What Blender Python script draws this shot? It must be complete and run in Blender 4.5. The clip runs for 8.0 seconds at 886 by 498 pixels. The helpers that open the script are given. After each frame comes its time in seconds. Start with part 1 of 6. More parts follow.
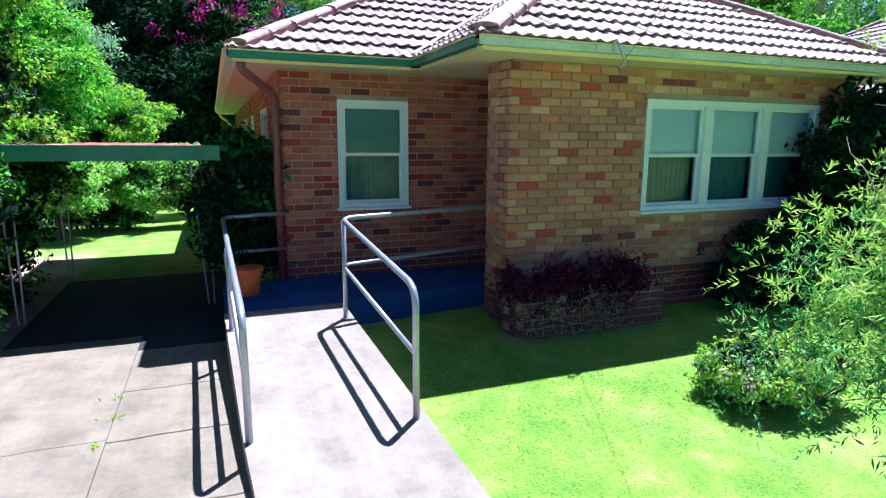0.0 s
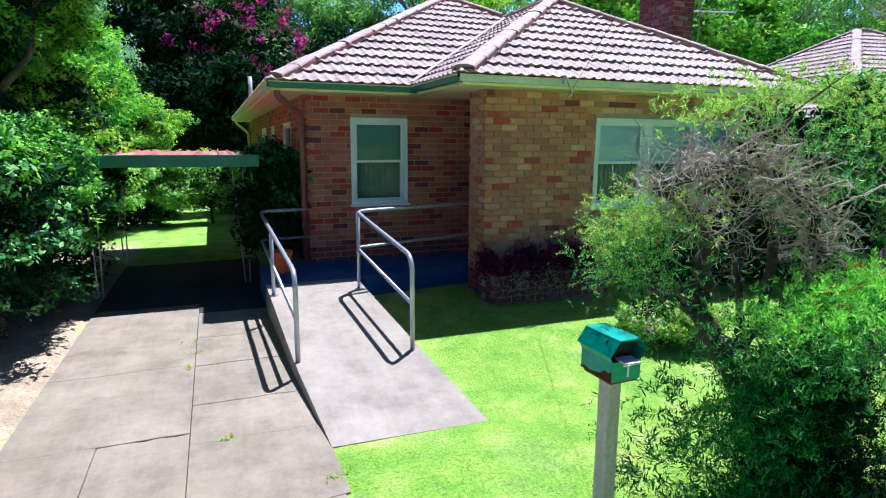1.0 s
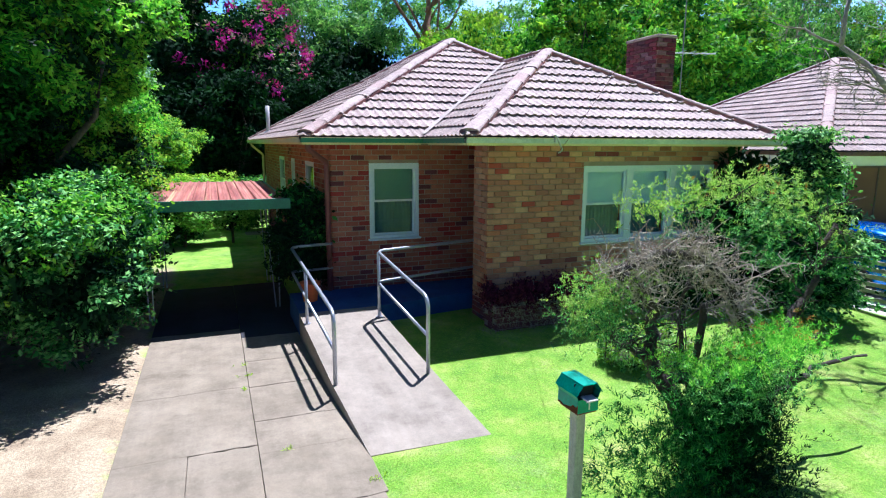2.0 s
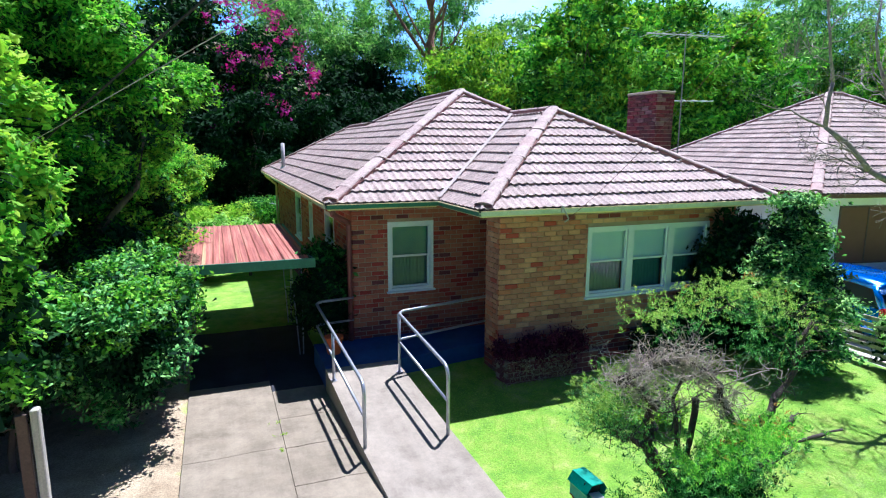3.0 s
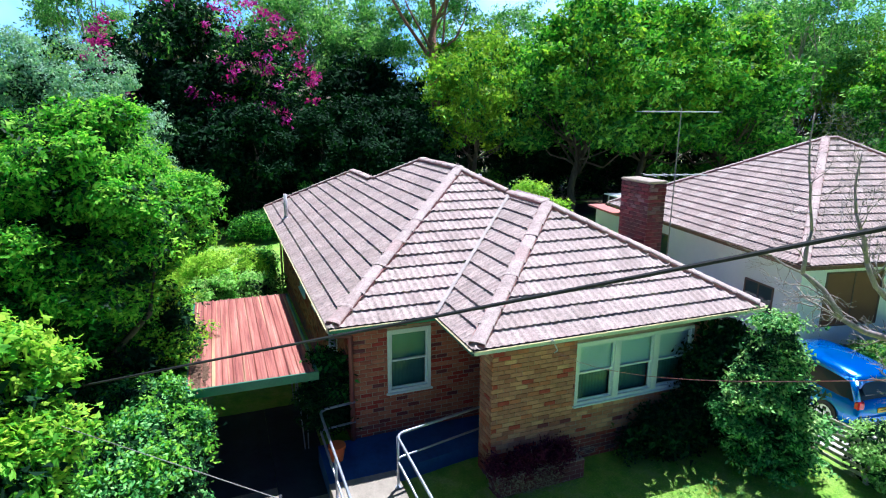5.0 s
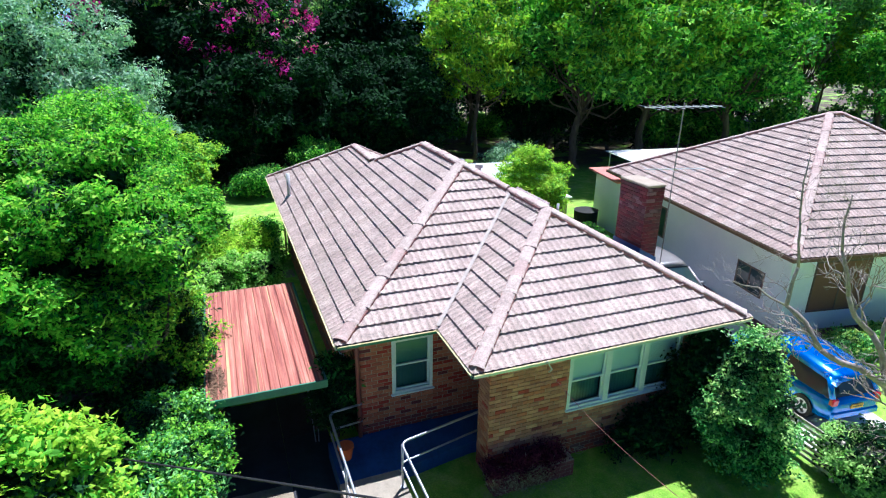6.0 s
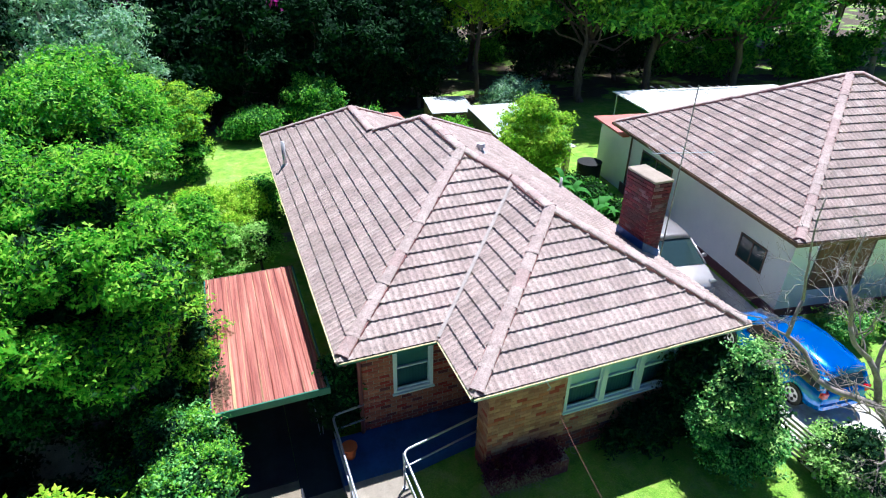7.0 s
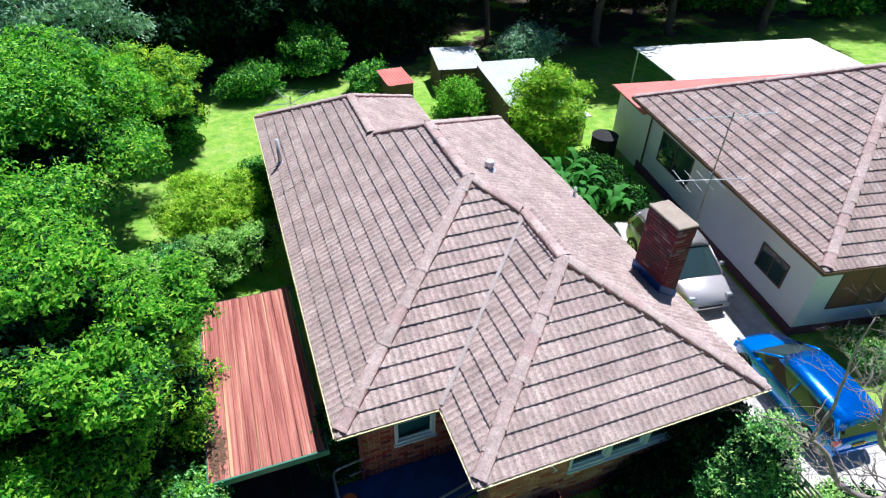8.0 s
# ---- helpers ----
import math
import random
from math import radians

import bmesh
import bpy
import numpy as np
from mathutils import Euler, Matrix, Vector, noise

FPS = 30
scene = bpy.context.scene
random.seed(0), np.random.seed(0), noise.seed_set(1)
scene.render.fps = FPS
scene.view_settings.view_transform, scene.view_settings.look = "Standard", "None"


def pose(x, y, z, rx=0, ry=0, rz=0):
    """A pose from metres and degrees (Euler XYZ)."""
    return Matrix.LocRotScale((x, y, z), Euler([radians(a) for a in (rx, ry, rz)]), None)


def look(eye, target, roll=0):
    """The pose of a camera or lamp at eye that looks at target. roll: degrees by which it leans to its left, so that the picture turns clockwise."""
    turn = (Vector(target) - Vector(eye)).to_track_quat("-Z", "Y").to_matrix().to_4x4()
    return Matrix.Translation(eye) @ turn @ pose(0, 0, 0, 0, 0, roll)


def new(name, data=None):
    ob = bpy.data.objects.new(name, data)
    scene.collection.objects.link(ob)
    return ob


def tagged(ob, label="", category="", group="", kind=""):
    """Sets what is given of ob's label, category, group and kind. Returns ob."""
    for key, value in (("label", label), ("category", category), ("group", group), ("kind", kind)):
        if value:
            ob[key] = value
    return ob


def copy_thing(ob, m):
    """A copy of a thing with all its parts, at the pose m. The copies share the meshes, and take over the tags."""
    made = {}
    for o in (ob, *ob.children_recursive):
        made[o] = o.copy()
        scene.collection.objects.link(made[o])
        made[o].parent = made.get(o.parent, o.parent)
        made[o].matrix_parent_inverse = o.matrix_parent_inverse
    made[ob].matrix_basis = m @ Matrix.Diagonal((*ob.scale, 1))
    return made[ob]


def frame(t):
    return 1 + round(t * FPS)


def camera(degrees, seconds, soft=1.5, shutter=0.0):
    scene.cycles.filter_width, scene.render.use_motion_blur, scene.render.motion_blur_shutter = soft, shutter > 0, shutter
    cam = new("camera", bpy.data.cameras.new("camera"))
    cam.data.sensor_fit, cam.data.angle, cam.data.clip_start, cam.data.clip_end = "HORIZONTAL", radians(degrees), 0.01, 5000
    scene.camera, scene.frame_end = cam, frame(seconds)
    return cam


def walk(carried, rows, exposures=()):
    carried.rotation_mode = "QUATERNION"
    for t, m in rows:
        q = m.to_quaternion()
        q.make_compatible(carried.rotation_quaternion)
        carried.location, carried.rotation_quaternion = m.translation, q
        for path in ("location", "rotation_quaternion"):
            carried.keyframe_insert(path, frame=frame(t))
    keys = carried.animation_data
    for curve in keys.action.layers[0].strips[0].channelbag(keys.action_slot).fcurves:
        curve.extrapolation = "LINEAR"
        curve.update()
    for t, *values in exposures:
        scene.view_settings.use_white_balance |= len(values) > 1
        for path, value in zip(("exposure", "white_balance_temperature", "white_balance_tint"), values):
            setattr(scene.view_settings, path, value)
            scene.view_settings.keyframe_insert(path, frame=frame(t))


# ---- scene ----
cam = camera(74.7, 8.0, 1.15)
PATH = [
    (0, (-2.582, -5.242, 1.994), (-1.862, -3.413, 1.628), 0.3),
    (0.5, (-2.834, -6.128, 1.987), (-2.12, -4.296, 1.623), 0.2),
    (1, (-3.101, -6.885, 2.115), (-2.381, -5.054, 1.754), 0.3),
    (1.5, (-3.328, -7.437, 2.389), (-2.607, -5.606, 2.031), 0.3),
    (3, (-4.03, -8.28, 3.853), (-3.314, -6.446, 3.503), 0.2),
    (3.5, (-4.024, -8.284, 4.378), (-3.309, -6.448, 4.032), 0.2),
    (4, (-3.972, -8.266, 4.966), (-3.259, -6.433, 4.607), 0.3),
    (4.5, (-3.931, -8.262, 5.751), (-3.222, -6.433, 5.362), 0.3),
    (6, (-3.942, -8.125, 8.346), (-3.264, -6.38, 7.64), 0.7),
    (6.5, (-3.841, -7.768, 9.202), (-3.18, -6.075, 8.368), 0.8),
    (7, (-3.626, -7.171, 10.039), (-2.99, -5.551, 9.055), 0.9),
    (7.5, (-3.297, -6.264, 10.948), (-2.69, -4.724, 9.825), 1.1),
    (8, (-2.825, -5.045, 11.941), (-2.262, -3.573, 10.71), 1.3),
]
walk(cam, [(t, look(eye, target, roll)) for t, eye, target, roll in PATH], [(0.0, 1.3, 4750, 22), (0.5, 1.14, 4850, 21), (1.5, 0.95, 4900, 20), (4.5, 0.98, 4950, 16), (6.5, 1.05, 5000, 13), (8.0, 0.64, 5150, 14)])


# ---- light and sky ----
SUN_WAY = Vector((0.31, 0.28, 1.0)).normalized()
sun = new("sun", bpy.data.lights.new("sun", "SUN"))
sun.data.energy, sun.data.angle, sun.data.color = 5.2, radians(0.53), (1.0, 0.89, 0.72)
sun.matrix_world = look(SUN_WAY * 60, (0, 0, 0))
world = bpy.data.worlds.new("sky")
scene.world = world
world.use_nodes = True
sky = world.node_tree.nodes.new("ShaderNodeTexSky")
sky.sky_type, sky.sun_disc = "NISHITA", False
sky.dust_density, sky.ozone_density = 0.3, 6.5
sky.sun_elevation, sky.sun_rotation = math.asin(SUN_WAY.z), math.atan2(SUN_WAY.x, SUN_WAY.y)
world.node_tree.nodes["Background"].inputs["Strength"].default_value = 0.031
world.node_tree.links.new(sky.outputs[0], world.node_tree.nodes["Background"].inputs["Color"])


# ---- materials ----
class Nodes:
    """A short way to write a node material."""

    def __init__(self, name, rough=0.6, metal=0.0):
        self.m = bpy.data.materials.new(name)
        self.m.use_nodes = True
        self.t = self.m.node_tree
        self.b = self.t.nodes["Principled BSDF"]
        self.b.inputs["Roughness"].default_value = rough
        self.b.inputs["Metallic"].default_value = metal
        self.where = self.t.nodes.new("ShaderNodeNewGeometry").outputs["Position"]

    def n(self, kind, **values):
        node = self.t.nodes.new(kind)
        for k, v in values.items():
            node.inputs[k].default_value = v
        return node

    def link(self, a, b):
        self.t.links.new(a, b)

    def noise(self, scale, detail=4.0, rough=0.6, stretch=None):
        node = self.n("ShaderNodeTexNoise", Scale=scale, Detail=detail, Roughness=rough)
        if stretch:
            mp = self.n("ShaderNodeMapping")
            mp.inputs["Scale"].default_value = stretch
            self.link(self.where, mp.inputs["Vector"])
            self.link(mp.outputs[0], node.inputs["Vector"])
        else:
            self.link(self.where, node.inputs["Vector"])
        return node.outputs["Fac"]

    def ramp(self, fac, stops, hard=False):
        node = self.n("ShaderNodeValToRGB")
        cr = node.color_ramp
        cr.interpolation = "CONSTANT" if hard else "LINEAR"
        while len(cr.elements) < len(stops):
            cr.elements.new(0.5)
        for e, (p, c) in zip(cr.elements, stops):
            e.position, e.color = p, (*c, 1)
        self.link(fac, node.inputs["Fac"])
        return node.outputs["Color"]

    def mix(self, fac, a, b, blend="MIX"):
        node = self.t.nodes.new("ShaderNodeMix")
        node.data_type, node.blend_type = "RGBA", blend
        for sock, v in ((node.inputs[0], fac), (node.inputs[6], a), (node.inputs[7], b)):
            if isinstance(v, bpy.types.NodeSocket):
                self.link(v, sock)
            else:
                sock.default_value = v if isinstance(v, float) else (*v, 1)
        return node.outputs[2]

    def color(self, sock):
        self.link(sock, self.b.inputs["Base Color"])
        return self

    def bump(self, height, strength=0.3, distance=0.01):
        node = self.n("ShaderNodeBump", Strength=strength, Distance=distance)
        self.link(height, node.inputs["Height"])
        self.link(node.outputs[0], self.b.inputs["Normal"])
        return self

    def rough(self, fac, lo, hi):
        node = self.n("ShaderNodeMapRange")
        node.inputs["To Min"].default_value, node.inputs["To Max"].default_value = lo, hi
        self.link(fac, node.inputs["Value"])
        self.link(node.outputs[0], self.b.inputs["Roughness"])
        return self


def worn(name, c1, c2, scale=6.0, rough=0.7, fine=60.0, bump=0.25, metal=0.0, stretch=None, distance=0.006):
    """A surface of two tones in broad patches, broken up by fine grain."""
    k = Nodes(name, rough, metal)
    broad = k.ramp(k.noise(scale, 5, 0.65, stretch), [(0.3, c1), (0.7, c2)])
    grain = k.noise(fine, 6, 0.7)
    k.color(k.mix(0.35, broad, k.ramp(grain, [(0.3, (0.25, 0.25, 0.25)), (0.7, (0.9, 0.9, 0.9))]), "OVERLAY"))
    k.bump(grain, bump, distance)
    k.rough(grain, max(rough - 0.12, 0.05), min(rough + 0.12, 1))
    return k.m


def pieces(name, stops, own, rough=0.85, grain=90.0, soot=0.0, dist=0.004, lichen=0.0):
    """Bricks or tiles: each piece takes a tone of its own, by object or by island."""
    k = Nodes(name, rough)
    pick = k.n("ShaderNodeObjectInfo").outputs["Random"] if own else k.n("ShaderNodeNewGeometry").outputs["Random Per Island"]
    tone = k.ramp(pick, stops, hard=True)
    fine = k.noise(grain, 6, 0.75)
    blot = k.noise(5.0, 5, 0.7)
    c = k.mix(0.45, tone, k.ramp(fine, [(0.3, (0.2, 0.2, 0.2)), (0.72, (0.85, 0.85, 0.85))]), "OVERLAY")
    c = k.mix(0.4, c, k.ramp(blot, [(0.3, (0.3, 0.29, 0.28)), (0.7, (0.75, 0.72, 0.7))]), "OVERLAY")
    if soot:
        c = k.mix(k.ramp(k.noise(1.3, 6, 0.75), [(0.42, (0, 0, 0)), (0.62, (soot, soot, soot))]), c, (0.05, 0.045, 0.04))
    if lichen:
        spots = k.ramp(k.noise(17.0, 9, 0.85), [(0.47, (0, 0, 0)), (0.62, (lichen, lichen, lichen))])
        c = k.mix(spots, c, (0.11, 0.095, 0.09))
        pale = k.ramp(k.noise(9.0, 7, 0.8), [(0.56, (0, 0, 0)), (0.7, (0.4, 0.4, 0.4))])
        c = k.mix(pale, c, (0.62, 0.57, 0.54))
    k.color(c).bump(fine, 0.5, dist)
    return k.m


BRICK = [(0.0, (0.418, 0.211, 0.135)), (0.2, (0.370, 0.176, 0.113)), (0.4, (0.475, 0.252, 0.148)), (0.56, (0.437, 0.167, 0.087)),
         (0.68, (0.323, 0.135, 0.087)), (0.80, (0.541, 0.324, 0.191)), (0.89, (0.332, 0.059, 0.042)), (0.96, (0.171, 0.041, 0.048))]
REDBRICK = [(0.0, (0.33, 0.11, 0.072)), (0.22, (0.375, 0.14, 0.09)), (0.42, (0.28, 0.076, 0.055)), (0.58, (0.35, 0.123, 0.076)),
            (0.70, (0.265, 0.028, 0.026)), (0.84, (0.29, 0.085, 0.06)), (0.92, (0.11, 0.024, 0.038))]
# Dark red plinth brick, deepened further to imitate shade at the wall foot.
PLINTH = [(0.0, (0.207, 0.049, 0.046)), (0.35, (0.146, 0.044, 0.055)), (0.6, (0.256, 0.049, 0.041)), (0.85, (0.109, 0.049, 0.070))]
TILE = [(0.0, (0.475, 0.368, 0.335)), (0.25, (0.422, 0.324, 0.292)), (0.5, (0.512, 0.403, 0.368)), (0.75, (0.45, 0.341, 0.315))]
NTILE = [(0.0, (0.445, 0.330, 0.297)), (0.25, (0.392, 0.291, 0.263)), (0.5, (0.470, 0.370, 0.336)), (0.75, (0.370, 0.274, 0.246))]
M_BRICK, M_BRICKS = pieces("brick_face", BRICK, True), pieces("brick_faces", BRICK, False)
M_RBRICK, M_RBRICKS = pieces("red_brick_face", REDBRICK, True), pieces("red_brick_faces", REDBRICK, False)
M_PLINTH = pieces("plinth_brick", PLINTH, False)
M_CHIM = pieces("chimney_brick", [(0.0, (0.112, 0.011, 0.022)), (0.3, (0.150, 0.015, 0.027)), (0.55, (0.083, 0.010, 0.026)), (0.75, (0.158, 0.034, 0.041)), (0.93, (0.203, 0.105, 0.120))], True, soot=0.5)
M_TILE, M_TILES = pieces("roof_tile", TILE, True, 0.75, 38.0, 0.26, 0.006, 0.7), pieces("roof_tiles", TILE, False, 0.75, 38.0, 0.26, 0.006, 0.7)
M_NTILES = pieces("neighbour_tiles", NTILE, False, 0.75, 38.0, 0.3, 0.006, 0.75)
M_CAP = pieces("ridge_cap_tile", [(0.0, (0.47, 0.362, 0.335)), (0.3, (0.49, 0.39, 0.36)), (0.6, (0.44, 0.315, 0.295)), (0.8, (0.48, 0.375, 0.35))], True, 0.8, 40.0, 0.2, 0.004, 0.5)
# Red pointing; its tone also imitates the shaded sides of the caps.
M_BED = worn("red_shaded_pointing", (0.26, 0.115, 0.105), (0.35, 0.18, 0.165), 5.0, 0.9, 60.0)
M_MORTAR = worn("lime_mortar", (0.27, 0.22, 0.175), (0.36, 0.30, 0.24), 4.0, 0.95, 120.0)
M_VALLEY = worn("pale_valley_flashing", (0.32, 0.275, 0.255), (0.4, 0.35, 0.33), 4.0, 0.8, 60.0)
M_DECK = worn("roof_underlay", (0.02, 0.018, 0.018), (0.035, 0.03, 0.03))
M_CREAM = worn("cream_paint", (0.64, 0.54, 0.28), (0.72, 0.63, 0.36), 2.0, 0.55, 50.0, 0.1)
M_SOFFIT = worn("soffit_board", (0.6, 0.47, 0.33), (0.68, 0.56, 0.42), 1.2, 0.7, 30.0, 0.1)
M_WHITE = worn("white_window_paint", (0.62, 0.73, 0.83), (0.69, 0.78, 0.87), 5.0, 0.45, 40.0, 0.12)
M_GREEN = worn("green_gutter_paint", (0.02, 0.13, 0.085), (0.035, 0.2, 0.13), 3.0, 0.5, 50.0, 0.15)
M_MINT = worn("faded_mint_gutter", (0.42, 0.52, 0.45), (0.6, 0.66, 0.58), 2.5, 0.5, 50.0, 0.15)
M_PIPE = worn("maroon_downpipe", (0.15, 0.045, 0.05), (0.2, 0.075, 0.075), 4.0, 0.5)
M_STEEL = worn("galvanised_steel", (0.36, 0.38, 0.45), (0.47, 0.49, 0.56), 12.0, 0.36, 90.0, 0.12, 0.55)
M_TIMBER = worn("grey_weathered_post", (0.34, 0.31, 0.27), (0.58, 0.54, 0.48), 9.0, 0.9, 50.0, 0.5, 0.0, (1, 1, 0.08))
M_DARKWOOD = worn("dark_paling", (0.09, 0.06, 0.05), (0.15, 0.1, 0.08), 7.0, 0.9, 50.0, 0.4)
M_RENDERWALL = worn("white_rendered_wall", (0.76, 0.78, 0.82), (0.82, 0.84, 0.87), 1.5, 0.8, 40.0, 0.1)
M_BOXGREEN = worn("teal_enamel", (0.0, 0.24, 0.17), (0.015, 0.32, 0.23), 7.0, 0.4, 60.0, 0.1)
M_RUST = worn("rusted_steel", (0.14, 0.03, 0.015), (0.2, 0.05, 0.02), 20.0, 0.9)
M_BLACK = worn("black_rubber", (0.012, 0.012, 0.013), (0.022, 0.022, 0.024), 8.0, 0.7)
M_CABLE = worn("black_cable_sheath", (0.008, 0.008, 0.01), (0.016, 0.016, 0.02), 8.0, 0.85)
M_PLASTIC = worn("grey_pipe_plastic", (0.42, 0.42, 0.45), (0.52, 0.52, 0.55), 8.0, 0.5)
M_TERRA = worn("orange_terracotta", (0.55, 0.10, 0.025), (0.66, 0.15, 0.04), 6.0, 0.75)
M_BLIND3 = worn("sage_blind", (0.07, 0.2, 0.19), (0.1, 0.26, 0.24), 2.0, 0.8, 90.0, 0.05)
M_BLIND = worn("pale_blue_blind", (0.56, 0.72, 0.8), (0.66, 0.8, 0.86), 2.0, 0.8, 90.0, 0.05)
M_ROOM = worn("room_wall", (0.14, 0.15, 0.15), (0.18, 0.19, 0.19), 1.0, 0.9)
M_CURTAIN = worn("dark_net_curtain", (0.05, 0.14, 0.17), (0.07, 0.17, 0.2), 2.0, 0.9, 20.0, 0.1)
M_WHITEROOF = worn("white_sheet_roof", (0.74, 0.76, 0.76), (0.8, 0.8, 0.8), 0.8, 0.5, 12.0, 0.1)
M_GREYROOF = worn("dull_sheet_roof", (0.4, 0.43, 0.45), (0.52, 0.54, 0.55), 1.2, 0.6, 14.0, 0.1)
M_REDROOF = worn("faded_red_sheet", (0.42, 0.12, 0.1), (0.5, 0.18, 0.15), 1.0, 0.6, 14.0, 0.1)
M_LITTER = worn("leaf_litter", (0.1, 0.05, 0.03), (0.2, 0.12, 0.07), 20.0, 0.95)
M_BARK = worn("grey_bark", (0.07, 0.05, 0.04), (0.17, 0.13, 0.1), 8.0, 0.95, 40.0, 0.7, 0.0, (1, 1, 0.25), 0.03)
M_REDBARK = worn("red_gum_bark", (0.26, 0.11, 0.07), (0.42, 0.22, 0.15), 3.0, 0.9, 30.0, 0.6, 0.0, (1, 1, 0.15), 0.03)
M_PALEBARK = worn("pale_bare_bark", (0.3, 0.25, 0.22), (0.46, 0.4, 0.37), 9.0, 0.9, 40.0, 0.4)
M_DARKBARK = worn("dark_gnarled_bark", (0.025, 0.018, 0.016), (0.09, 0.07, 0.06), 14.0, 0.95, 60.0, 0.8, 0.0, None, 0.02)
M_BARE = worn("grey_brown_bare_bark", (0.2, 0.16, 0.145), (0.34, 0.29, 0.265), 9.0, 0.9, 40.0, 0.4)
M_TWIG = worn("dead_grey_twig", (0.3, 0.24, 0.2), (0.44, 0.38, 0.33), 9.0, 0.95, 40.0, 0.3)


def concrete(name, c1, c2):
    k = Nodes(name, 0.9)
    c = k.ramp(k.noise(1.1, 6, 0.7), [(0.3, c1), (0.68, c2)])
    stain = k.ramp(k.noise(2.6, 8, 0.8), [(0.38, (0.66, 0.65, 0.63)), (0.52, (0.5, 0.5, 0.49)), (0.66, (0.3, 0.29, 0.27))])
    c = k.mix(0.6, c, stain, "OVERLAY")
    run = k.ramp(k.noise(1.6, 6, 0.7, (2.2, 0.25, 1)), [(0.4, (0.56, 0.56, 0.56)), (0.68, (0.4, 0.39, 0.38))])
    c = k.mix(0.6, c, run, "OVERLAY")
    fine = k.noise(140.0, 5, 0.8)
    c = k.mix(0.3, c, k.ramp(fine, [(0.3, (0.25, 0.25, 0.25)), (0.7, (0.8, 0.8, 0.8))]), "OVERLAY")
    k.color(c).bump(fine, 0.35, 0.004)
    return k.m


M_DRIVE = concrete("old_driveway_concrete", (0.17, 0.142, 0.10), (0.28, 0.238, 0.178))
# Near-black concrete: the carport's shade is put into the slab colour.
M_SHADESLAB = concrete("carport_shade_concrete", (0.018, 0.02, 0.028), (0.035, 0.038, 0.05))
M_WIRE = worn("weathered_wire", (0.2, 0.18, 0.18), (0.28, 0.26, 0.26), 8.0, 0.6)
M_RAMP = concrete("pale_ramp_concrete", (0.25, 0.218, 0.178), (0.30, 0.262, 0.215))
M_PALECONC = concrete("pale_driveway_concrete", (0.42, 0.4, 0.38), (0.54, 0.52, 0.5))
# The landing's blue shade is put into its base colour.
M_LANDING = concrete("blue_shade_concrete", (0.012, 0.05, 0.18), (0.028, 0.085, 0.27))


def carport_sheet():
    k = Nodes("rust_red_sheet", 0.65)
    streak = k.noise(3.0, 6, 0.7, (3.5, 0.12, 1))
    c = k.ramp(streak, [(0.3, (0.1, 0.024, 0.02)), (0.42, (0.25, 0.068, 0.05)), (0.55, (0.37, 0.13, 0.095)), (0.72, (0.46, 0.24, 0.17))])
    pale = k.ramp(k.noise(3.0, 3, 0.6, (8.0, 0.05, 1)), [(0.58, (0, 0, 0)), (0.68, (0.75, 0.75, 0.75))])
    c = k.mix(pale, c, (0.55, 0.4, 0.2))
    fine = k.noise(70.0, 6, 0.75)
    k.color(k.mix(0.35, c, k.ramp(fine, [(0.3, (0.2, 0.2, 0.2)), (0.7, (0.85, 0.85, 0.85))]), "OVERLAY")).bump(fine, 0.2, 0.004)
    return k.m


M_SHEET = carport_sheet()


def leaf(name, dark, mid, light, gloss=0.65, thin=0.3):
    """Leaves: each takes a tone of its own; light passes through."""
    k = Nodes(name, gloss)
    k.b.inputs["Specular IOR Level"].default_value = 0.12
    rnd = k.n("ShaderNodeNewGeometry").outputs["Random Per Island"]
    tone = k.ramp(rnd, [(0.0, dark), (0.5, mid), (0.85, light)])
    patch = k.ramp(k.noise(0.9, 3, 0.6), [(0.35, (0.4, 0.42, 0.4)), (0.65, (0.62, 0.6, 0.5))])
    c = k.mix(0.6, tone, patch, "OVERLAY")
    k.color(c)
    tr = k.n("ShaderNodeBsdfTranslucent")
    k.link(k.mix(1.0, c, (1.0, 1.25, 0.45), "MULTIPLY"), tr.inputs["Color"])
    sh = k.n("ShaderNodeMixShader", Fac=thin)
    k.link(k.b.outputs[0], sh.inputs[1])
    k.link(tr.outputs[0], sh.inputs[2])
    k.link(sh.outputs[0], k.t.nodes["Material Output"].inputs["Surface"])
    return k.m


# Very dark green: the shade on crown sides is put into this colour.
L_DEEP = leaf("shaded_green_leaf", (0.003, 0.015, 0.004), (0.01, 0.05, 0.008), (0.045, 0.18, 0.02), 0.6, 0.12)
L_PALE = leaf("pale_shrub_leaf", (0.08, 0.2, 0.04), (0.26, 0.5, 0.11), (0.5, 0.72, 0.25), 0.55, 0.16)
L_LIME = leaf("lime_leaf", (0.06, 0.2, 0.012), (0.16, 0.43, 0.028), (0.36, 0.64, 0.06), 0.6, 0.4)
L_SHRUB = leaf("shrub_leaf", (0.012, 0.065, 0.018), (0.075, 0.28, 0.06), (0.32, 0.64, 0.19), 0.55, 0.14)
L_YELLOW = leaf("yellow_green_leaf", (0.2, 0.36, 0.015), (0.36, 0.57, 0.03), (0.55, 0.72, 0.06), 0.6, 0.42)
L_SILVER = leaf("silver_leaf", (0.14, 0.29, 0.22), (0.28, 0.46, 0.36), (0.45, 0.6, 0.51), 0.7, 0.35)
# Near-black leaf tone that carries deep foliage shade in its colour.
L_DARK = leaf("dark_shade_leaf", (0.003, 0.016, 0.008), (0.008, 0.034, 0.014), (0.02, 0.066, 0.022), 0.9, 0.15)
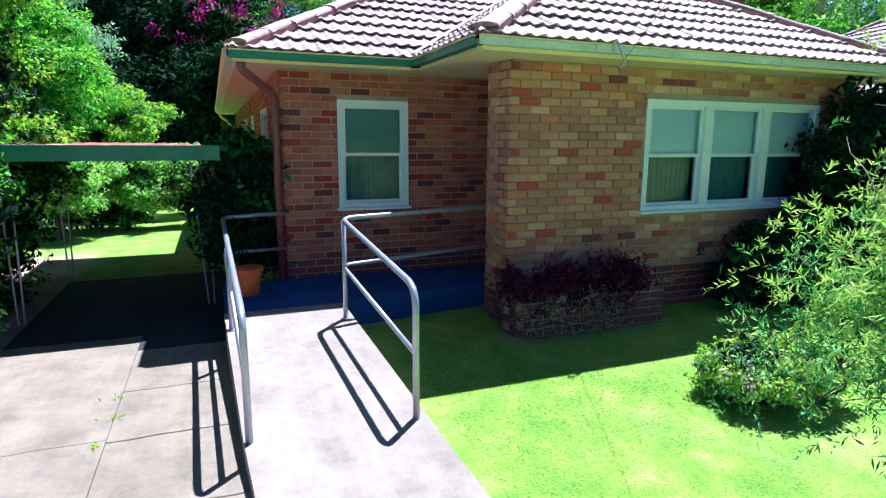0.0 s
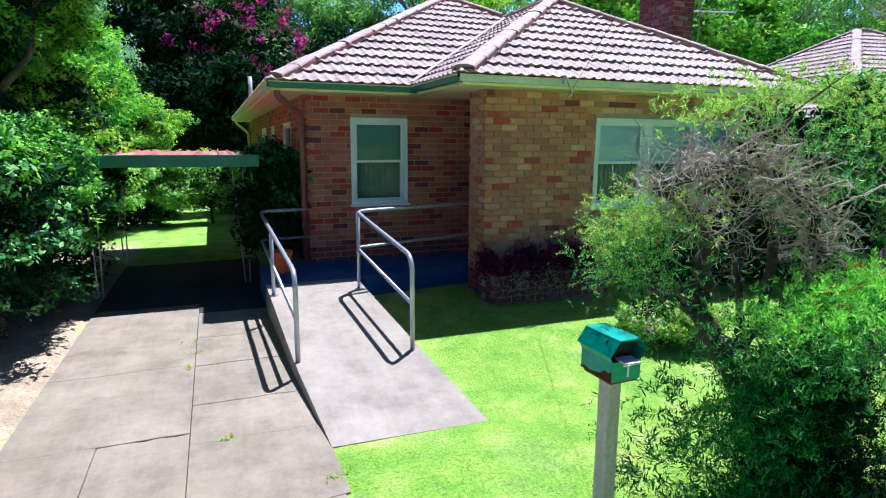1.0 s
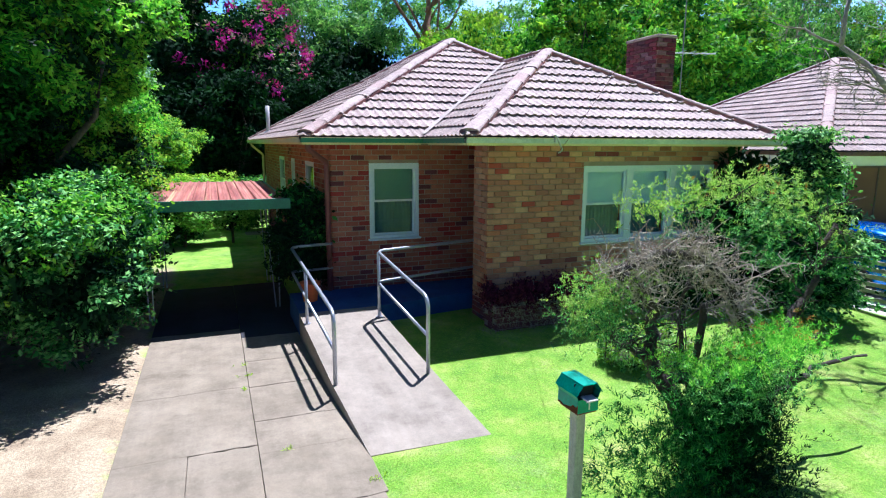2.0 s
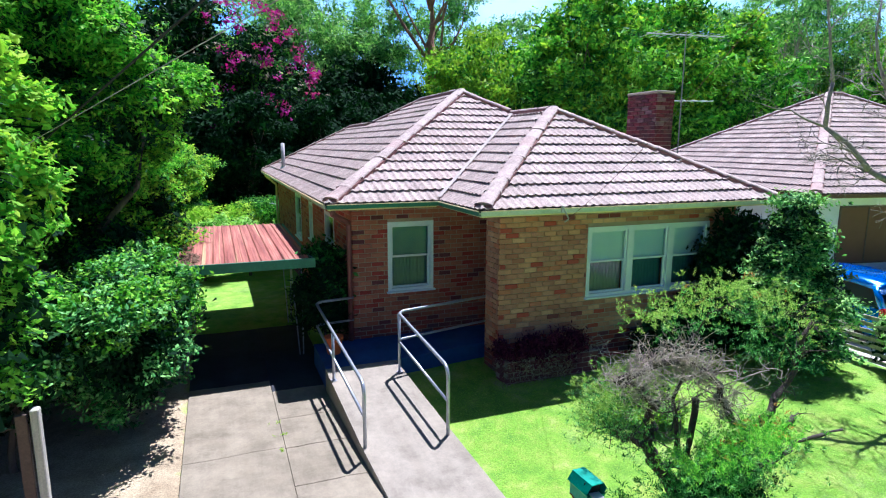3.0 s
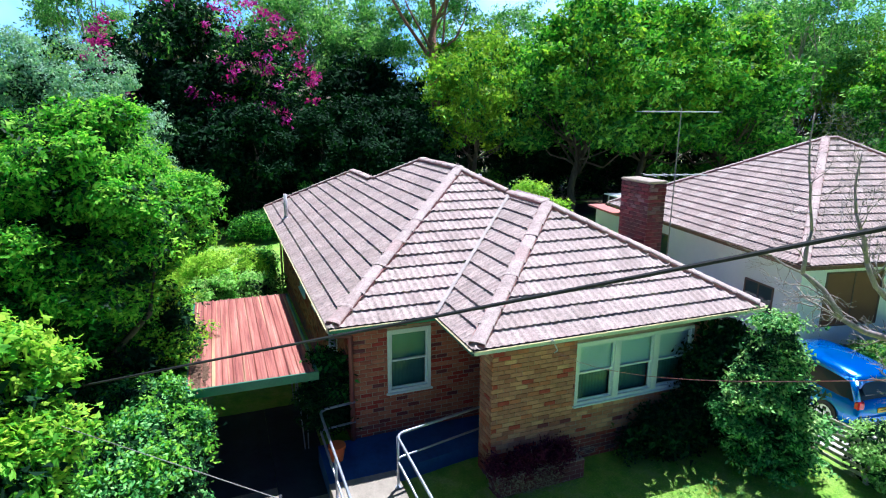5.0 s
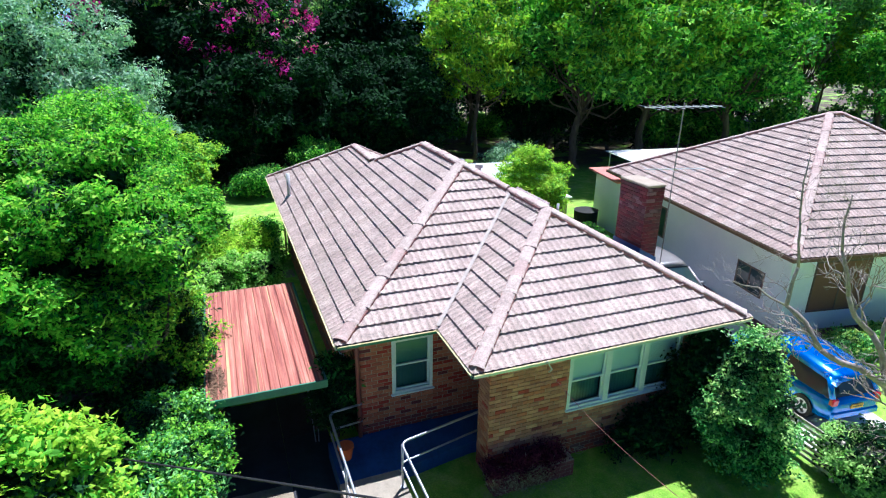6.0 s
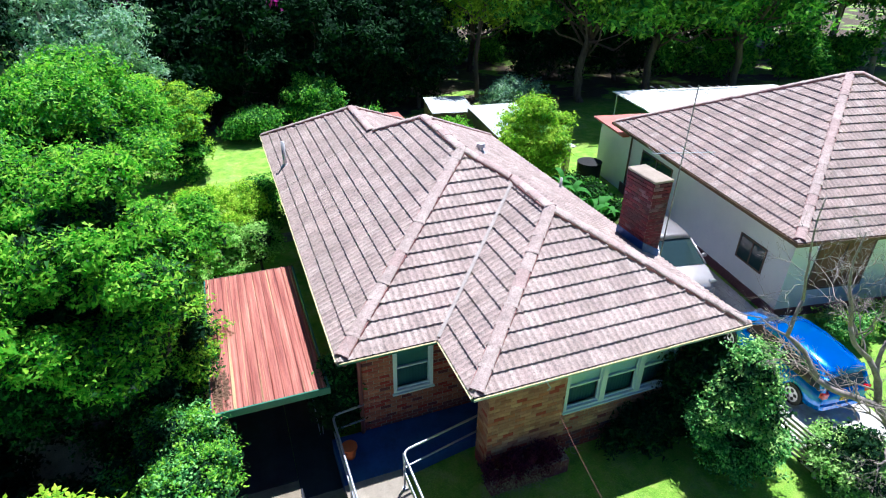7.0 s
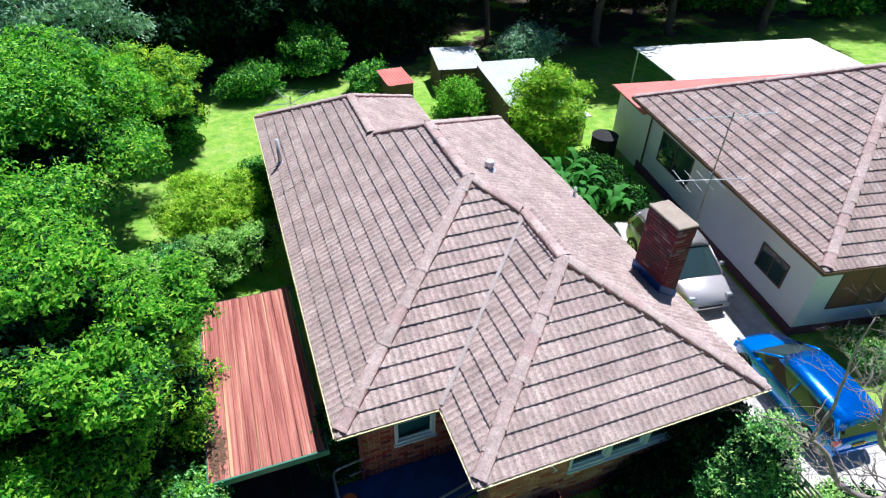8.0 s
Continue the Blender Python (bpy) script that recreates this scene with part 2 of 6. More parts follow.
L_GUM = leaf("gum_leaf", (0.06, 0.18, 0.07), (0.2, 0.4, 0.14), (0.42, 0.62, 0.24), 0.6, 0.4)
L_FOREST = leaf("forest_leaf", (0.014, 0.08, 0.016), (0.08, 0.29, 0.04), (0.3, 0.6, 0.07), 0.6, 0.22)
L_GOLD = leaf("golden_forest_leaf", (0.14, 0.28, 0.012), (0.26, 0.42, 0.02), (0.42, 0.54, 0.04), 0.6, 0.5)
L_PINK = leaf("magenta_bract", (0.26, 0.004, 0.2), (0.48, 0.01, 0.4), (0.6, 0.08, 0.48), 0.7, 0.4)
L_PURPLE = leaf("dark_purple_leaf", (0.02, 0.003, 0.018), (0.06, 0.008, 0.04), (0.14, 0.03, 0.08), 0.8, 0.15)
L_DRY = leaf("dry_grey_leaf", (0.18, 0.14, 0.11), (0.3, 0.25, 0.2), (0.42, 0.37, 0.31), 0.8, 0.15)
L_FLOWER = leaf("cream_flower", (0.6, 0.55, 0.35), (0.7, 0.66, 0.48), (0.78, 0.75, 0.6), 0.7, 0.2)
# Bright green that paints sunlight onto the sunward clumps.
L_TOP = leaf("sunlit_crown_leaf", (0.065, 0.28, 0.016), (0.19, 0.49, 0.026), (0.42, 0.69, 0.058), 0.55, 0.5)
L_HEDGE = leaf("pale_hedge_leaf", (0.12, 0.3, 0.05), (0.36, 0.6, 0.14), (0.56, 0.76, 0.28), 0.6, 0.5)
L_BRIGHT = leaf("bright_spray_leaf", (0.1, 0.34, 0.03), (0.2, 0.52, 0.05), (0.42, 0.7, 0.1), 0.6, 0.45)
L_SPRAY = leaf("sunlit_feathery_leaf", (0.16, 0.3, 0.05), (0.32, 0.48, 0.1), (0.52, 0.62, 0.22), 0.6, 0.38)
L_ORANGE = leaf("orange_young_leaf", (0.4, 0.12, 0.03), (0.55, 0.22, 0.06), (0.62, 0.36, 0.1), 0.6, 0.2)
# Darker copy of the feathery leaf, with shade put into its colour.
L_SHADE = leaf("shaded_feathery_leaf", (0.012, 0.07, 0.014), (0.03, 0.16, 0.03), (0.1, 0.32, 0.06), 0.6, 0.2)
L_GRASS = leaf("lawn_blade", (0.2, 0.4, 0.035), (0.3, 0.48, 0.06), (0.48, 0.56, 0.17), 0.8, 0.5)


def ground_material():
    k = Nodes("lawn_and_soil", 0.95)
    big, mid, fine = k.noise(0.35, 4), k.noise(2.2, 5, 0.7), k.noise(45.0, 4, 0.8)
    grass = k.ramp(mid, [(0.28, (0.1, 0.25, 0.018)), (0.48, (0.19, 0.37, 0.025)), (0.6, (0.27, 0.4, 0.05)), (0.74, (0.42, 0.47, 0.14))])
    grass = k.mix(k.ramp(k.noise(0.9, 6, 0.75), [(0.5, (0, 0, 0)), (0.7, (0.38, 0.38, 0.38))]), grass, (0.46, 0.48, 0.2))
    grass = k.mix(0.5, grass, k.ramp(fine, [(0.35, (0.2, 0.2, 0.2)), (0.65, (0.8, 0.8, 0.8))]), "OVERLAY")
    soil = k.ramp(mid, [(0.3, (0.28, 0.21, 0.13)), (0.7, (0.54, 0.44, 0.29))])
    soil = k.mix(0.5, soil, k.ramp(fine, [(0.35, (0.15, 0.15, 0.15)), (0.65, (0.85, 0.85, 0.85))]), "OVERLAY")
    sep = k.n("ShaderNodeSeparateXYZ")
    k.link(k.where, sep.inputs[0])

    def step(sock, lo, hi):
        r = k.n("ShaderNodeMapRange")
        r.inputs["From Min"].default_value, r.inputs["From Max"].default_value = lo, hi
        k.link(sock, r.inputs["Value"])
        return r.outputs[0]

    def sums(op, a, b):
        r = k.n("ShaderNodeMath")
        r.operation = op
        for s, v in zip(r.inputs, (a, b)):
            if isinstance(v, float):
                s.default_value = v
            else:
                k.link(v, s)
        return r.outputs[0]

    wob = sums("MULTIPLY", mid, 0.9)
    x = sums("ADD", sep.outputs[0], wob)
    y = sums("ADD", sep.outputs[1], wob)
    bare = sums("MULTIPLY", sums("MULTIPLY", step(x, -4.05, -4.2), step(x, -10.0, -8.8)), step(y, 7.6, 6.6))
    woods = sums("MULTIPLY", step(y, 26.0, 29.0), step(big, 0.40, 0.46))
    # Brown woodland litter; its dark tone also imitates shade under the trees.
    litter = k.mix(0.5, k.ramp(mid, [(0.3, (0.05, 0.036, 0.022)), (0.7, (0.13, 0.092, 0.055))]), k.ramp(fine, [(0.35, (0.15, 0.15, 0.15)), (0.65, (0.85, 0.85, 0.85))]), "OVERLAY")
    k.color(k.mix(woods, k.mix(bare, grass, soil), litter)).bump(fine, 0.6, 0.03)
    return k.m


M_GROUND = ground_material()


def glass():
    k = Nodes("window_glass", 0.02)
    k.t.nodes.remove(k.b)
    clear, gloss = k.n("ShaderNodeBsdfTransparent"), k.n("ShaderNodeBsdfGlossy", Roughness=0.02)
    clear.inputs["Color"].default_value = (0.88, 0.95, 0.97, 1)
    fr = k.n("ShaderNodeFresnel", IOR=1.5)
    sh = k.n("ShaderNodeMixShader")
    k.link(fr.outputs[0], sh.inputs[0])
    k.link(clear.outputs[0], sh.inputs[1])
    k.link(gloss.outputs[0], sh.inputs[2])
    k.link(sh.outputs[0], k.t.nodes["Material Output"].inputs["Surface"])
    return k.m


M_GLASS = glass()


def paint(name, color, rough=0.25, coat=0.8, metal=0.0):
    k = Nodes(name, rough, metal)
    c = k.ramp(k.noise(3.0), [(0.3, tuple(v * 0.92 for v in color)), (0.7, color)])
    k.color(c)
    k.b.inputs["Coat Weight"].default_value = coat
    k.b.inputs["Coat Roughness"].default_value = 0.05
    return k.m


M_BLUE = paint("metallic_blue_paint", (0.0, 0.2, 0.82), 0.2, 1.0, 0.35)
M_SILVER = paint("silver_car_paint", (0.55, 0.52, 0.54), 0.3, 0.8, 0.3)
M_CARGLASS = paint("tinted_car_glass", (0.03, 0.055, 0.06), 0.06, 0.5)
M_LAMP = paint("red_lamp_lens", (0.5, 0.01, 0.015), 0.15, 0.8)
M_ALLOY = paint("alloy_rim", (0.5, 0.5, 0.52), 0.3, 0.2, 0.8)
M_PLATE = paint("yellow_plate", (0.7, 0.5, 0.03), 0.5, 0.0)
M_INK = paint("dark_ink", (0.02, 0.02, 0.03), 0.6, 0.0)
M_PALEINK = paint("white_ink", (0.75, 0.75, 0.72), 0.6, 0.0)
M_PAPER = paint("junk_mail_paper", (0.7, 0.64, 0.62), 0.7, 0.0)
M_BLIND2 = paint("brown_drape", (0.2, 0.1, 0.06), 0.9, 0.0)



def sky_glow():
    k = Nodes("hazy_bright_sky")
    k.t.nodes.remove(k.b)
    em = k.n("ShaderNodeEmission", Strength=1.0)
    k.link(k.ramp(k.noise(0.012, 4, 0.55), [(0.35, (0.2, 0.44, 0.85)), (0.62, (0.5, 0.7, 0.95))]), em.inputs["Color"])
    k.link(em.outputs[0], k.t.nodes["Material Output"].inputs["Surface"])
    return k.m


M_SKY = sky_glow()


# ---- builders ----
def mesh_of(bm, name, material, smooth=False):
    me = bpy.data.meshes.new(name)
    bm.to_mesh(me)
    bm.free()
    me.materials.append(material)
    if smooth:
        me.shade_smooth()
    return me


def part(name, bm, material, parent, label="", smooth=False):
    """Links a bmesh as one mesh object under a thing or a part."""
    ob = new(name, mesh_of(bm, name, material, smooth))
    ob.parent = parent
    return tagged(ob, label)


def raw(name, verts, faces, material, parent=None, smooth=False):
    """An object from arrays: all faces have the same number of corners."""
    verts, faces = np.asarray(verts, np.float32), np.asarray(faces, np.int32)
    me = bpy.data.meshes.new(name)
    n = faces.shape[1]
    me.vertices.add(len(verts))
    me.vertices.foreach_set("co", verts.ravel())
    me.loops.add(faces.size)
    me.loops.foreach_set("vertex_index", faces.ravel())
    me.polygons.add(len(faces))
    me.polygons.foreach_set("loop_start", np.arange(0, faces.size, n, dtype=np.int32))
    me.update(calc_edges=True)
    me.validate()
    me.materials.append(material)
    if smooth:
        me.shade_smooth()
    else:
        me.shade_flat()
    ob = new(name, me)
    ob.parent = parent
    return ob


def thing(name, label, category, at=(0, 0, 0), group="", kind=""):
    ob = new(name)
    ob.empty_display_size = 0.1
    ob.location = at
    return tagged(ob, label, category, group, kind)


def box(bm, x0, x1, y0, y1, z0, z1, m=None):
    c = Vector(((x0 + x1) / 2, (y0 + y1) / 2, (z0 + z1) / 2))
    mat = Matrix.Translation(c) @ Matrix.Diagonal((x1 - x0, y1 - y0, z1 - z0, 1))
    return bmesh.ops.create_cube(bm, size=1, matrix=(m @ mat) if m else mat)["verts"]


def boxes(*specs, m=None, bevel=0.0):
    bm = bmesh.new()
    for s in specs:
        box(bm, *s, m=m)
    if bevel:
        bmesh.ops.bevel(bm, geom=bm.edges[:], offset=bevel, segments=1, affect="EDGES")
    return bm


def prism(bm, outline, z0, z1):
    """A solid with a flat outline; z0 and z1 are numbers or functions of x and y."""
    f = lambda z, p: z(*p) if callable(z) else z
    lo = [bm.verts.new((*p, f(z0, p))) for p in outline]
    hi = [bm.verts.new((*p, f(z1, p))) for p in outline]
    n = len(outline)
    bm.faces.new(hi)
    bm.faces.new(lo[::-1])
    for i in range(n):
        bm.faces.new((lo[i], lo[(i + 1) % n], hi[(i + 1) % n], hi[i]))
    bmesh.ops.recalc_face_normals(bm, faces=bm.faces[:])
    return bm


def tube(bm, points, r, sides=8, close=True):
    """A pipe along points; r is one radius or one for each point."""
    pts = [Vector(p) for p in points]
    rs = r if isinstance(r, (list, tuple)) else [r] * len(pts)
    rings, ref = [], Vector((0.31, 0.2, 0.93))
    for i, p in enumerate(pts):
        d = (pts[min(i + 1, len(pts) - 1)] - pts[max(i - 1, 0)]).normalized()
        a = d.cross(ref)
        if a.length < 0.1:
            a = d.cross(Vector((1, 0, 0)))
        a.normalize()
        b = d.cross(a)
        rings.append([bm.verts.new(p + (a * math.cos(w) + b * math.sin(w)) * rs[i]) for w in (2 * math.pi * j / sides for j in range(sides))])
    for A, B in zip(rings, rings[1:]):
        for j in range(sides):
            bm.faces.new((A[j], A[(j + 1) % sides], B[(j + 1) % sides], B[j]))
    if close:
        bm.faces.new(rings[0][::-1])
        bm.faces.new(rings[-1])
    return bm


def rounded(points, radius=0.1, steps=5):
    """The points of a bent pipe, with each inner corner rounded."""
    P = [Vector(p) for p in points]
    out = [P[0]]
    for a, b, c in zip(P, P[1:], P[2:]):
        u, v = (a - b), (c - b)
        r = min(radius, u.length * 0.45, v.length * 0.45)
        p, q = b + u.normalized() * r, b + v.normalized() * r
        for i in range(steps + 1):
            t = i / steps
            out.append(p * (1 - t) ** 2 + b * 2 * t * (1 - t) + q * t * t)
    return out + [P[-1]]


# ---- ground ----
def lift(x, y):
    """Height of the ground."""
    def ease(v, a, b):
        t = min(max((v - a) / (b - a), 0), 1)
        return t * t * (3 - 2 * t)
    z = -0.05 + 0.1 * ease(x, -2.3, -1.4) * (1 - ease(x, 6.4, 7.6)) * ease(y, -3.3, -1.2) * (1 - ease(y, 5, 9))
    z -= 0.15 * ease(x, 6.4, 7.6)
    if y > 9:
        z -= 0.042 * (min(y, 56) - 9)
    if -4.8 < x < -2.5 and -13 < y < 4.6:
        z -= 0.05
    return z


def spread(*stops):
    """Grid lines: (start, step) ... (end,)."""
    out = []
    for (a, s), nxt in zip(stops, stops[1:]):
        n = max(1, round((nxt[0] - a) / s))
        out += [a + (nxt[0] - a) * i / n for i in range(n)]
    return out + [stops[-1][0]]


gx = spread((-500, 60), (-80, 8), (-16, 1.0), (-5, 0.2), (-1, 0.4), (9, 1.0), (24, 8), (90, 60), (500,))
gy = spread((-500, 60), (-80, 8), (-14, 0.5), (5, 0.5), (16, 2), (64, 10), (110, 60), (700,))
gv = [(x, y, lift(x, y)) for y in gy for x in gx]
W = len(gx)
gf = [(j * W + i, j * W + i + 1, (j + 1) * W + i + 1, (j + 1) * W + i) for j in range(len(gy) - 1) for i in range(W - 1)]
ground = raw("ground", gv, gf, M_GROUND, smooth=True)
tagged(ground, "bright green mown lawn with bare brown soil patches", "ground", kind="structure")


def slab(name, outline, z0, z1, material, parent, bevel=0.008):
    bm = prism(bmesh.new(), outline, z0, z1)
    bmesh.ops.bevel(bm, geom=[e for e in bm.edges if not e.is_boundary], offset=bevel, segments=1, affect="EDGES")
    return part(name, bm, material, parent)


# ---- driveway, ramp and landing ----
drive = thing("driveway", "cracked old grey concrete slab driveway beside the ramp", "driveway", kind="structure")
random.seed(4)
CUTS = [(-4.63, -3.388, [-2.42, -0.95, 1.4, 2.8, 4.4]),
        (-4.63, -4.005, [-13, -9.6, -7.4, -5.2, -3.7, -2.42]),
        (-4.002, -3.388, [-13, -9.6, -7.4, -5.2, -3.75, -2.42]),
        (-3.383, -2.45, [-13, -9.6, -7.4, -5.4, -3.6, -2.62, -1.92, -1.0, -0.13, 0.9, 2.8, 4.4])]


def ragged(x0, x1, y, gap):
    """A broken slab edge from x0 to x1: the same line for the slabs on both its sides."""
    rnd = random.Random(round(x0 * 100) * 7919 + round(y * 100))
    return [(x0 + (x1 - x0) * k / 6, y + gap + (rnd.uniform(-0.014, 0.014) if 0 < k < 6 else 0.0)) for k in range(7)]


for x0, x1, ys in CUTS:
    for a, b in zip(ys, ys[1:]):
        right = x1 + 0.03 if x1 > -2.5 and a >= -3.7 else x1
        low, high = ragged(x0, right, a, 0.004), ragged(x0, right, b, -0.004)
        # Slabs beyond the carport front take the painted-shade concrete.
        slab("slab", low + high[::-1], -0.2, -0.048 + random.uniform(-0.005, 0.005), M_SHADESLAB if a > 0.85 else M_DRIVE, drive, 0.004)

S = 0.1
rz = lambda x, y: max(-0.045, S * (y + 2.9) - 0.03)
ramp = thing("access_ramp", "pale concrete wheelchair ramp sloping up to the porch", "ramp", kind="structure")
bm = bmesh.new()
prism(bm, [(-2.43, -3.02), (-1.20, -3.05), (-1.27, -1.95), (-1.40, 0.62), (-2.57, 0.62), (-2.51, -1.6)], -0.2, rz)
part("ramp_slab", bm, M_RAMP, ramp)
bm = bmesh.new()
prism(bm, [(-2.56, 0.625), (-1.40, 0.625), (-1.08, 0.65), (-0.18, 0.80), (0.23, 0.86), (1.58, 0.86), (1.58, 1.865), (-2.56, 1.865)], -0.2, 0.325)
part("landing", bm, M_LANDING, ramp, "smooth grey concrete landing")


# ---- handrails ----
def handrail(label, top, mid, posts):
    rail = thing("handrail", label, "handrail", top[0], "handrails of the ramp")
    o = Vector(top[0])
    sub = lambda pts: [Vector(p) - o for p in pts]
    part("top_rail", tube(bmesh.new(), sub(rounded(top, 0.16, 7)), 0.024, 12), M_STEEL, rail, smooth=True)
    part("mid_rail", tube(bmesh.new(), sub(rounded(mid, 0.1, 5)), 0.02, 10), M_STEEL, rail, smooth=True)
    for p, q in posts:
        part("post", tube(bmesh.new(), sub([p, q]), 0.024, 12), M_STEEL, rail, smooth=True)
        bm = bmesh.new()
        bmesh.ops.create_cone(bm, cap_ends=True, segments=14, radius1=0.05, radius2=0.05, depth=0.012, matrix=Matrix.Translation(Vector(p) - o + Vector((0, 0, 0.01))))
        part("foot_plate", bm, M_STEEL, rail)


zr = lambda y: S * (y + 2.9) - 0.03
handrail("bent galvanised steel pipe handrail bolted to the ramp edge",
         [(-1.37, -1.67, zr(-1.67) - 0.02), (-1.37, -1.67, 1.03), (-1.47, 0.25, 1.26), (0.24, 0.59, 1.275)],
         [(-1.37, -1.665, 0.56), (-1.47, 0.25, 0.80), (0.24, 0.59, 0.835)],
         [((-1.46, 0.2, zr(0.2) - 0.01), (-1.46, 0.2, 1.245))])
handrail("bent galvanised steel pipe handrail along the driveway side",
         [(-2.475, -1.62, zr(-1.62) - 0.02), (-2.475, -1.62, 0.95), (-2.52, 1.74, 1.13), (-1.83, 1.82, 1.14)],
         [(-2.475, -1.615, 0.51), (-2.52, 1.74, 0.72), (-1.83, 1.82, 0.72)],
         [((-2.51, 0.22, zr(0.22) - 0.01), (-2.51, 0.22, 1.04))])


# ---- the house ----
EAVE, PITCH = 2.89, 0.552
HX0, HX1 = -2.366, 5.845        # eaves, left and right
HY0, HYF, HYB, HYW = 1.25, -0.457, 12.3, 15.0   # eaves: main front, front wing, main back, rear wing
WX0 = -0.383                    # eave of the front wing's left side
WR = 3.4                        # eave of the rear wing's right side
MX, HALF = (HX0 + HX1) / 2, (HX1 - HX0) / 2
FX, FHALF = (WX0 + HX1) / 2, (HX1 - WX0) / 2
RX, RHALF = (HX0 + WR) / 2, (WR - HX0) / 2
FLOORZ, SOFFIT = -0.14, 2.80
house = thing("brick_house", "single-storey mottled brown brick cottage with hipped tile roof", "house")


def cells(u0, u1, z0, z1, holes):
    us = sorted({u0, u1, *[h[0] for h in holes], *[h[1] for h in holes]})
    zs = sorted({z0, z1, *[h[2] for h in holes], *[h[3] for h in holes]})
    for a, b in zip(us, us[1:]):
        for c, d in zip(zs, zs[1:]):
            m, n = (a + b) / 2, (c + d) / 2
            if not any(h[0] < m < h[1] and h[2] < n < h[3] for h in holes):
                yield a, b, c, d


def joined(rects, y0, y1, m):
    """One solid out of neighbouring boxes, without the faces between them."""
    bm = boxes(*[(a, b, y0, y1, c, d) for a, b, c, d in rects], m=m)
    seen = {}
    for f in bm.faces:
        seen.setdefault(tuple(round(v, 3) for v in f.calc_center_median()), []).append(f)
    bmesh.ops.delete(bm, geom=[f for fs in seen.values() if len(fs) > 1 for f in fs], context="FACES_ONLY")
    bmesh.ops.remove_doubles(bm, verts=bm.verts[:], dist=0.0005)
    return bm


def brick_mesh(w, h=0.076, d=0.04):
    bm = bmesh.new()
    box(bm, -w / 2, w / 2, -d / 2, d / 2, -h / 2, h / 2)
    bmesh.ops.bevel(bm, geom=[e for e in bm.edges if all(v.co.y < 0 for v in e.verts)], offset=0.005, segments=1, affect="EDGES")
    return bm


BRICK_MESHES = {}


def brick_wall(name, u0, u1, z0, z1, place, thick, holes=(), material=None, single=None, many=None, pick=None, plinth=0.0, shift=0.0, core=None, trim=0.0, lead=0.0):
    """A wall along its own u axis at the pose place, faced on its -y side with bricks.
    Bricks that pick chooses are parts of their own; the rest are one part."""
    wall = part(name, joined(list(cells(u0 + lead, u1 - trim, z0, z1, holes)), 0.008, thick, place), core or M_MORTAR, house)
    rnd = random.Random(name + str(u0))
    step, course = 0.24, 0.0862
    groups = {"many": [], "plinth": []}
    for j in range(int((z1 - z0) / course) + 1):
        za = z0 + j * course
        zb = min(za + 0.076, z1)
        if zb - za < 0.02:
            continue
        u = u0 - (step / 2 if j % 2 else 0) - shift
        while u < u1:
            a, b = max(u, u0), min(u + 0.23, u1)
            spans = [(a, b)]
            for h in holes:
                if za < h[3] - 0.01 and zb > h[2] + 0.01:
                    spans = [s for p, q in spans for s in ((p, min(q, h[0])), (max(p, h[1]), q)) if s[1] - s[0] > 0.02]
            for p, q in spans:
                if q - p < 0.03:
                    continue
                w, h = round(q - p, 2), round(zb - za, 3)
                at = Vector(((p + q) / 2, 0.014 + rnd.uniform(-0.003, 0.003), (za + zb) / 2))
                low = za < plinth
                if not low and pick and pick((p + q) / 2, za) and single:
                    key = (w, h)
                    if key not in BRICK_MESHES:
                        BRICK_MESHES[key] = mesh_of(brick_mesh(w, h), "brick", single)
                    ob = new("brick", BRICK_MESHES[key])
                    ob.parent, ob.matrix_basis = wall, place @ Matrix.Translation(at)
                else:
                    groups["plinth" if low else "many"].append((at, w, h))
            u += step
    for key, rows in groups.items():
        if not rows:
            continue
        v, f = [], []
        for at, w, h in rows:
            k = len(v)
            bx, bz = w / 2, h / 2
            for dx, dy, dz in ((-bx, 0.0, -bz), (bx, 0, -bz), (bx, 0, bz), (-bx, 0, bz), (-bx + 0.004, -0.014, -bz + 0.004), (bx - 0.004, -0.014, -bz + 0.004), (bx - 0.004, -0.014, bz - 0.004), (-bx + 0.004, -0.014, bz - 0.004)):
                v.append(place @ (at + Vector((dx, dy, dz))))
            f += [[k + i for i in q] for q in ((4, 5, 6, 7), (0, 1, 5, 4), (1, 2, 6, 5), (2, 3, 7, 6), (3, 0, 4, 7))]
        ob = raw("brickwork", v, f, M_PLINTH if key == "plinth" else many, wall)
        tagged(ob, kind="stuff")
    return wall


W1 = (-1.155, -0.262, 1.175, 2.475)
W2 = (1.954, 4.70, 1.215, 2.465)
FRONT = pose(0, 0.11, 0)
brick_wall("wall_front", 0.235, 5.36, FLOORZ, SOFFIT, FRONT, 0.24, [W2], single=M_BRICK, many=M_BRICKS, plinth=0.5,
           pick=lambda u, z: u < 1.9 and z > 0.55, lead=0.03)
brick_wall("wall_return", -0.5, 0.0, FLOORZ, SOFFIT, pose(0.229, 0.10, 0, 0, 0, -90), 0.235, single=M_RBRICK, many=M_BRICKS, plinth=0.3, shift=0.06, trim=0.245)
brick_wall("wall_recess", -1.82, 1.6, FLOORZ, SOFFIT, pose(0, 1.88, 0), 0.24, [W1], single=M_RBRICK, many=M_RBRICKS, plinth=0.5,
           pick=lambda u, z: False, lead=0.03)
SIDE = [(-4.6, -3.5, 1.2, 2.45), (-6.9, -6.3, 1.5, 2.45), (-9.6, -8.4, 1.2, 2.45)]
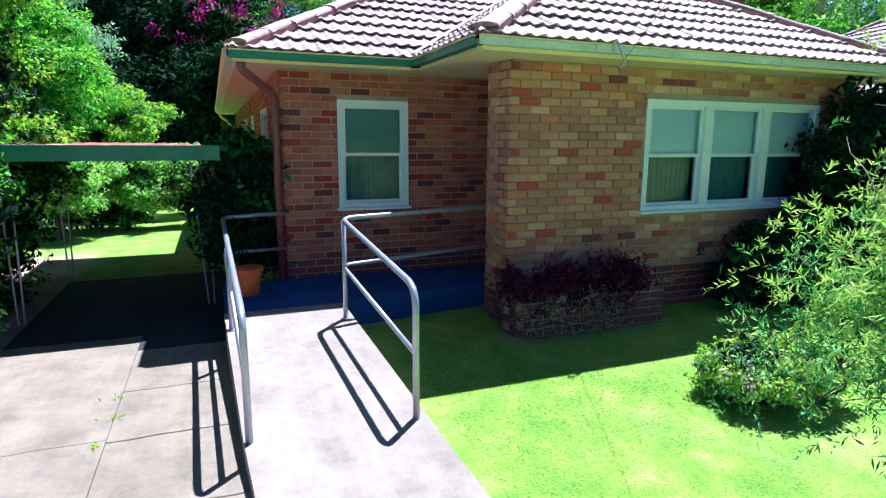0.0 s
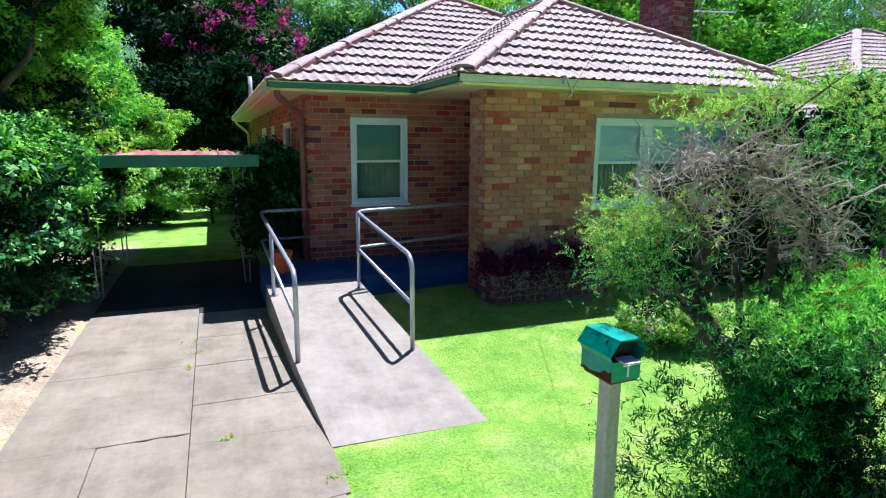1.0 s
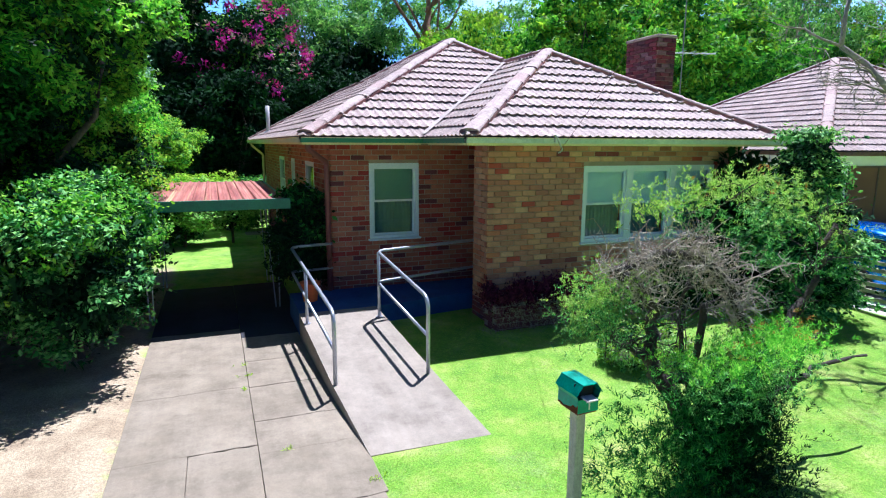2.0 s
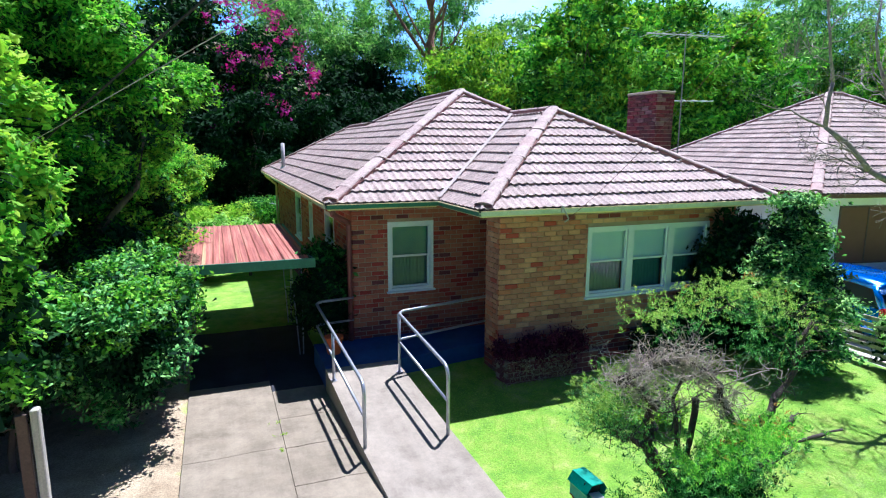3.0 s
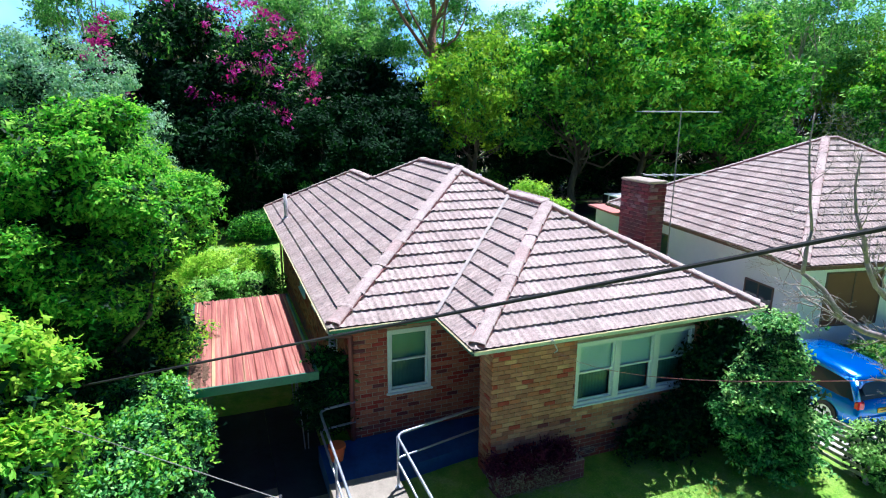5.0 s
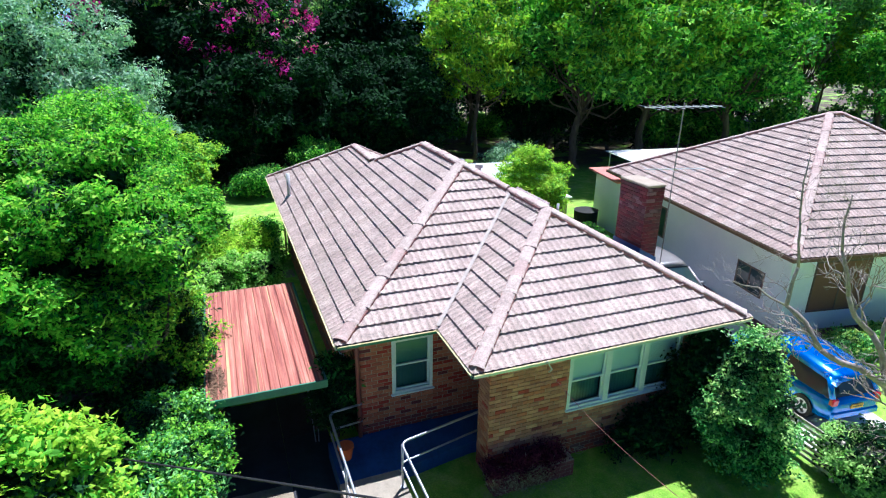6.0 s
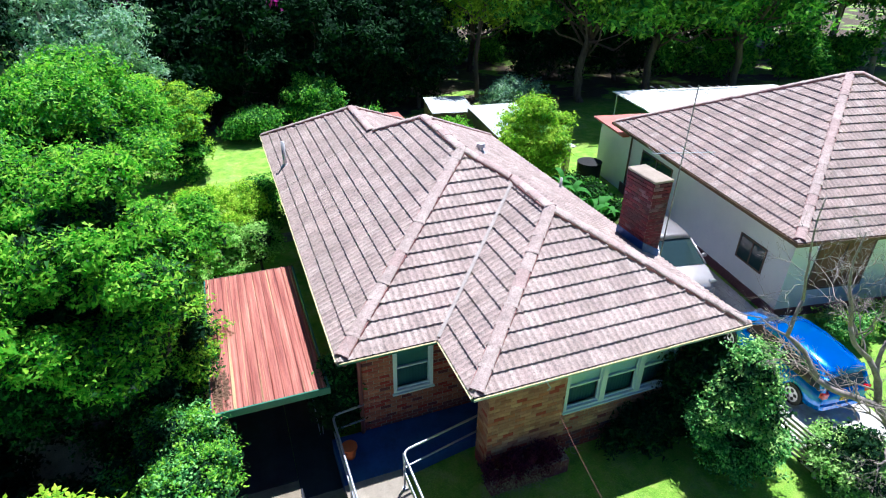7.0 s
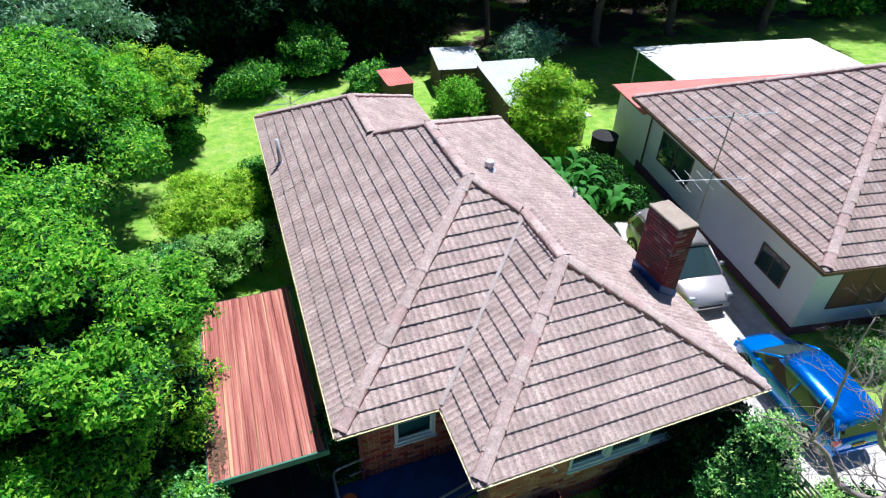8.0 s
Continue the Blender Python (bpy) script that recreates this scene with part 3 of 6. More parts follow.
brick_wall("wall_side", -14.6, -1.88, FLOORZ, SOFFIT, pose(-1.826, 0, 0, 0, 0, -90), 0.24, SIDE, many=M_RBRICKS, plinth=0.4, trim=0.245)
PORCHDOOR = (-1.62, -0.8, 0.37, 2.42)
brick_wall("wall_porch", -1.88, -0.34, FLOORZ, SOFFIT, pose(1.6, 0, 0, 0, 0, -90), 0.2, [PORCHDOOR], many=M_RBRICKS)
part("wall_right", boxes((5.12, 5.36, 0.345, 11.6, FLOORZ, SOFFIT)), M_RBRICKS, house)
part("wall_rear", boxes((2.9, 5.11, 11.36, 11.6, FLOORZ, SOFFIT), (-1.57, 2.89, 14.36, 14.6, FLOORZ, SOFFIT), (2.65, 2.89, 11.4, 14.35, FLOORZ, SOFFIT)), M_RBRICKS, house)
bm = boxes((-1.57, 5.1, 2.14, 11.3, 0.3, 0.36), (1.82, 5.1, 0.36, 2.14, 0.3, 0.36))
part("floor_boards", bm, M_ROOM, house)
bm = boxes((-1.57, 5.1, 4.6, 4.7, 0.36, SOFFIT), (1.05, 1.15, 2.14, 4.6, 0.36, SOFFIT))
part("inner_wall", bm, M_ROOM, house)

door = part("front_door", boxes((-0.03, 0.02, -1.6, -0.82, 0.38, 2.4), bevel=0.004, m=pose(1.66, 2.42, 0)), M_DARKWOOD, house, "dark timber entrance door inside the porch")
part("door_knob", tube(bmesh.new(), [(1.58, 0.92, 1.35), (1.63, 0.92, 1.35)], 0.03, 10), M_STEEL, door)


def sheet(corners, m):
    """A thin pane of glass."""
    bm = bmesh.new()
    bm.faces.new([bm.verts.new(m @ Vector(p)) for p in corners])
    return bm


def window(rect, place, lights, name="window", sill=True, blind=0.52, depth=0.24, blindmat=None, parent=None, top=0.5):
    """A painted double-hung window: frame, one pair of sashes for each light, panes, blind."""
    u0, u1, z0, z1 = rect
    w = 0.065
    fr = boxes((u0, u0 + w, -0.012, 0.11, z0, z1), (u1 - w, u1, -0.012, 0.11, z0, z1), (u0 + w, u1 - w, -0.012, 0.11, z1 - w, z1), (u0 + w, u1 - w, -0.012, 0.11, z0, z0 + 0.05), m=place)
    frame_part = part(name, fr, M_WHITE, parent or house)
    if sill:
        part("window_sill", boxes((u0 - 0.03, u1 + 0.03, -0.06, 0.1, z0 - 0.035, z0 - 0.001), m=place, bevel=0.006), M_WHITE, frame_part)
    n = lights
    gap = 0.13
    wide = (u1 - u0 - 2 * w - gap * (n - 1)) / n
    for i in range(n):
        a = u0 + w + i * (wide + gap)
        b = a + wide
        if i:
            part("mullion", boxes((a - gap, a, -0.016, 0.11, z0 + 0.05, z1 - w), m=place), M_WHITE, frame_part)
        zm = z0 + (z1 - z0) * top
        s = 0.035
        for lo, hi, y in ((z0 + 0.05, zm + 0.015, 0.05), (zm - 0.015, z1 - w, 0.02)):
            sash = part("sash", boxes((a, a + s, y, y + 0.035, lo, hi), (b - s, b, y, y + 0.035, lo, hi), (a + s, b - s, y, y + 0.035, lo, lo + s), (a + s, b - s, y, y + 0.035, hi - s, hi), m=place), M_WHITE, frame_part)
            pane = part("pane", sheet([(a + s, y + 0.017, lo + s), (b - s, y + 0.017, lo + s), (b - s, y + 0.017, hi - s), (a + s, y + 0.017, hi - s)], place), M_GLASS, sash)
            pane.visible_shadow = False
        if blind:
            part("roller_blind", boxes((a + 0.005, b - 0.005, 0.094, 0.099, z1 - (z1 - z0) * blind, z1 - 0.03), m=place), blindmat or M_BLIND, frame_part)
        bm = bmesh.new()
        N = 36
        vs = []
        for q in range(N + 1):
            u = a + (b - a) * q / N
            y = 0.17 + 0.006 * math.sin(q * 1.9) + 0.004 * math.sin(q * 0.7)
            vs.append((bm.verts.new(place @ Vector((u, y, z0 + 0.02))), bm.verts.new(place @ Vector((u, y, z1)))))
        for p, q in zip(vs, vs[1:]):
            bm.faces.new((p[0], q[0], q[1], p[1]))
        part("curtain", bm, M_CURTAIN, frame_part)
    return frame_part


window(W1, pose(0, 1.88, 0), 1, blind=0.5, blindmat=M_BLIND3)
window(W2, FRONT, 3, blind=0.5)
for rect in SIDE:
    window(rect, pose(-1.82, 0, 0, 0, 0, -90), 1, blind=0.0)

# planter at the foot of the front wall
planter = thing("brick_planter", "low dark brick planter box against the front wall", "planter", (1.2, -0.1, 0))
pm = pose(-1.2, 0.1 - 0.42, 0)
part("planter_core", boxes((0.16, 1.9, 0.008, 0.4, -0.1, 0.42), m=pm), M_MORTAR, planter)
for j in range(6):
    u = 0.16 - (0.12 if j % 2 else 0)
    while u < 1.9:
        a, b = max(u, 0.16), min(u + 0.23, 1.9)
        if b - a > 0.04:
            part("brick", boxes((a, b, 0.0, 0.03, -0.1 + j * 0.0862, -0.1 + j * 0.0862 + 0.076), m=pm, bevel=0.004), M_PLINTH, planter)
        u += 0.24
for j in range(6):
    part("brick", boxes((0.132, 0.158, 0.0, 0.23, -0.1 + j * 0.0862, -0.1 + j * 0.0862 + 0.076), m=pm @ pose(0, 0.12 if j % 2 else 0.0, 0), bevel=0.004), M_PLINTH, planter)
part("soil", boxes((0.26, 1.8, 0.1, 0.4, 0.421, 0.44), m=pm), M_LITTER, planter)


# ---- roof ----
def hip_height(x, y):
    """The roof's surface over x, y."""
    main = min(x - HX0, HX1 - x, y - HY0, HYB - y)
    wing = min(x - WX0, HX1 - x, y - HYF) if y < HY0 + FHALF + 0.5 else -9
    rear = min(x - HX0, WR - x, HYW - y) if y > HYB - RHALF - 1.0 else -9
    return max(main, wing, rear)


TILE_W, TILE_L = 0.30, 0.338
PROFILE = [(0.0, 0.012), (0.03, 0.027), (0.05, 0.03), (0.075, 0.014), (0.11, 0.003), (0.15, 0.011), (0.18, 0.026), (0.2, 0.029), (0.225, 0.014), (0.265, 0.004), (0.30, 0.012)]


def tile_shape():
    """One interlocking roof tile with two rolls and an undercut nose; x along the eave, y up the slope."""
    v, f = [], []
    n = len(PROFILE)
    for x, h in PROFILE:
        v += [(x, 0.055, 0.006), (x, 0.004, 0.016 + h), (x, -0.008, 0.034 + h), (x, TILE_L + 0.03, h - 0.004)]
    for i in range(n - 1):
        a, b = 4 * i, 4 * i + 4
        f += [(a + k, b + k, b + k + 1, a + k + 1) for k in range(3)]
    return np.array(v), np.array(f)


TV, TF = tile_shape()
TILE_MESH = None


def roof_plane(origin, along, up, length, rise, cuts, roof, material, single=None, limit=0):
    """A slope laid with tiles: origin at the eave, along and up are unit ways. cuts: planes (point, outward way)."""
    global TILE_MESH
    A, U = Vector(along).normalized(), Vector(up).normalized()
    N = A.cross(U)
    base = Matrix((A, U, N)).transposed().to_4x4()
    base.translation = Vector(origin)
    B = np.array(base)
    vs, fs, count, made = [], [], 0, 0
    rnd = random.Random(str(origin))
    for j in range(int(rise / TILE_L) + 1):
        off = 0.0
        for i in range(int(length / TILE_W) + 1):
            m = Vector((i * TILE_W + off, j * TILE_L, rnd.uniform(-0.003, 0.003)))
            corners = [base @ (m + Vector((x, y, 0))) for x in (0.0, TILE_W) for y in (-0.03, TILE_L + 0.02)]
            dist = [max((c - Vector(p)).dot(Vector(w)) for p, w in cuts) for c in corners]
            if min(dist) > 0:
                continue
            if single and max(dist) < -0.02 and made < limit:
                if TILE_MESH is None:
                    me = bpy.data.meshes.new("tile")
                    me.from_pydata([tuple(q) for q in TV], [], [tuple(q) for q in TF])
                    me.materials.append(single)
                    TILE_MESH = me
                ob = new("tile", TILE_MESH)
                ob.parent, ob.matrix_basis = roof, base @ Matrix.Translation(m)
                made += 1
                continue
            w = TV + np.array(m)
            fs.append(TF + count)
            vs.append(w @ B[:3, :3].T + B[:3, 3])
            count += len(TV)
    if count:
        ob = raw("tiling", np.concatenate(vs), np.concatenate(fs), material, roof)
        bm = bmesh.new()
        bm.from_mesh(ob.data)
        for p, w in cuts:
            bmesh.ops.bisect_plane(bm, geom=bm.verts[:] + bm.edges[:] + bm.faces[:], plane_co=p, plane_no=w, clear_outer=True)
        bm.to_mesh(ob.data)
        bm.free()
        tagged(ob, kind="stuff")
    return made


def caps(line, roof, material, seed=1):
    """Half-round caps laid along a hip or ridge, lapped like scales."""
    p, q = Vector(line[0]), Vector(line[1])
    d = (q - p).normalized()
    side = d.cross(Vector((0, 0, 1))).normalized()
    top = side.cross(d)
    key = "cap" + material.name
    if key not in BRICK_MESHES:
        bm = bmesh.new()
        L, rings = 0.47, []
        for y, r in ((0.03, 0.128), (0.0, 0.152), (0.05, 0.15), (0.075, 0.136), (L, 0.124)):
            rings.append([bm.verts.new((r * math.cos(a), y, r * 0.36 * math.sin(a) - 0.006)) for a in (math.pi * k / 8 for k in range(9))])
        for A, B in zip(rings, rings[1:]):
            for k in range(8):
                bm.faces.new((A[k], A[k + 1], B[k + 1], B[k]))
        bm.faces.new(rings[0][::-1])
        BRICK_MESHES[key] = mesh_of(bm, "ridge_cap", material)
    rnd = random.Random(seed)
    bed = Matrix((side, d, top)).transposed().to_4x4()
    bed.translation = p
    part("bedding", boxes((-0.138, 0.138, 0.1, (q - p).length, -0.05, 0.002), m=bed), M_BED, roof)
    p = p + d * (0.12 if q.z - p.z > 0.5 else 0.0)
    n = round((q - p).length / 0.449)
    step = (q - p).length / max(n, 1)
    for i in range(n):
        m = Matrix((side, d, top)).transposed().to_4x4()
        m.translation = p + d * step * i + top * 0.012
        ob = new("ridge_cap", BRICK_MESHES[key])
        ob.parent, ob.matrix_basis = roof, m @ pose(rnd.uniform(-0.006, 0.006), 0, rnd.uniform(-0.004, 0.004), rnd.uniform(0, 1.5), 0, rnd.uniform(-1.2, 1.2))


roof = part("roof", bmesh.new(), M_DECK, house, "weathered grey-pink concrete tile roof with terracotta ridge caps")
apexF, apexM, apexB, apexR = (FX, HYF + FHALF), (MX, HY0 + HALF), (MX, HYB - HALF), (RX, HYW - RHALF)
Z = lambda d: EAVE + PITCH * d
P3 = lambda p, d: Vector((*p, Z(d)))
meet = Vector((FX, HY0 + FHALF, Z(FHALF)))
wingc = Vector((RX, HYB - RHALF, Z(RHALF)))
cF, cM, cB, cR = P3(apexF, FHALF), P3(apexM, HALF), P3(apexB, HALF), P3(apexR, RHALF)
E3 = lambda x, y: Vector((x, y, EAVE))
valley_low = E3(WX0, HY0)
k1 = 1 / math.sqrt(1 + PITCH * PITCH)
UPX, UPY = (k1, 0, PITCH * k1), (0, k1, PITCH * k1)
DNX, DNY = (-k1, 0, PITCH * k1), (0, -k1, PITCH * k1)
slope = math.sqrt(1 + PITCH * PITCH)
c = lambda p, x, y: ((p[0], p[1], 0), Vector((x, y, 0)).normalized())
left = 300
# front wing: front slope, left slope; main front slope; main left slope; right slope; rear parts
left -= roof_plane(E3(WX0, HYF), (1, 0, 0), UPY, HX1 - WX0, FHALF * slope, [c((WX0, HYF), -1, 1), c((HX1, HYF), 1, 1)], roof, M_TILES, M_TILE, left)
left -= roof_plane(E3(WX0, HY0 + FHALF), (0, -1, 0), UPX, HY0 + FHALF - HYF, FHALF * slope, [c((WX0, HYF), 1, -1), c((WX0, HY0), -1, 1)], roof, M_TILES, M_TILE, left)
left -= roof_plane(E3(HX0, HY0), (1, 0, 0), UPY, HALF * 2, HALF * slope, [c((HX0, HY0), -1, 1), c((WX0, HY0), 1, -1), c((HX1, HY0), 1, 1)], roof, M_TILES, M_TILE, left)
# the main left slope carries on over the rear wing, in two heights
left -= roof_plane(E3(HX0, HYB - RHALF), (0, -1, 0), UPX, HYB - RHALF - HY0, HALF * slope, [c((HX0, HY0), 1, -1), c((MX, 0), 1, 0), c((HX0, HYB), 1, 1), c((0, HYB - RHALF), 0, 1)], roof, M_TILES, M_TILE, left)
roof_plane(E3(HX0, HYW), (0, -1, 0), UPX, HYW - HYB + RHALF, RHALF * slope, [c((HX0, HYW), 1, 1), c((RX, 0), 1, 0), c((0, HYB - RHALF), 0, -1)], roof, M_TILES)
roof_plane(E3(HX1, HYF), (0, 1, 0), DNX, HYB - HYF, HALF * slope, [c((HX1, HYF), -1, -1), c((MX, 0), -1, 0), c((HX1, HYB), -1, 1), ((FX, HY0 + FHALF, 0), Vector((-1, -1, 0)).normalized())], roof, M_TILES)
roof_plane(E3(HX1, HYF), (0, 1, 0), DNX, HY0 + FHALF - HYF, FHALF * slope, [c((HX1, HYF), -1, -1), c((FX, 0), -1, 0), ((0, HY0 + FHALF, 0), Vector((0, 1, 0))), ((FX, HY0 + FHALF, 0), Vector((1, 1, 0)).normalized())], roof, M_TILES)
roof_plane(E3(HX1, HYB), (-1, 0, 0), DNY, HALF * 2, HALF * slope, [c((HX1, HYB), 1, -1), c((HX0, HYB), -1, -1), c((WR, HYB), -1, 1)], roof, M_TILES)
roof_plane(E3(WR, HYB - RHALF), (0, 1, 0), DNX, HYW - HYB + RHALF, RHALF * slope, [c((WR, HYW), -1, 1), c((RX, 0), -1, 0), c((WR, HYB), 1, -1)], roof, M_TILES)
roof_plane(E3(WR, HYW), (-1, 0, 0), DNY, RHALF * 2, RHALF * slope, [c((WR, HYW), 1, -1), c((HX0, HYW), -1, -1)], roof, M_TILES)

# boarding under the tiles
bm = bmesh.new()
dn = Vector((0, 0, -0.02))
mk = lambda *ps: bm.faces.new([bm.verts.new(Vector(p) + dn) for p in ps])
mk(E3(WX0, HYF), E3(HX1, HYF), cF)
mk(E3(WX0, HYF), cF, meet, valley_low)
mk(E3(HX0, HY0), valley_low, meet, cM)
mk(E3(HX0, HY0), cM, cB, wingc, cR, E3(HX0, HYW))
mk(E3(HX1, HYF), E3(HX1, HYB), cB, cM, meet, cF)
mk(E3(HX1, HYB), E3(WR, HYB), wingc, cB)
mk(E3(WR, HYB), E3(WR, HYW), cR, wingc)
mk(E3(HX0, HYW), cR, E3(WR, HYW))
part("roof_boarding", bm, M_DECK, roof)
for i, ln in enumerate([(E3(WX0, HYF), cF), (E3(HX1, HYF), cF), (cF, meet), (meet, cM), (E3(HX0, HY0), cM), (cM, cB), (wingc, cB), (E3(HX1, HYB), cB), (wingc, cR), (E3(HX0, HYW), cR), (E3(WR, HYW), cR)]):
    off = Vector((0, 0, 0.03))
    caps((ln[0] + off, ln[1] + off), roof, M_CAP, i)
# valley flashing
bm = bmesh.new()
a, b = valley_low + Vector((0, 0, 0.005)), meet + Vector((0, 0, 0.005))
s = Vector((0.028, -0.028, 0))
bm.faces.new([bm.verts.new(v) for v in (a - s + Vector((0, 0, 0.082)), a + Vector((0, 0, 0.074)), b + Vector((0, 0, 0.074)), b - s + Vector((0, 0, 0.082)))])
bm.faces.new([bm.verts.new(v) for v in (a + s + Vector((0, 0, 0.082)), b + s + Vector((0, 0, 0.082)), b + Vector((0, 0, 0.074)), a + Vector((0, 0, 0.074)))])
part("valley_flashing", bm, M_VALLEY, roof)

# eaves: soffit, fascia, gutter along each run
RUNS = [((HX0, HYW), (HX0, HY0), M_CREAM, M_MINT), ((HX0, HY0), (WX0, HY0), M_CREAM, M_GREEN), ((WX0, HY0), (WX0, HYF), M_CREAM, M_GREEN),
        ((WX0, HYF), (HX1, HYF), M_CREAM, M_MINT), ((HX1, HYF), (HX1, HYB), M_CREAM, M_MINT), ((HX1, HYB), (WR, HYB), M_CREAM, M_MINT),
        ((WR, HYB), (WR, HYW), M_CREAM, M_MINT), ((WR, HYW), (HX0, HYW), M_CREAM, M_MINT)]
for p, q, mf, mg in RUNS:
    p, q = Vector((*p, 0)), Vector((*q, 0))
    d = (q - p).normalized()
    m = Matrix((d, Vector((-d.y, d.x, 0)), Vector((0, 0, 1)))).transposed().to_4x4()
    m.translation = p
    L = (q - p).length
    part("fascia", boxes((0.03, L - 0.03, 0.06, 0.08, SOFFIT - 0.015, EAVE - 0.01), m=m), mf, house)
    g = boxes((0, L, -0.03, -0.022, EAVE - 0.07, EAVE - 0.005), (0, L, -0.022, 0.058, EAVE - 0.072, EAVE - 0.064), (0, L, 0.046, 0.058, EAVE - 0.064, EAVE - 0.02), m=m)
    gut = part("gutter", g, mg, house)
    part("gutter_lip", boxes((0, L, -0.06, -0.022, EAVE - 0.004, EAVE + 0.008), m=m), M_CREAM, gut)
    for i in range(1, int(L / 1.2)):
        part("gutter_strap", boxes((i * 1.2, i * 1.2 + 0.03, -0.036, -0.031, EAVE - 0.075, EAVE - 0.005), m=m), mg, gut)
bm = bmesh.new()
prism(bm, [(HX0 + 0.08, HY0 + 0.08), (WX0 + 0.08, HY0 + 0.08), (WX0 + 0.08, HYF + 0.08), (HX1 - 0.08, HYF + 0.08), (HX1 - 0.08, HYB - 0.08), (WR - 0.08, HYB - 0.08), (WR - 0.08, HYW - 0.08), (HX0 + 0.08, HYW - 0.08)], SOFFIT, SOFFIT + 0.012)
part("soffit", bm, M_SOFFIT, house, "cream-painted eave lining boards")
part("downpipe", tube(bmesh.new(), rounded([(-2.25, 1.32, EAVE - 0.1), (-2.25, 1.36, 2.72), (-1.88, 1.84, 2.5), (-1.88, 1.84, 0.32)], 0.08), 0.045, 10), M_PIPE, house, "dark maroon corner downpipe", True)
part("downpipe", tube(bmesh.new(), rounded([(-2.3, 14.6, EAVE - 0.1), (-2.25, 14.6, 2.7), (-1.9, 14.5, 2.4), (-1.9, 14.5, -0.1)], 0.08), 0.04, 8), M_CREAM, house, "", True)
part("service_bracket", tube(bmesh.new(), rounded([(1.0, -0.5, 2.84), (0.98, -0.56, 2.95), (1.06, -0.56, 2.8), (1.12, -0.54, 2.72), (1.05, -0.53, 2.68)], 0.04), 0.012, 6), M_STEEL, house)

# chimney
CX0, CX1, CY0, CY1, CTOP = 5.12, 5.58, 2.25, 3.21, 5.0
chim = part("chimney", boxes((CX0, CX1, CY0, CY1, 2.6, CTOP)), M_MORTAR, house, "dark red brick chimney with mortar cap")
ccx, ccy = (CX0 + CX1) / 2, (CY0 + CY1) / 2
for j in range(28):
    z = CTOP - 0.0862 * (28 - j) + 0.005
    grow = 0.012 if j >= 25 else 0.0
    o = 0.12 if j % 2 else 0.0
    if z < 2.95:
        continue
    for side in range(4):
        n, deep = (CX1 - CX0, (CY1 - CY0) / 2) if side % 2 == 0 else (CY1 - CY0, (CX1 - CX0) / 2)
        m = pose(ccx, ccy, z, 0, 0, 90 * side) @ pose(0, -deep - grow, 0)
        u = -n / 2 - o
        while u < n / 2:
            a, b = max(u, -n / 2), min(u + 0.23, n / 2)
            if b - a > 0.04:
                key = ("c", round(b - a, 2))
                if key not in BRICK_MESHES:
                    BRICK_MESHES[key] = mesh_of(brick_mesh(round(b - a, 2)), "brick", M_CHIM)
                ob = new("brick", BRICK_MESHES[key])
                ob.parent, ob.matrix_basis = chim, m @ pose((a + b) / 2, 0.004, 0.038)
            u += 0.24
part("chimney_cap", boxes((CX0 - 0.03, CX1 + 0.03, CY0 - 0.03, CY1 + 0.03, CTOP + 0.01, CTOP + 0.07), bevel=0.015), M_MORTAR, chim, "pale mortar chimney cap")
zr = lambda x, y: EAVE + PITCH * hip_height(x, y)
M_FLASH = worn("blue_painted_flashing", (0.012, 0.045, 0.19), (0.03, 0.1, 0.32), 7.0, 0.5, 40.0, 0.3)
ring = [(CX0 - 0.03, CY0 - 0.03), (CX1 + 0.03, CY0 - 0.03), (CX1 + 0.03, CY1 + 0.03), (CX0 - 0.03, CY1 + 0.03)]
for (ax, ay), (bx, by) in zip(ring, ring[1:] + ring[:1]):
    bm = bmesh.new()
    face = [bm.verts.new((x, y, zr(x, y) + dz)) for x, y, dz in ((ax, ay, -0.03), (bx, by, -0.03), (bx, by, 0.24), (ax, ay, 0.24))]
    back = [bm.verts.new((v.co.x + (ccx - v.co.x) * 0.05, v.co.y + (ccy - v.co.y) * 0.05, v.co.z)) for v in face]
    bm.faces.new(face)
    bm.faces.new(back[::-1])
    for i in range(4):
        bm.faces.new((face[i], back[i], back[i - 1], face[i - 1]))
    part("chimney_flashing", bm, M_FLASH, chim, "blue painted metal flashing")


def pipe_vent(p, h, r, cowl=False):
    v = part("vent_pipe", tube(bmesh.new(), [(p[0], p[1], p[2] - 0.2), (p[0], p[1], p[2] + h)], r, 10), M_PLASTIC, roof, "grey vent pipe", True)
    bm = bmesh.new()
    bmesh.ops.create_cone(bm, cap_ends=True, segments=14, radius1=r * 2.4, radius2=r * 1.2, depth=0.08, matrix=Matrix.Translation((p[0], p[1], p[2] + 0.04)))
    part("flashing_collar", bm, M_PLASTIC, v)
    if cowl:
        bm = bmesh.new()
        bmesh.ops.create_cone(bm, cap_ends=True, segments=16, radius1=r * 1.8, radius2=r * 1.5, depth=0.1, matrix=Matrix.Translation((p[0], p[1], p[2] + h)))
        part("vent_cowl", bm, M_PLASTIC, v)


pipe_vent((-1.98, 11.0, hip_height(-1.98, 11.0) * PITCH + EAVE), 0.82, 0.06)
pipe_vent((2.7, 6.3, hip_height(2.7, 6.3) * PITCH + EAVE), 0.22, 0.07, True)
pipe_vent((5.55, 6.6, hip_height(5.55, 6.6) * PITCH + EAVE), 0.35, 0.04)


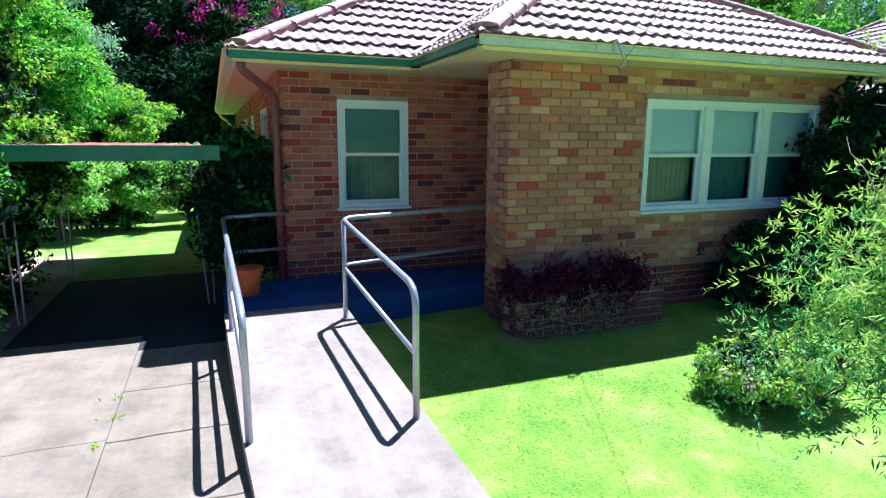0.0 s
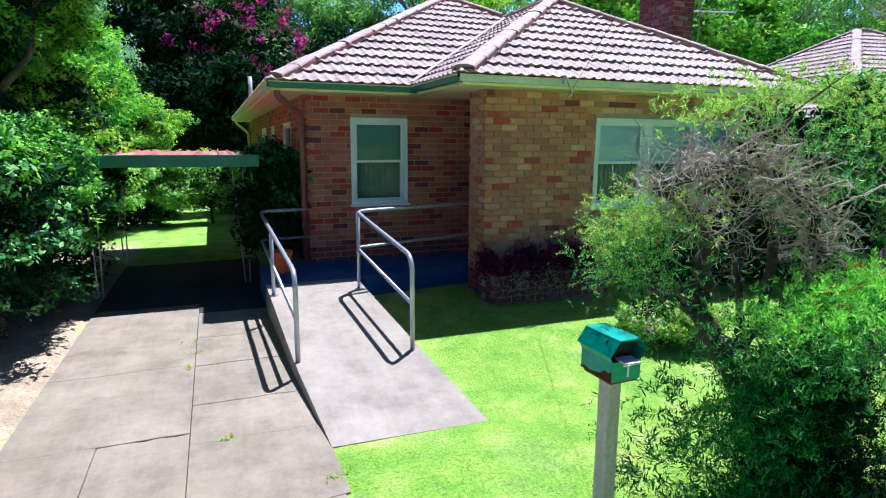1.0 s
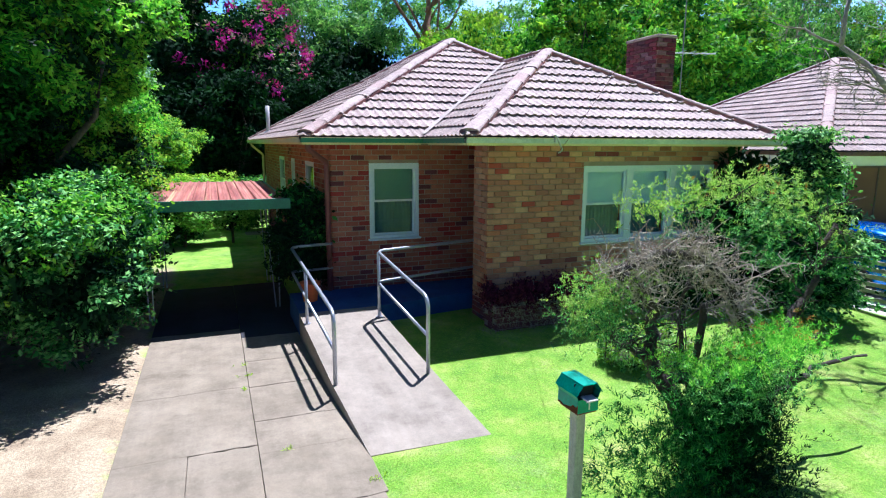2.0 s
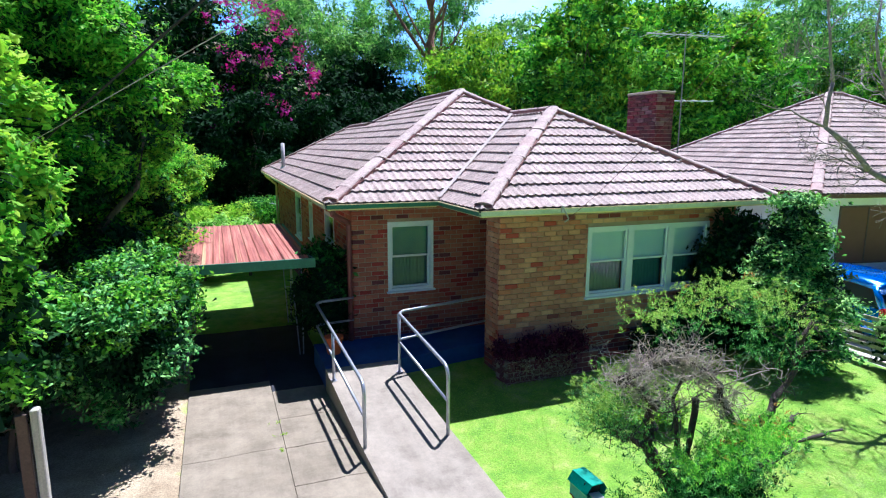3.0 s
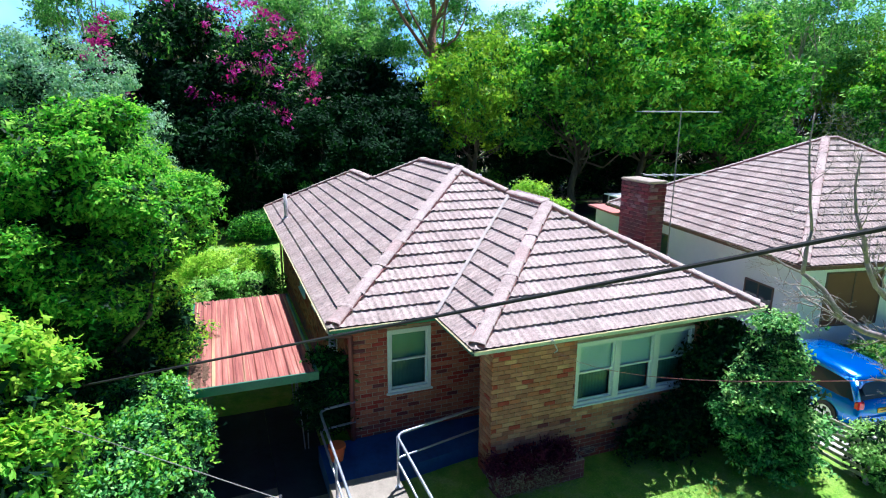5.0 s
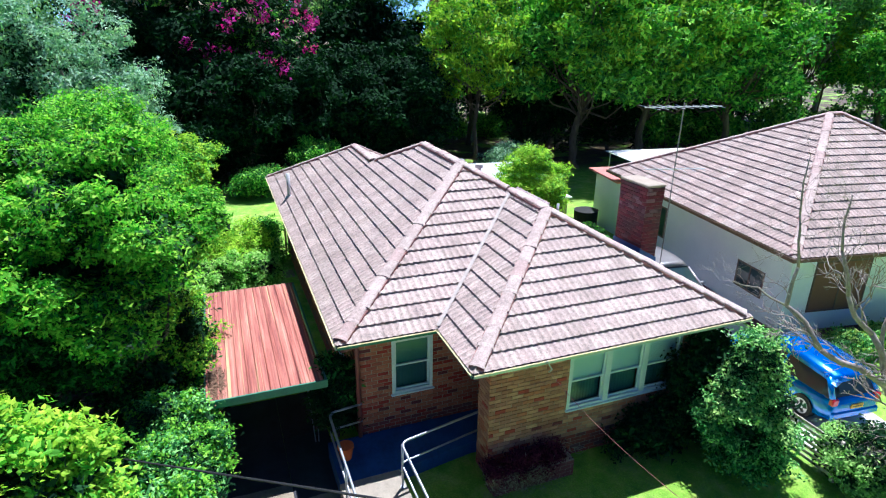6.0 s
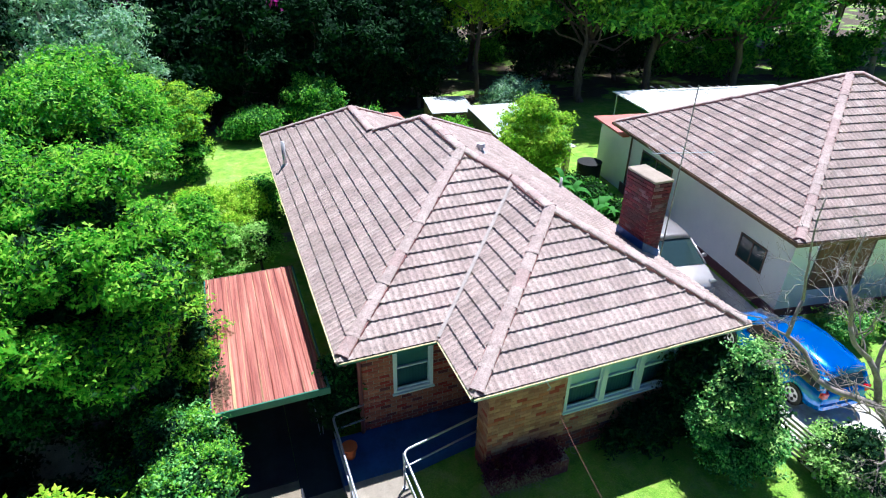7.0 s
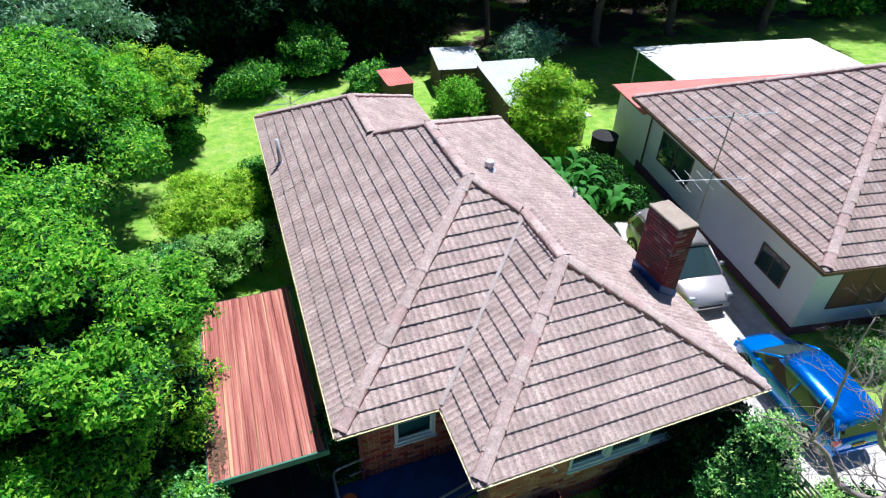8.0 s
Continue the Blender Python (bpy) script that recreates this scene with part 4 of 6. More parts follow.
# ---- carport ----
carport = thing("carport", "low flat carport with rust-red corrugated roof and green beams", "carport", (-3.5, 4.2, 0))
co = Vector((-3.5, 4.2, 0))
bm = bmesh.new()
cx0, cx1, cy0, cy1 = -4.72, -2.57, 1.76, 6.72
N = 104
prev = None
for i in range(N + 1):
    x = cx0 + (cx1 - cx0) * i / N
    ph = (x - cx0) / 0.19 % 1
    z = 1.9 + (0.028 if ph < 0.2 else 0.0) + (0.006 if 0.5 < ph < 0.62 else 0)
    col = [bm.verts.new(Vector((x, y, z + 0.01 * (y - cy0) / 5)) - co) for y in (cy0, cy1)] + [bm.verts.new(Vector((x, y, z - 0.008)) - co) for y in (cy0, cy1)]
    if prev:
        bm.faces.new((prev[0], col[0], col[1], prev[1]))
        bm.faces.new((prev[2], prev[3], col[3], col[2]))
        bm.faces.new((prev[0], prev[2], col[2], col[0]))
    prev = col
part("roof_sheet", bm, M_SHEET, carport, "rust-red ribbed steel sheet with pale streaks")
part("beam", boxes((cx0 - 0.04, cx1 + 0.07, cy0 - 0.05, cy0 - 0.01, 1.77, 1.935), bevel=0.005, m=Matrix.Translation(-co)), M_GREEN, carport, "dark green front beam")
part("beam", boxes((cx1 + 0.03, cx1 + 0.07, cy0, cy1, 1.78, 1.905), bevel=0.005, m=Matrix.Translation(-co)), M_GREEN, carport)
part("beam", boxes((cx0 - 0.04, cx0, cy0, cy1, 1.78, 1.9), bevel=0.005, m=Matrix.Translation(-co)), M_GREEN, carport)
part("beam", boxes((cx0 - 0.04, cx1 + 0.07, cy1, cy1 + 0.04, 1.78, 1.905), bevel=0.005, m=Matrix.Translation(-co)), M_DARKWOOD, carport)
for y in (2.6, 3.6, 4.6, 5.6):
    part("purlin", boxes((cx0, cx1, y - 0.03, y + 0.03, 1.82, 1.89), m=Matrix.Translation(-co)), M_DARKWOOD, carport)
for x, y, t in ((-4.7, 2.35, 0.0), (-4.66, 4.7, 0.0), (-2.7, 2.45, -0.22), (-2.66, 4.7, -0.1)):
    for dx in (-0.03, 0.03):
        top = (x + dx * (3.4 if t else 2.0) + t * 0.2, y, 1.84)
        part("post", tube(bmesh.new(), [Vector((x + dx, y, lift(x, y) - 0.02)) - co, Vector(top) - co], 0.012, 8), M_STEEL, carport)
    part("tie", tube(bmesh.new(), [Vector((x - 0.045, y, 0.75)) - co, Vector((x + 0.045, y, 0.75)) - co], 0.01, 6), M_STEEL, carport)


# ---- letterbox ----
def letterbox(at, turn):
    lb = thing("letterbox", "teal green metal letterbox with rusted base on grey timber post", "letterbox", at)
    lb.matrix_basis = Matrix.Translation(at) @ pose(0, 0, 0, 0, 0, turn)
    bm = boxes((-0.045, 0.045, -0.045, 0.045, -0.4, 0.93), bevel=0.008)
    part("timber_post", bm, M_TIMBER, lb, "split grey weathered timber post")
    prof = [(-0.095, 0.965), (0.095, 0.965), (0.095, 1.075), (0.115, 1.12), (0.065, 1.19), (-0.065, 1.19), (-0.115, 1.12), (-0.095, 1.075)]
    y0, y1 = -0.12, 0.14
    bm = bmesh.new()
    A = [bm.verts.new((x, y0, z)) for x, z in prof]
    B = [bm.verts.new((x, y1, z)) for x, z in prof]
    for i in range(8):
        bm.faces.new((A[i], A[(i + 1) % 8], B[(i + 1) % 8], B[i]))
    bm.faces.new(B)
    bm.faces.new((A[7], A[2], A[1], A[0]))
    bmesh.ops.recalc_face_normals(bm, faces=bm.faces[:])
    shell = part("shell", bm, M_BOXGREEN, lb)
    part("lid", boxes((-0.068, 0.068, y0 - 0.02, y1 + 0.01, 1.19, 1.2), bevel=0.003), M_BOXGREEN, lb)
    for s in (-1, 1):
        v = bmesh.new()
        v.faces.new([v.verts.new(p) for p in ((s * 0.067, y0 - 0.02, 1.193), (s * 0.122, y0 - 0.02, 1.115), (s * 0.122, y1 + 0.01, 1.115), (s * 0.067, y1 + 0.01, 1.193))])
        bmesh.ops.solidify(v, geom=v.faces[:], thickness=0.004)
        part("lid_side", v, M_BOXGREEN, lb)
    # Black plate imitates the shade inside the open box.
    part("inner_back", boxes((-0.09, 0.09, -0.06, -0.055, 1.075, 1.185)), M_BLACK, lb)
    part("tray", boxes((-0.09, 0.09, y0 + 0.01, y1 - 0.02, 0.948, 0.964), bevel=0.003), M_RUST, lb, "rusted base tray")
    rust = [(y0, 0.966), (y0, 1.035), (-0.1, 1.01), (-0.06, 1.018), (-0.03, 0.99), (0.02, 0.982), (0.06, 0.972), (0.1, 0.984), (y1, 0.978), (y1, 0.966)]
    bm = bmesh.new()
    bm.faces.new([bm.verts.new((-0.0965, y, z)) for y, z in rust])
    bmesh.ops.solidify(bm, geom=bm.faces[:], thickness=0.002)
    part("rust_patch", bm, M_RUST, shell)
    for i, (s, t) in enumerate([(-0.01, 3), (0.01, -5)]):
        part("junk_mail", boxes((-0.05, 0.05, -0.145, -0.05, 1.082 + i * 0.006, 1.086 + i * 0.006), m=pose(s, 0, 0, 2, 0, t)), M_PAPER, lb)
    # a painted mark
    part("painted_mark", boxes((-0.022, 0.028, y0 - 0.004, y0 - 0.001, 1.043, 1.053), (0.004, 0.016, y0 - 0.004, y0 - 0.001, 0.985, 1.043)), M_PALEINK, shell)
    return lb


letterbox((-1.37, -4.71, 0.03), 2)
bpy.data.objects["letterbox"].matrix_basis @= Matrix.Translation((0, 0, 0.145)) @ Matrix.Diagonal((0.88, 0.88, 0.88, 1))

# old timber post by the fence line
post = thing("fence_post", "old dark timber fence post with pale weathered edge", "post", (-5.68, -2.35, -0.05))
part("post", boxes((-0.035, 0.035, -0.05, 0.05, -0.1, 1.55), bevel=0.01), M_TIMBER, post)
part("paling", boxes((-0.16, -0.07, -0.02, 0.02, -0.05, 1.5), bevel=0.004), M_DARKWOOD, post)

# flower pot on the landing
pot = thing("flower_pot", "orange terracotta flower pot on the landing corner", "pot", (-2.3, 1.3, 0.325))
bm = bmesh.new()
bmesh.ops.create_cone(bm, cap_ends=True, segments=20, radius1=0.11, radius2=0.15, depth=0.26, matrix=Matrix.Translation((0, 0, 0.13)))
part("bowl", bm, M_TERRA, pot, smooth=False)
bm = bmesh.new()
bmesh.ops.create_cone(bm, cap_ends=True, segments=20, radius1=0.165, radius2=0.165, depth=0.05, matrix=Matrix.Translation((0, 0, 0.275)))
part("rim", bm, M_TERRA, pot)


# ---- plants ----
def leaf_cloud(rng, centres, radii, per, size, shape=1.9, shell=0.72, up=0.35, droop=0.0, three=False):
    """Leaves scattered through round clumps, most of them near the clumps' outsides. Returns corners and faces."""
    C, R = np.asarray(centres, float), np.asarray(radii, float)
    if R.ndim == 1:
        R = np.repeat(R[:, None], 3, 1)
    idx = np.repeat(np.arange(len(C)), np.maximum(1, np.asarray(per, int)) if np.ndim(per) else per)
    n = len(idx)
    # leaves grow in sprays of seven that face one way
    k = (n + 6) // 7
    first = idx[::7][:k]
    d = rng.normal(size=(k, 3))
    d /= np.linalg.norm(d, axis=1)[:, None]
    rad = shell + (1.12 - shell) * rng.random(k) ** 0.7
    turn = rng.uniform(0, 6.3, (len(C), 3))[first]
    rad *= 1 + 0.24 * (np.sin(3.3 * d[:, 0] + turn[:, 0]) + np.sin(4.1 * d[:, 1] + turn[:, 1]) + np.sin(3.7 * d[:, 2] + turn[:, 2]))
    rad *= np.where(rng.random(k) < 0.1, rng.uniform(1.0, 1.4, k), 1.0)
    low = rng.random(k) < 0.2
    rad[low] *= rng.random(low.sum())
    mid = C[first] + d * R[first] * rad[:, None]
    face = d * 0.55 + rng.normal(size=(k, 3)) * 0.5 + np.array([0, 0, up])
    own = np.repeat(np.arange(k), 7)[:n]
    p = mid[own] + rng.normal(size=(n, 3)) * size * np.array([1.5, 1.5, 0.9])
    nrm = face[own] + rng.normal(size=(n, 3)) * 0.35
    nrm /= np.linalg.norm(nrm, axis=1)[:, None]
    t = rng.normal(size=(n, 3)) + np.array([0, 0, -droop])
    t -= nrm * (t * nrm).sum(1)[:, None]
    t /= np.linalg.norm(t, axis=1)[:, None]
    b = np.cross(nrm, t)
    s = size * (0.6 + 0.8 * rng.random(n))[:, None]
    a = p - t * s
    q = p + t * s
    l = p + b * s / shape - t * s * 0.15 - nrm * s * 0.12
    r = p - b * s / shape - t * s * 0.15 - nrm * s * 0.12
    if three:
        return np.stack([a - b * s / shape * 0.6, q, a + b * s / shape * 1.4], 1).reshape(-1, 3), np.arange(3 * n).reshape(-1, 3)
    v = np.stack([a, l, q, r], 1).reshape(-1, 3)
    f = np.arange(4 * n).reshape(-1, 4)
    return v, f


def clumps(rng, centre, size, count, rmin, rmax, lower=-0.5, taper=0.0):
    """Clump centres over an uneven mound."""
    out, rad = [], []
    while len(out) < count:
        d = rng.normal(size=3)
        d /= np.linalg.norm(d)
        if d[2] < lower:
            continue
        lump = 1 + 0.42 * noise.noise(Vector(d * 1.6) + Vector(centre) * 0.37)
        k = (0.4 + 0.6 * rng.random() ** 0.5) * lump
        q = d * np.array(size) * k
        if taper:
            q[:2] *= 1 - taper * (q[2] / size[2])
        out.append(np.array(centre) + q)
        rad.append(rmin + (rmax - rmin) * rng.random() ** 1.6)
    return np.array(out), np.array(rad)


def limb(bm, rng, p, q, r0, r1, bend=0.12, n=5, sides=6):
    p, q = np.array(p, float), np.array(q, float)
    L = np.linalg.norm(q - p)
    off = rng.normal(size=3) * bend * L
    pts = [p + (q - p) * t + off * math.sin(math.pi * t) + rng.normal(size=3) * bend * 0.15 * L * (0 < t < 1) for t in np.linspace(0, 1, n)]
    tube(bm, [tuple(x) for x in pts], [r0 + (r1 - r0) * t for t in np.linspace(0, 1, n)], sides)
    return pts


def tree(name, label, at, height, crown, leafmat, bark, seed, leaves=16000, size=0.08, trunk=0.14, clump=(0.45, 0.9), n=40, limbs=8, lower=-0.5, fork=0.35, extra=(), category="tree", up=0.35, shape=1.9, droop=0.0, lean=(0, 0), three=False, squash=0.75, core=0.0, branch=0.42, taper=0.0):
    """A tree: tapered trunk with limbs, and a crown of leaf clumps. crown: (rx, ry, rz, height of its middle)."""
    rng = np.random.default_rng(seed)
    t = thing(name, label, category, at)
    rx, ry, rz, cz = crown
    cen, rad = clumps(rng, (lean[0], lean[1], cz), (rx, ry, rz), n, *clump, lower, taper)
    bm = bmesh.new()
    fz = height * fork
    limb(bm, rng, (0, 0, -0.3), (lean[0] * 0.4, lean[1] * 0.4, fz), trunk, trunk * 0.75, 0.05, 6, 9)
    limb(bm, rng, (lean[0] * 0.4, lean[1] * 0.4, fz * 0.97), (lean[0], lean[1], cz + rz * 0.6), trunk * 0.72, trunk * 0.12, 0.08, 6, 7)
    for i in range(limbs):
        c0 = cen[i % len(cen)]
        s = fz * (0.7 + 0.5 * rng.random())
        limb(bm, rng, (lean[0] * 0.4 * s / fz, lean[1] * 0.4 * s / fz, s), tuple(c0), trunk * branch, trunk * 0.07, 0.12, 5, 6)
    part("trunk", bm, bark, t, smooth=True)
    w = rad ** 2
    per = np.maximum(30, (leaves * w / w.sum()).astype(int))
    R = np.stack([rad, rad, rad * squash], 1) * rng.uniform(0.8, 1.25, (len(rad), 3))
    v, f = leaf_cloud(rng, cen, R, per, size, up=up, shape=shape, droop=droop, three=three)
    raw("crown", v, f, leafmat, t)
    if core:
        # near-black leaves fill the inside: crown shade put into leaf colour
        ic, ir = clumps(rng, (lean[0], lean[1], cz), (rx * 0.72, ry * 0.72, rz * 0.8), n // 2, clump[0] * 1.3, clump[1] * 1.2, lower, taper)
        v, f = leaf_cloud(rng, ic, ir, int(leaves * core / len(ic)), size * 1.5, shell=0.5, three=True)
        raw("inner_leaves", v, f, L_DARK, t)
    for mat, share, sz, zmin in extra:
        # Extra leaf tones go to sunward clumps, so sunlight is put into colour.
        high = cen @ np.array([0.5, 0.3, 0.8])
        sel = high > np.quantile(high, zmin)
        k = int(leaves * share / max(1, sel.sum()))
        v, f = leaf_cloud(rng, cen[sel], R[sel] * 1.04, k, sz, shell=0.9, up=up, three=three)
        if mat == L_FLOWER:
            tagged(raw("flowers", v, f, mat, t), kind="stuff")
        else:
            raw("young_leaves", v, f, mat, t)
    return t


g3 = lambda x, y: (x, y, lift(x, y))

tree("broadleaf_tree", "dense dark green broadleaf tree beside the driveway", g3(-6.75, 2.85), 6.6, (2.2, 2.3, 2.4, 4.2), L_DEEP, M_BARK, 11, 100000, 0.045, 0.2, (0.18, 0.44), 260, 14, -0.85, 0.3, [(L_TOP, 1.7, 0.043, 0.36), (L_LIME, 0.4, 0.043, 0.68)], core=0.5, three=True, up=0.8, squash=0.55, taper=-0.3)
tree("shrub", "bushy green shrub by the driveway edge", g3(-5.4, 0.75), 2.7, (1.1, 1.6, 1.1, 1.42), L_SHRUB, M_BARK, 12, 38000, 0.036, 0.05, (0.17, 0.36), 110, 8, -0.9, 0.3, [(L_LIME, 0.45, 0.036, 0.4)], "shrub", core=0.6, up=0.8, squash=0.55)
# This shrub's near-black leaves paint the shade of the overhanging tree.
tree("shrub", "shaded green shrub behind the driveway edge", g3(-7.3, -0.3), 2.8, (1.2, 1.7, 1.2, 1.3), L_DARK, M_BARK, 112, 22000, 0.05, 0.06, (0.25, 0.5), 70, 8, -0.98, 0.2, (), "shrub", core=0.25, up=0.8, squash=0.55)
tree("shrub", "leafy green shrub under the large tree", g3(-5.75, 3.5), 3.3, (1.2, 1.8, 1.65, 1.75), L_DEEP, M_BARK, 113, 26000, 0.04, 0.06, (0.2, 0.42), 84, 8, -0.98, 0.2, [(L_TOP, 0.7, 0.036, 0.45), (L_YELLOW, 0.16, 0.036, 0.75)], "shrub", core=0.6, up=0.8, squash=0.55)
# Added near-black shrubs stand in for shade under the large tree.
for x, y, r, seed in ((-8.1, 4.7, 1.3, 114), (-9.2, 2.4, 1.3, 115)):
    tree("shrub", "near-black shrub standing in for shade under the large tree", g3(x, y), 2.4, (r, r, 1.1, 1.1), L_DARK, M_BARK, seed, 12000, 0.055, 0.06, (0.25, 0.5), 48, 8, -0.98, 0.2, (), "shrub", core=0.3, three=True)
tree("shrub", "yellow-green shrub at the foot of the large tree", g3(-6.4, -0.4), 2.6, (0.7, 0.8, 0.8, 1.6), L_SHRUB, M_BARK, 116, 16000, 0.04, 0.05, (0.16, 0.34), 54, 8, -0.8, 0.3, [(L_LIME, 0.7, 0.04, 0.4)], "shrub", core=0.5, up=0.8, squash=0.55)
tree("shrub", "bright lime green young tree by the old post", g3(-6.3, -2.5), 5.0, (0.85, 0.8, 1.45, 3.4), L_LIME, M_BARK, 13, 30000, 0.042, 0.07, (0.16, 0.36), 76, 8, -0.95, 0.3, [(L_LIME, 0.5, 0.042, 0.3), (L_YELLOW, 1.0, 0.042, 0.55)], "tree", core=0.5, up=0.8, squash=0.55)
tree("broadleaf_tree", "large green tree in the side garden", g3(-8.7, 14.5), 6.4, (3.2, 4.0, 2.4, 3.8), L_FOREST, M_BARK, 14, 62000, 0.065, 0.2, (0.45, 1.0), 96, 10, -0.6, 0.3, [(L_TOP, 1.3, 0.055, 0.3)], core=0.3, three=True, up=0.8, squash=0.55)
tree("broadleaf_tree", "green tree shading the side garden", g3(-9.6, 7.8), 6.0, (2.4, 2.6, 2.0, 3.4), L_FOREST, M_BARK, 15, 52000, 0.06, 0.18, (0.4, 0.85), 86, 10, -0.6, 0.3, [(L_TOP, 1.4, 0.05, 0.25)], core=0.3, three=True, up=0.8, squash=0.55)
tree("silver_gum", "silvery grey-green eucalypt behind the side garden", g3(-10.6, 24.0), 9.0, (4.6, 4.0, 5.2, 5.3), L_SILVER, M_PALEBARK, 16, 70000, 0.075, 0.22, (0.5, 1.15), 110, 8, -0.9, core=0.1, three=True)
tree("small_tree", "small rounded yellow-green tree on the back lawn", g3(-5.6, 20.0), 4.6, (1.6, 1.5, 2.2, 2.3), L_FOREST, M_BARK, 17, 30000, 0.055, 0.08, (0.25, 0.5), 70, 6, -0.98, 0.25, [(L_YELLOW, 0.7, 0.055, 0.5)], core=0.2, three=True, up=0.8, squash=0.55)
tree("yellow_bush", "rounded yellow-green bush beside the house", g3(-4.3, 13.1), 2.0, (1.5, 1.6, 0.85, 1.0), L_YELLOW, M_BARK, 18, 30000, 0.045, 0.05, (0.25, 0.5), 46, 6, -0.8, 0.2, (), "bush", three=True, up=0.8, squash=0.55)
tree("green_bush", "leafy green bush against the side of the house", g3(-2.7, 14.4), 1.7, (0.6, 1.2, 0.7, 0.8), L_FOREST, M_BARK, 19, 14000, 0.055, 0.04, (0.25, 0.45), 24, 5, -0.8, 0.2, (), "bush", three=True)
tree("green_bush", "pale green bushy hedge beyond the carport", g3(-5.2, 10.2), 1.5, (1.2, 0.7, 0.6, 0.75), L_SHRUB, M_BARK, 20, 18000, 0.045, 0.04, (0.25, 0.45), 32, 6, -0.9, 0.2, (), "bush", core=0.2, three=True, up=0.8, squash=0.55)
for x, y, h, r, seed in ((-5.6, 8.6, 1.85, 0.75, 71), (-4.4, 9.8, 1.75, 0.7, 72), (-3.2, 10.2, 1.6, 0.6, 73), (-6.7, 9.2, 1.9, 0.8, 74)):
    tree("green_bush", "sunlit leafy hedge bush standing on the side lawn", g3(x, y), h, (r, r, h * 0.42, h * 0.6), L_HEDGE, M_BARK, seed, 14000, 0.04, 0.05, (0.16, 0.3), 46, 7, -0.6, 0.3, [(L_HEDGE, 0.4, 0.04, 0.4)], "bush", core=0.15, up=0.9, squash=0.55)
tree("evergreen_bush", "dense conical evergreen bush by the house corner", g3(5.2, -1.25), 2.95, (0.62, 0.7, 1.45, 1.45), L_SHRUB, M_BARK, 21, 46000, 0.036, 0.06, (0.15, 0.3), 110, 8, -0.95, 0.2, [(L_PALE, 0.55, 0.036, 0.35)], "bush", core=0.5, up=1.0, squash=0.55, taper=0.72)
tree("evergreen_bush", "rounded leafy bush beside the low slat fence", g3(7.15, -2.6), 1.5, (0.62, 0.7, 0.6, 0.75), L_PALE, M_BARK, 22, 22000, 0.036, 0.05, (0.14, 0.28), 64, 6, -0.9, 0.2, [(L_PALE, 0.3, 0.036, 0.2)], "bush", core=0.5, up=1.0, squash=0.55)
# Creeper leaves are near-black: deep shade by the wall put into colour.
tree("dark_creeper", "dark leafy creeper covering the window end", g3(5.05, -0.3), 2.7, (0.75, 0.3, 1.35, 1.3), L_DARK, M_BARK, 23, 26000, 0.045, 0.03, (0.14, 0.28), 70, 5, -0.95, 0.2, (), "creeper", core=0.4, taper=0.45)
# Added dark mound imitates shade along the wall foot.
tree("dark_creeper", "low dark mound standing in for shade along the wall foot", g3(4.0, -0.32), 1.1, (1.1, 0.26, 0.5, 0.5), L_DARK, M_BARK, 33, 14000, 0.045, 0.02, (0.13, 0.26), 40, 5, -0.9, 0.2, (), "shrub", three=True, core=0.3)
tree("flowering_bush", "low bush with cream flowers on the lawn", g3(1.5, -2.15), 0.62, (0.58, 0.42, 0.2, 0.24), L_PALE, M_BARK, 24, 15000, 0.02, 0.015, (0.07, 0.14), 56, 8, -0.6, 0.2, [(L_YELLOW, 0.6, 0.02, 0.0), (L_DRY, 0.3, 0.018, 0.0), (L_FLOWER, 0.05, 0.022, 0.3)], "bush", core=0.2)
# The fern's near-black leaves hold the shade behind the rails.
tree("fern", "dark green ferny plant beside the carport post", g3(-2.25, 2.45), 2.0, (0.45, 0.6, 0.75, 1.2), L_DARK, M_BARK, 25, 14000, 0.055, 0.03, (0.16, 0.28), 40, 6, -0.9, 0.3, [(L_SHADE, 0.25, 0.055, 0.4)], "plant", shape=3.2)
tree("lemon_tree", "bright green fruit tree behind the house", g3(9.6, 15.0), 3.5, (1.5, 1.15, 1.6, 1.9), L_YELLOW, M_BARK, 26, 24000, 0.065, 0.09, (0.3, 0.6), 46, 6, -0.8, 0.3, [(L_YELLOW, 0.5, 0.065, 0.2), (L_HEDGE, 0.3, 0.06, 0.4)], three=True, up=0.8)
tree("round_bush", "clipped round bright green bush in the back garden", g3(7.45, 20.1), 1.8, (1.0, 1.1, 0.8, 0.8), L_LIME, M_BARK, 27, 16000, 0.06, 0.05, (0.4, 0.6), 34, 5, -0.5, 0.2, (), "bush")
tree("round_bush", "low green shrub on the back lawn", g3(3.9, 24.4), 1.2, (1.0, 0.9, 0.6, 0.5), L_FOREST, M_BARK, 28, 7000, 0.09, 0.04, (0.35, 0.5), 20, 5, -0.5, 0.2, (), "bush")
tree("spiky_bush", "blue-green shrub at the lawn's far edge", g3(1.7, 27.2), 3.0, (1.6, 1.4, 1.5, 1.6), L_FOREST, M_BARK, 29, 16000, 0.085, 0.08, (0.35, 0.6), 40, 6, -0.7, 0.2, (), "bush")
tree("spiky_bush", "green shrub at the edge of the wood", g3(-2.0, 25.6), 1.7, (1.5, 1.1, 0.85, 0.9), L_FOREST, M_BARK, 30, 14000, 0.075, 0.06, (0.3, 0.5), 36, 6, -0.7, 0.2, (), "bush")
tree("grey_bush", "grey-green shrub behind the white shed", g3(13.8, 25.3), 2.4, (1.7, 1.4, 1.1, 1.3), L_SILVER, M_BARK, 31, 14000, 0.07, 0.06, (0.5, 0.8), 26, 6, -0.7, 0.2, (), "bush")

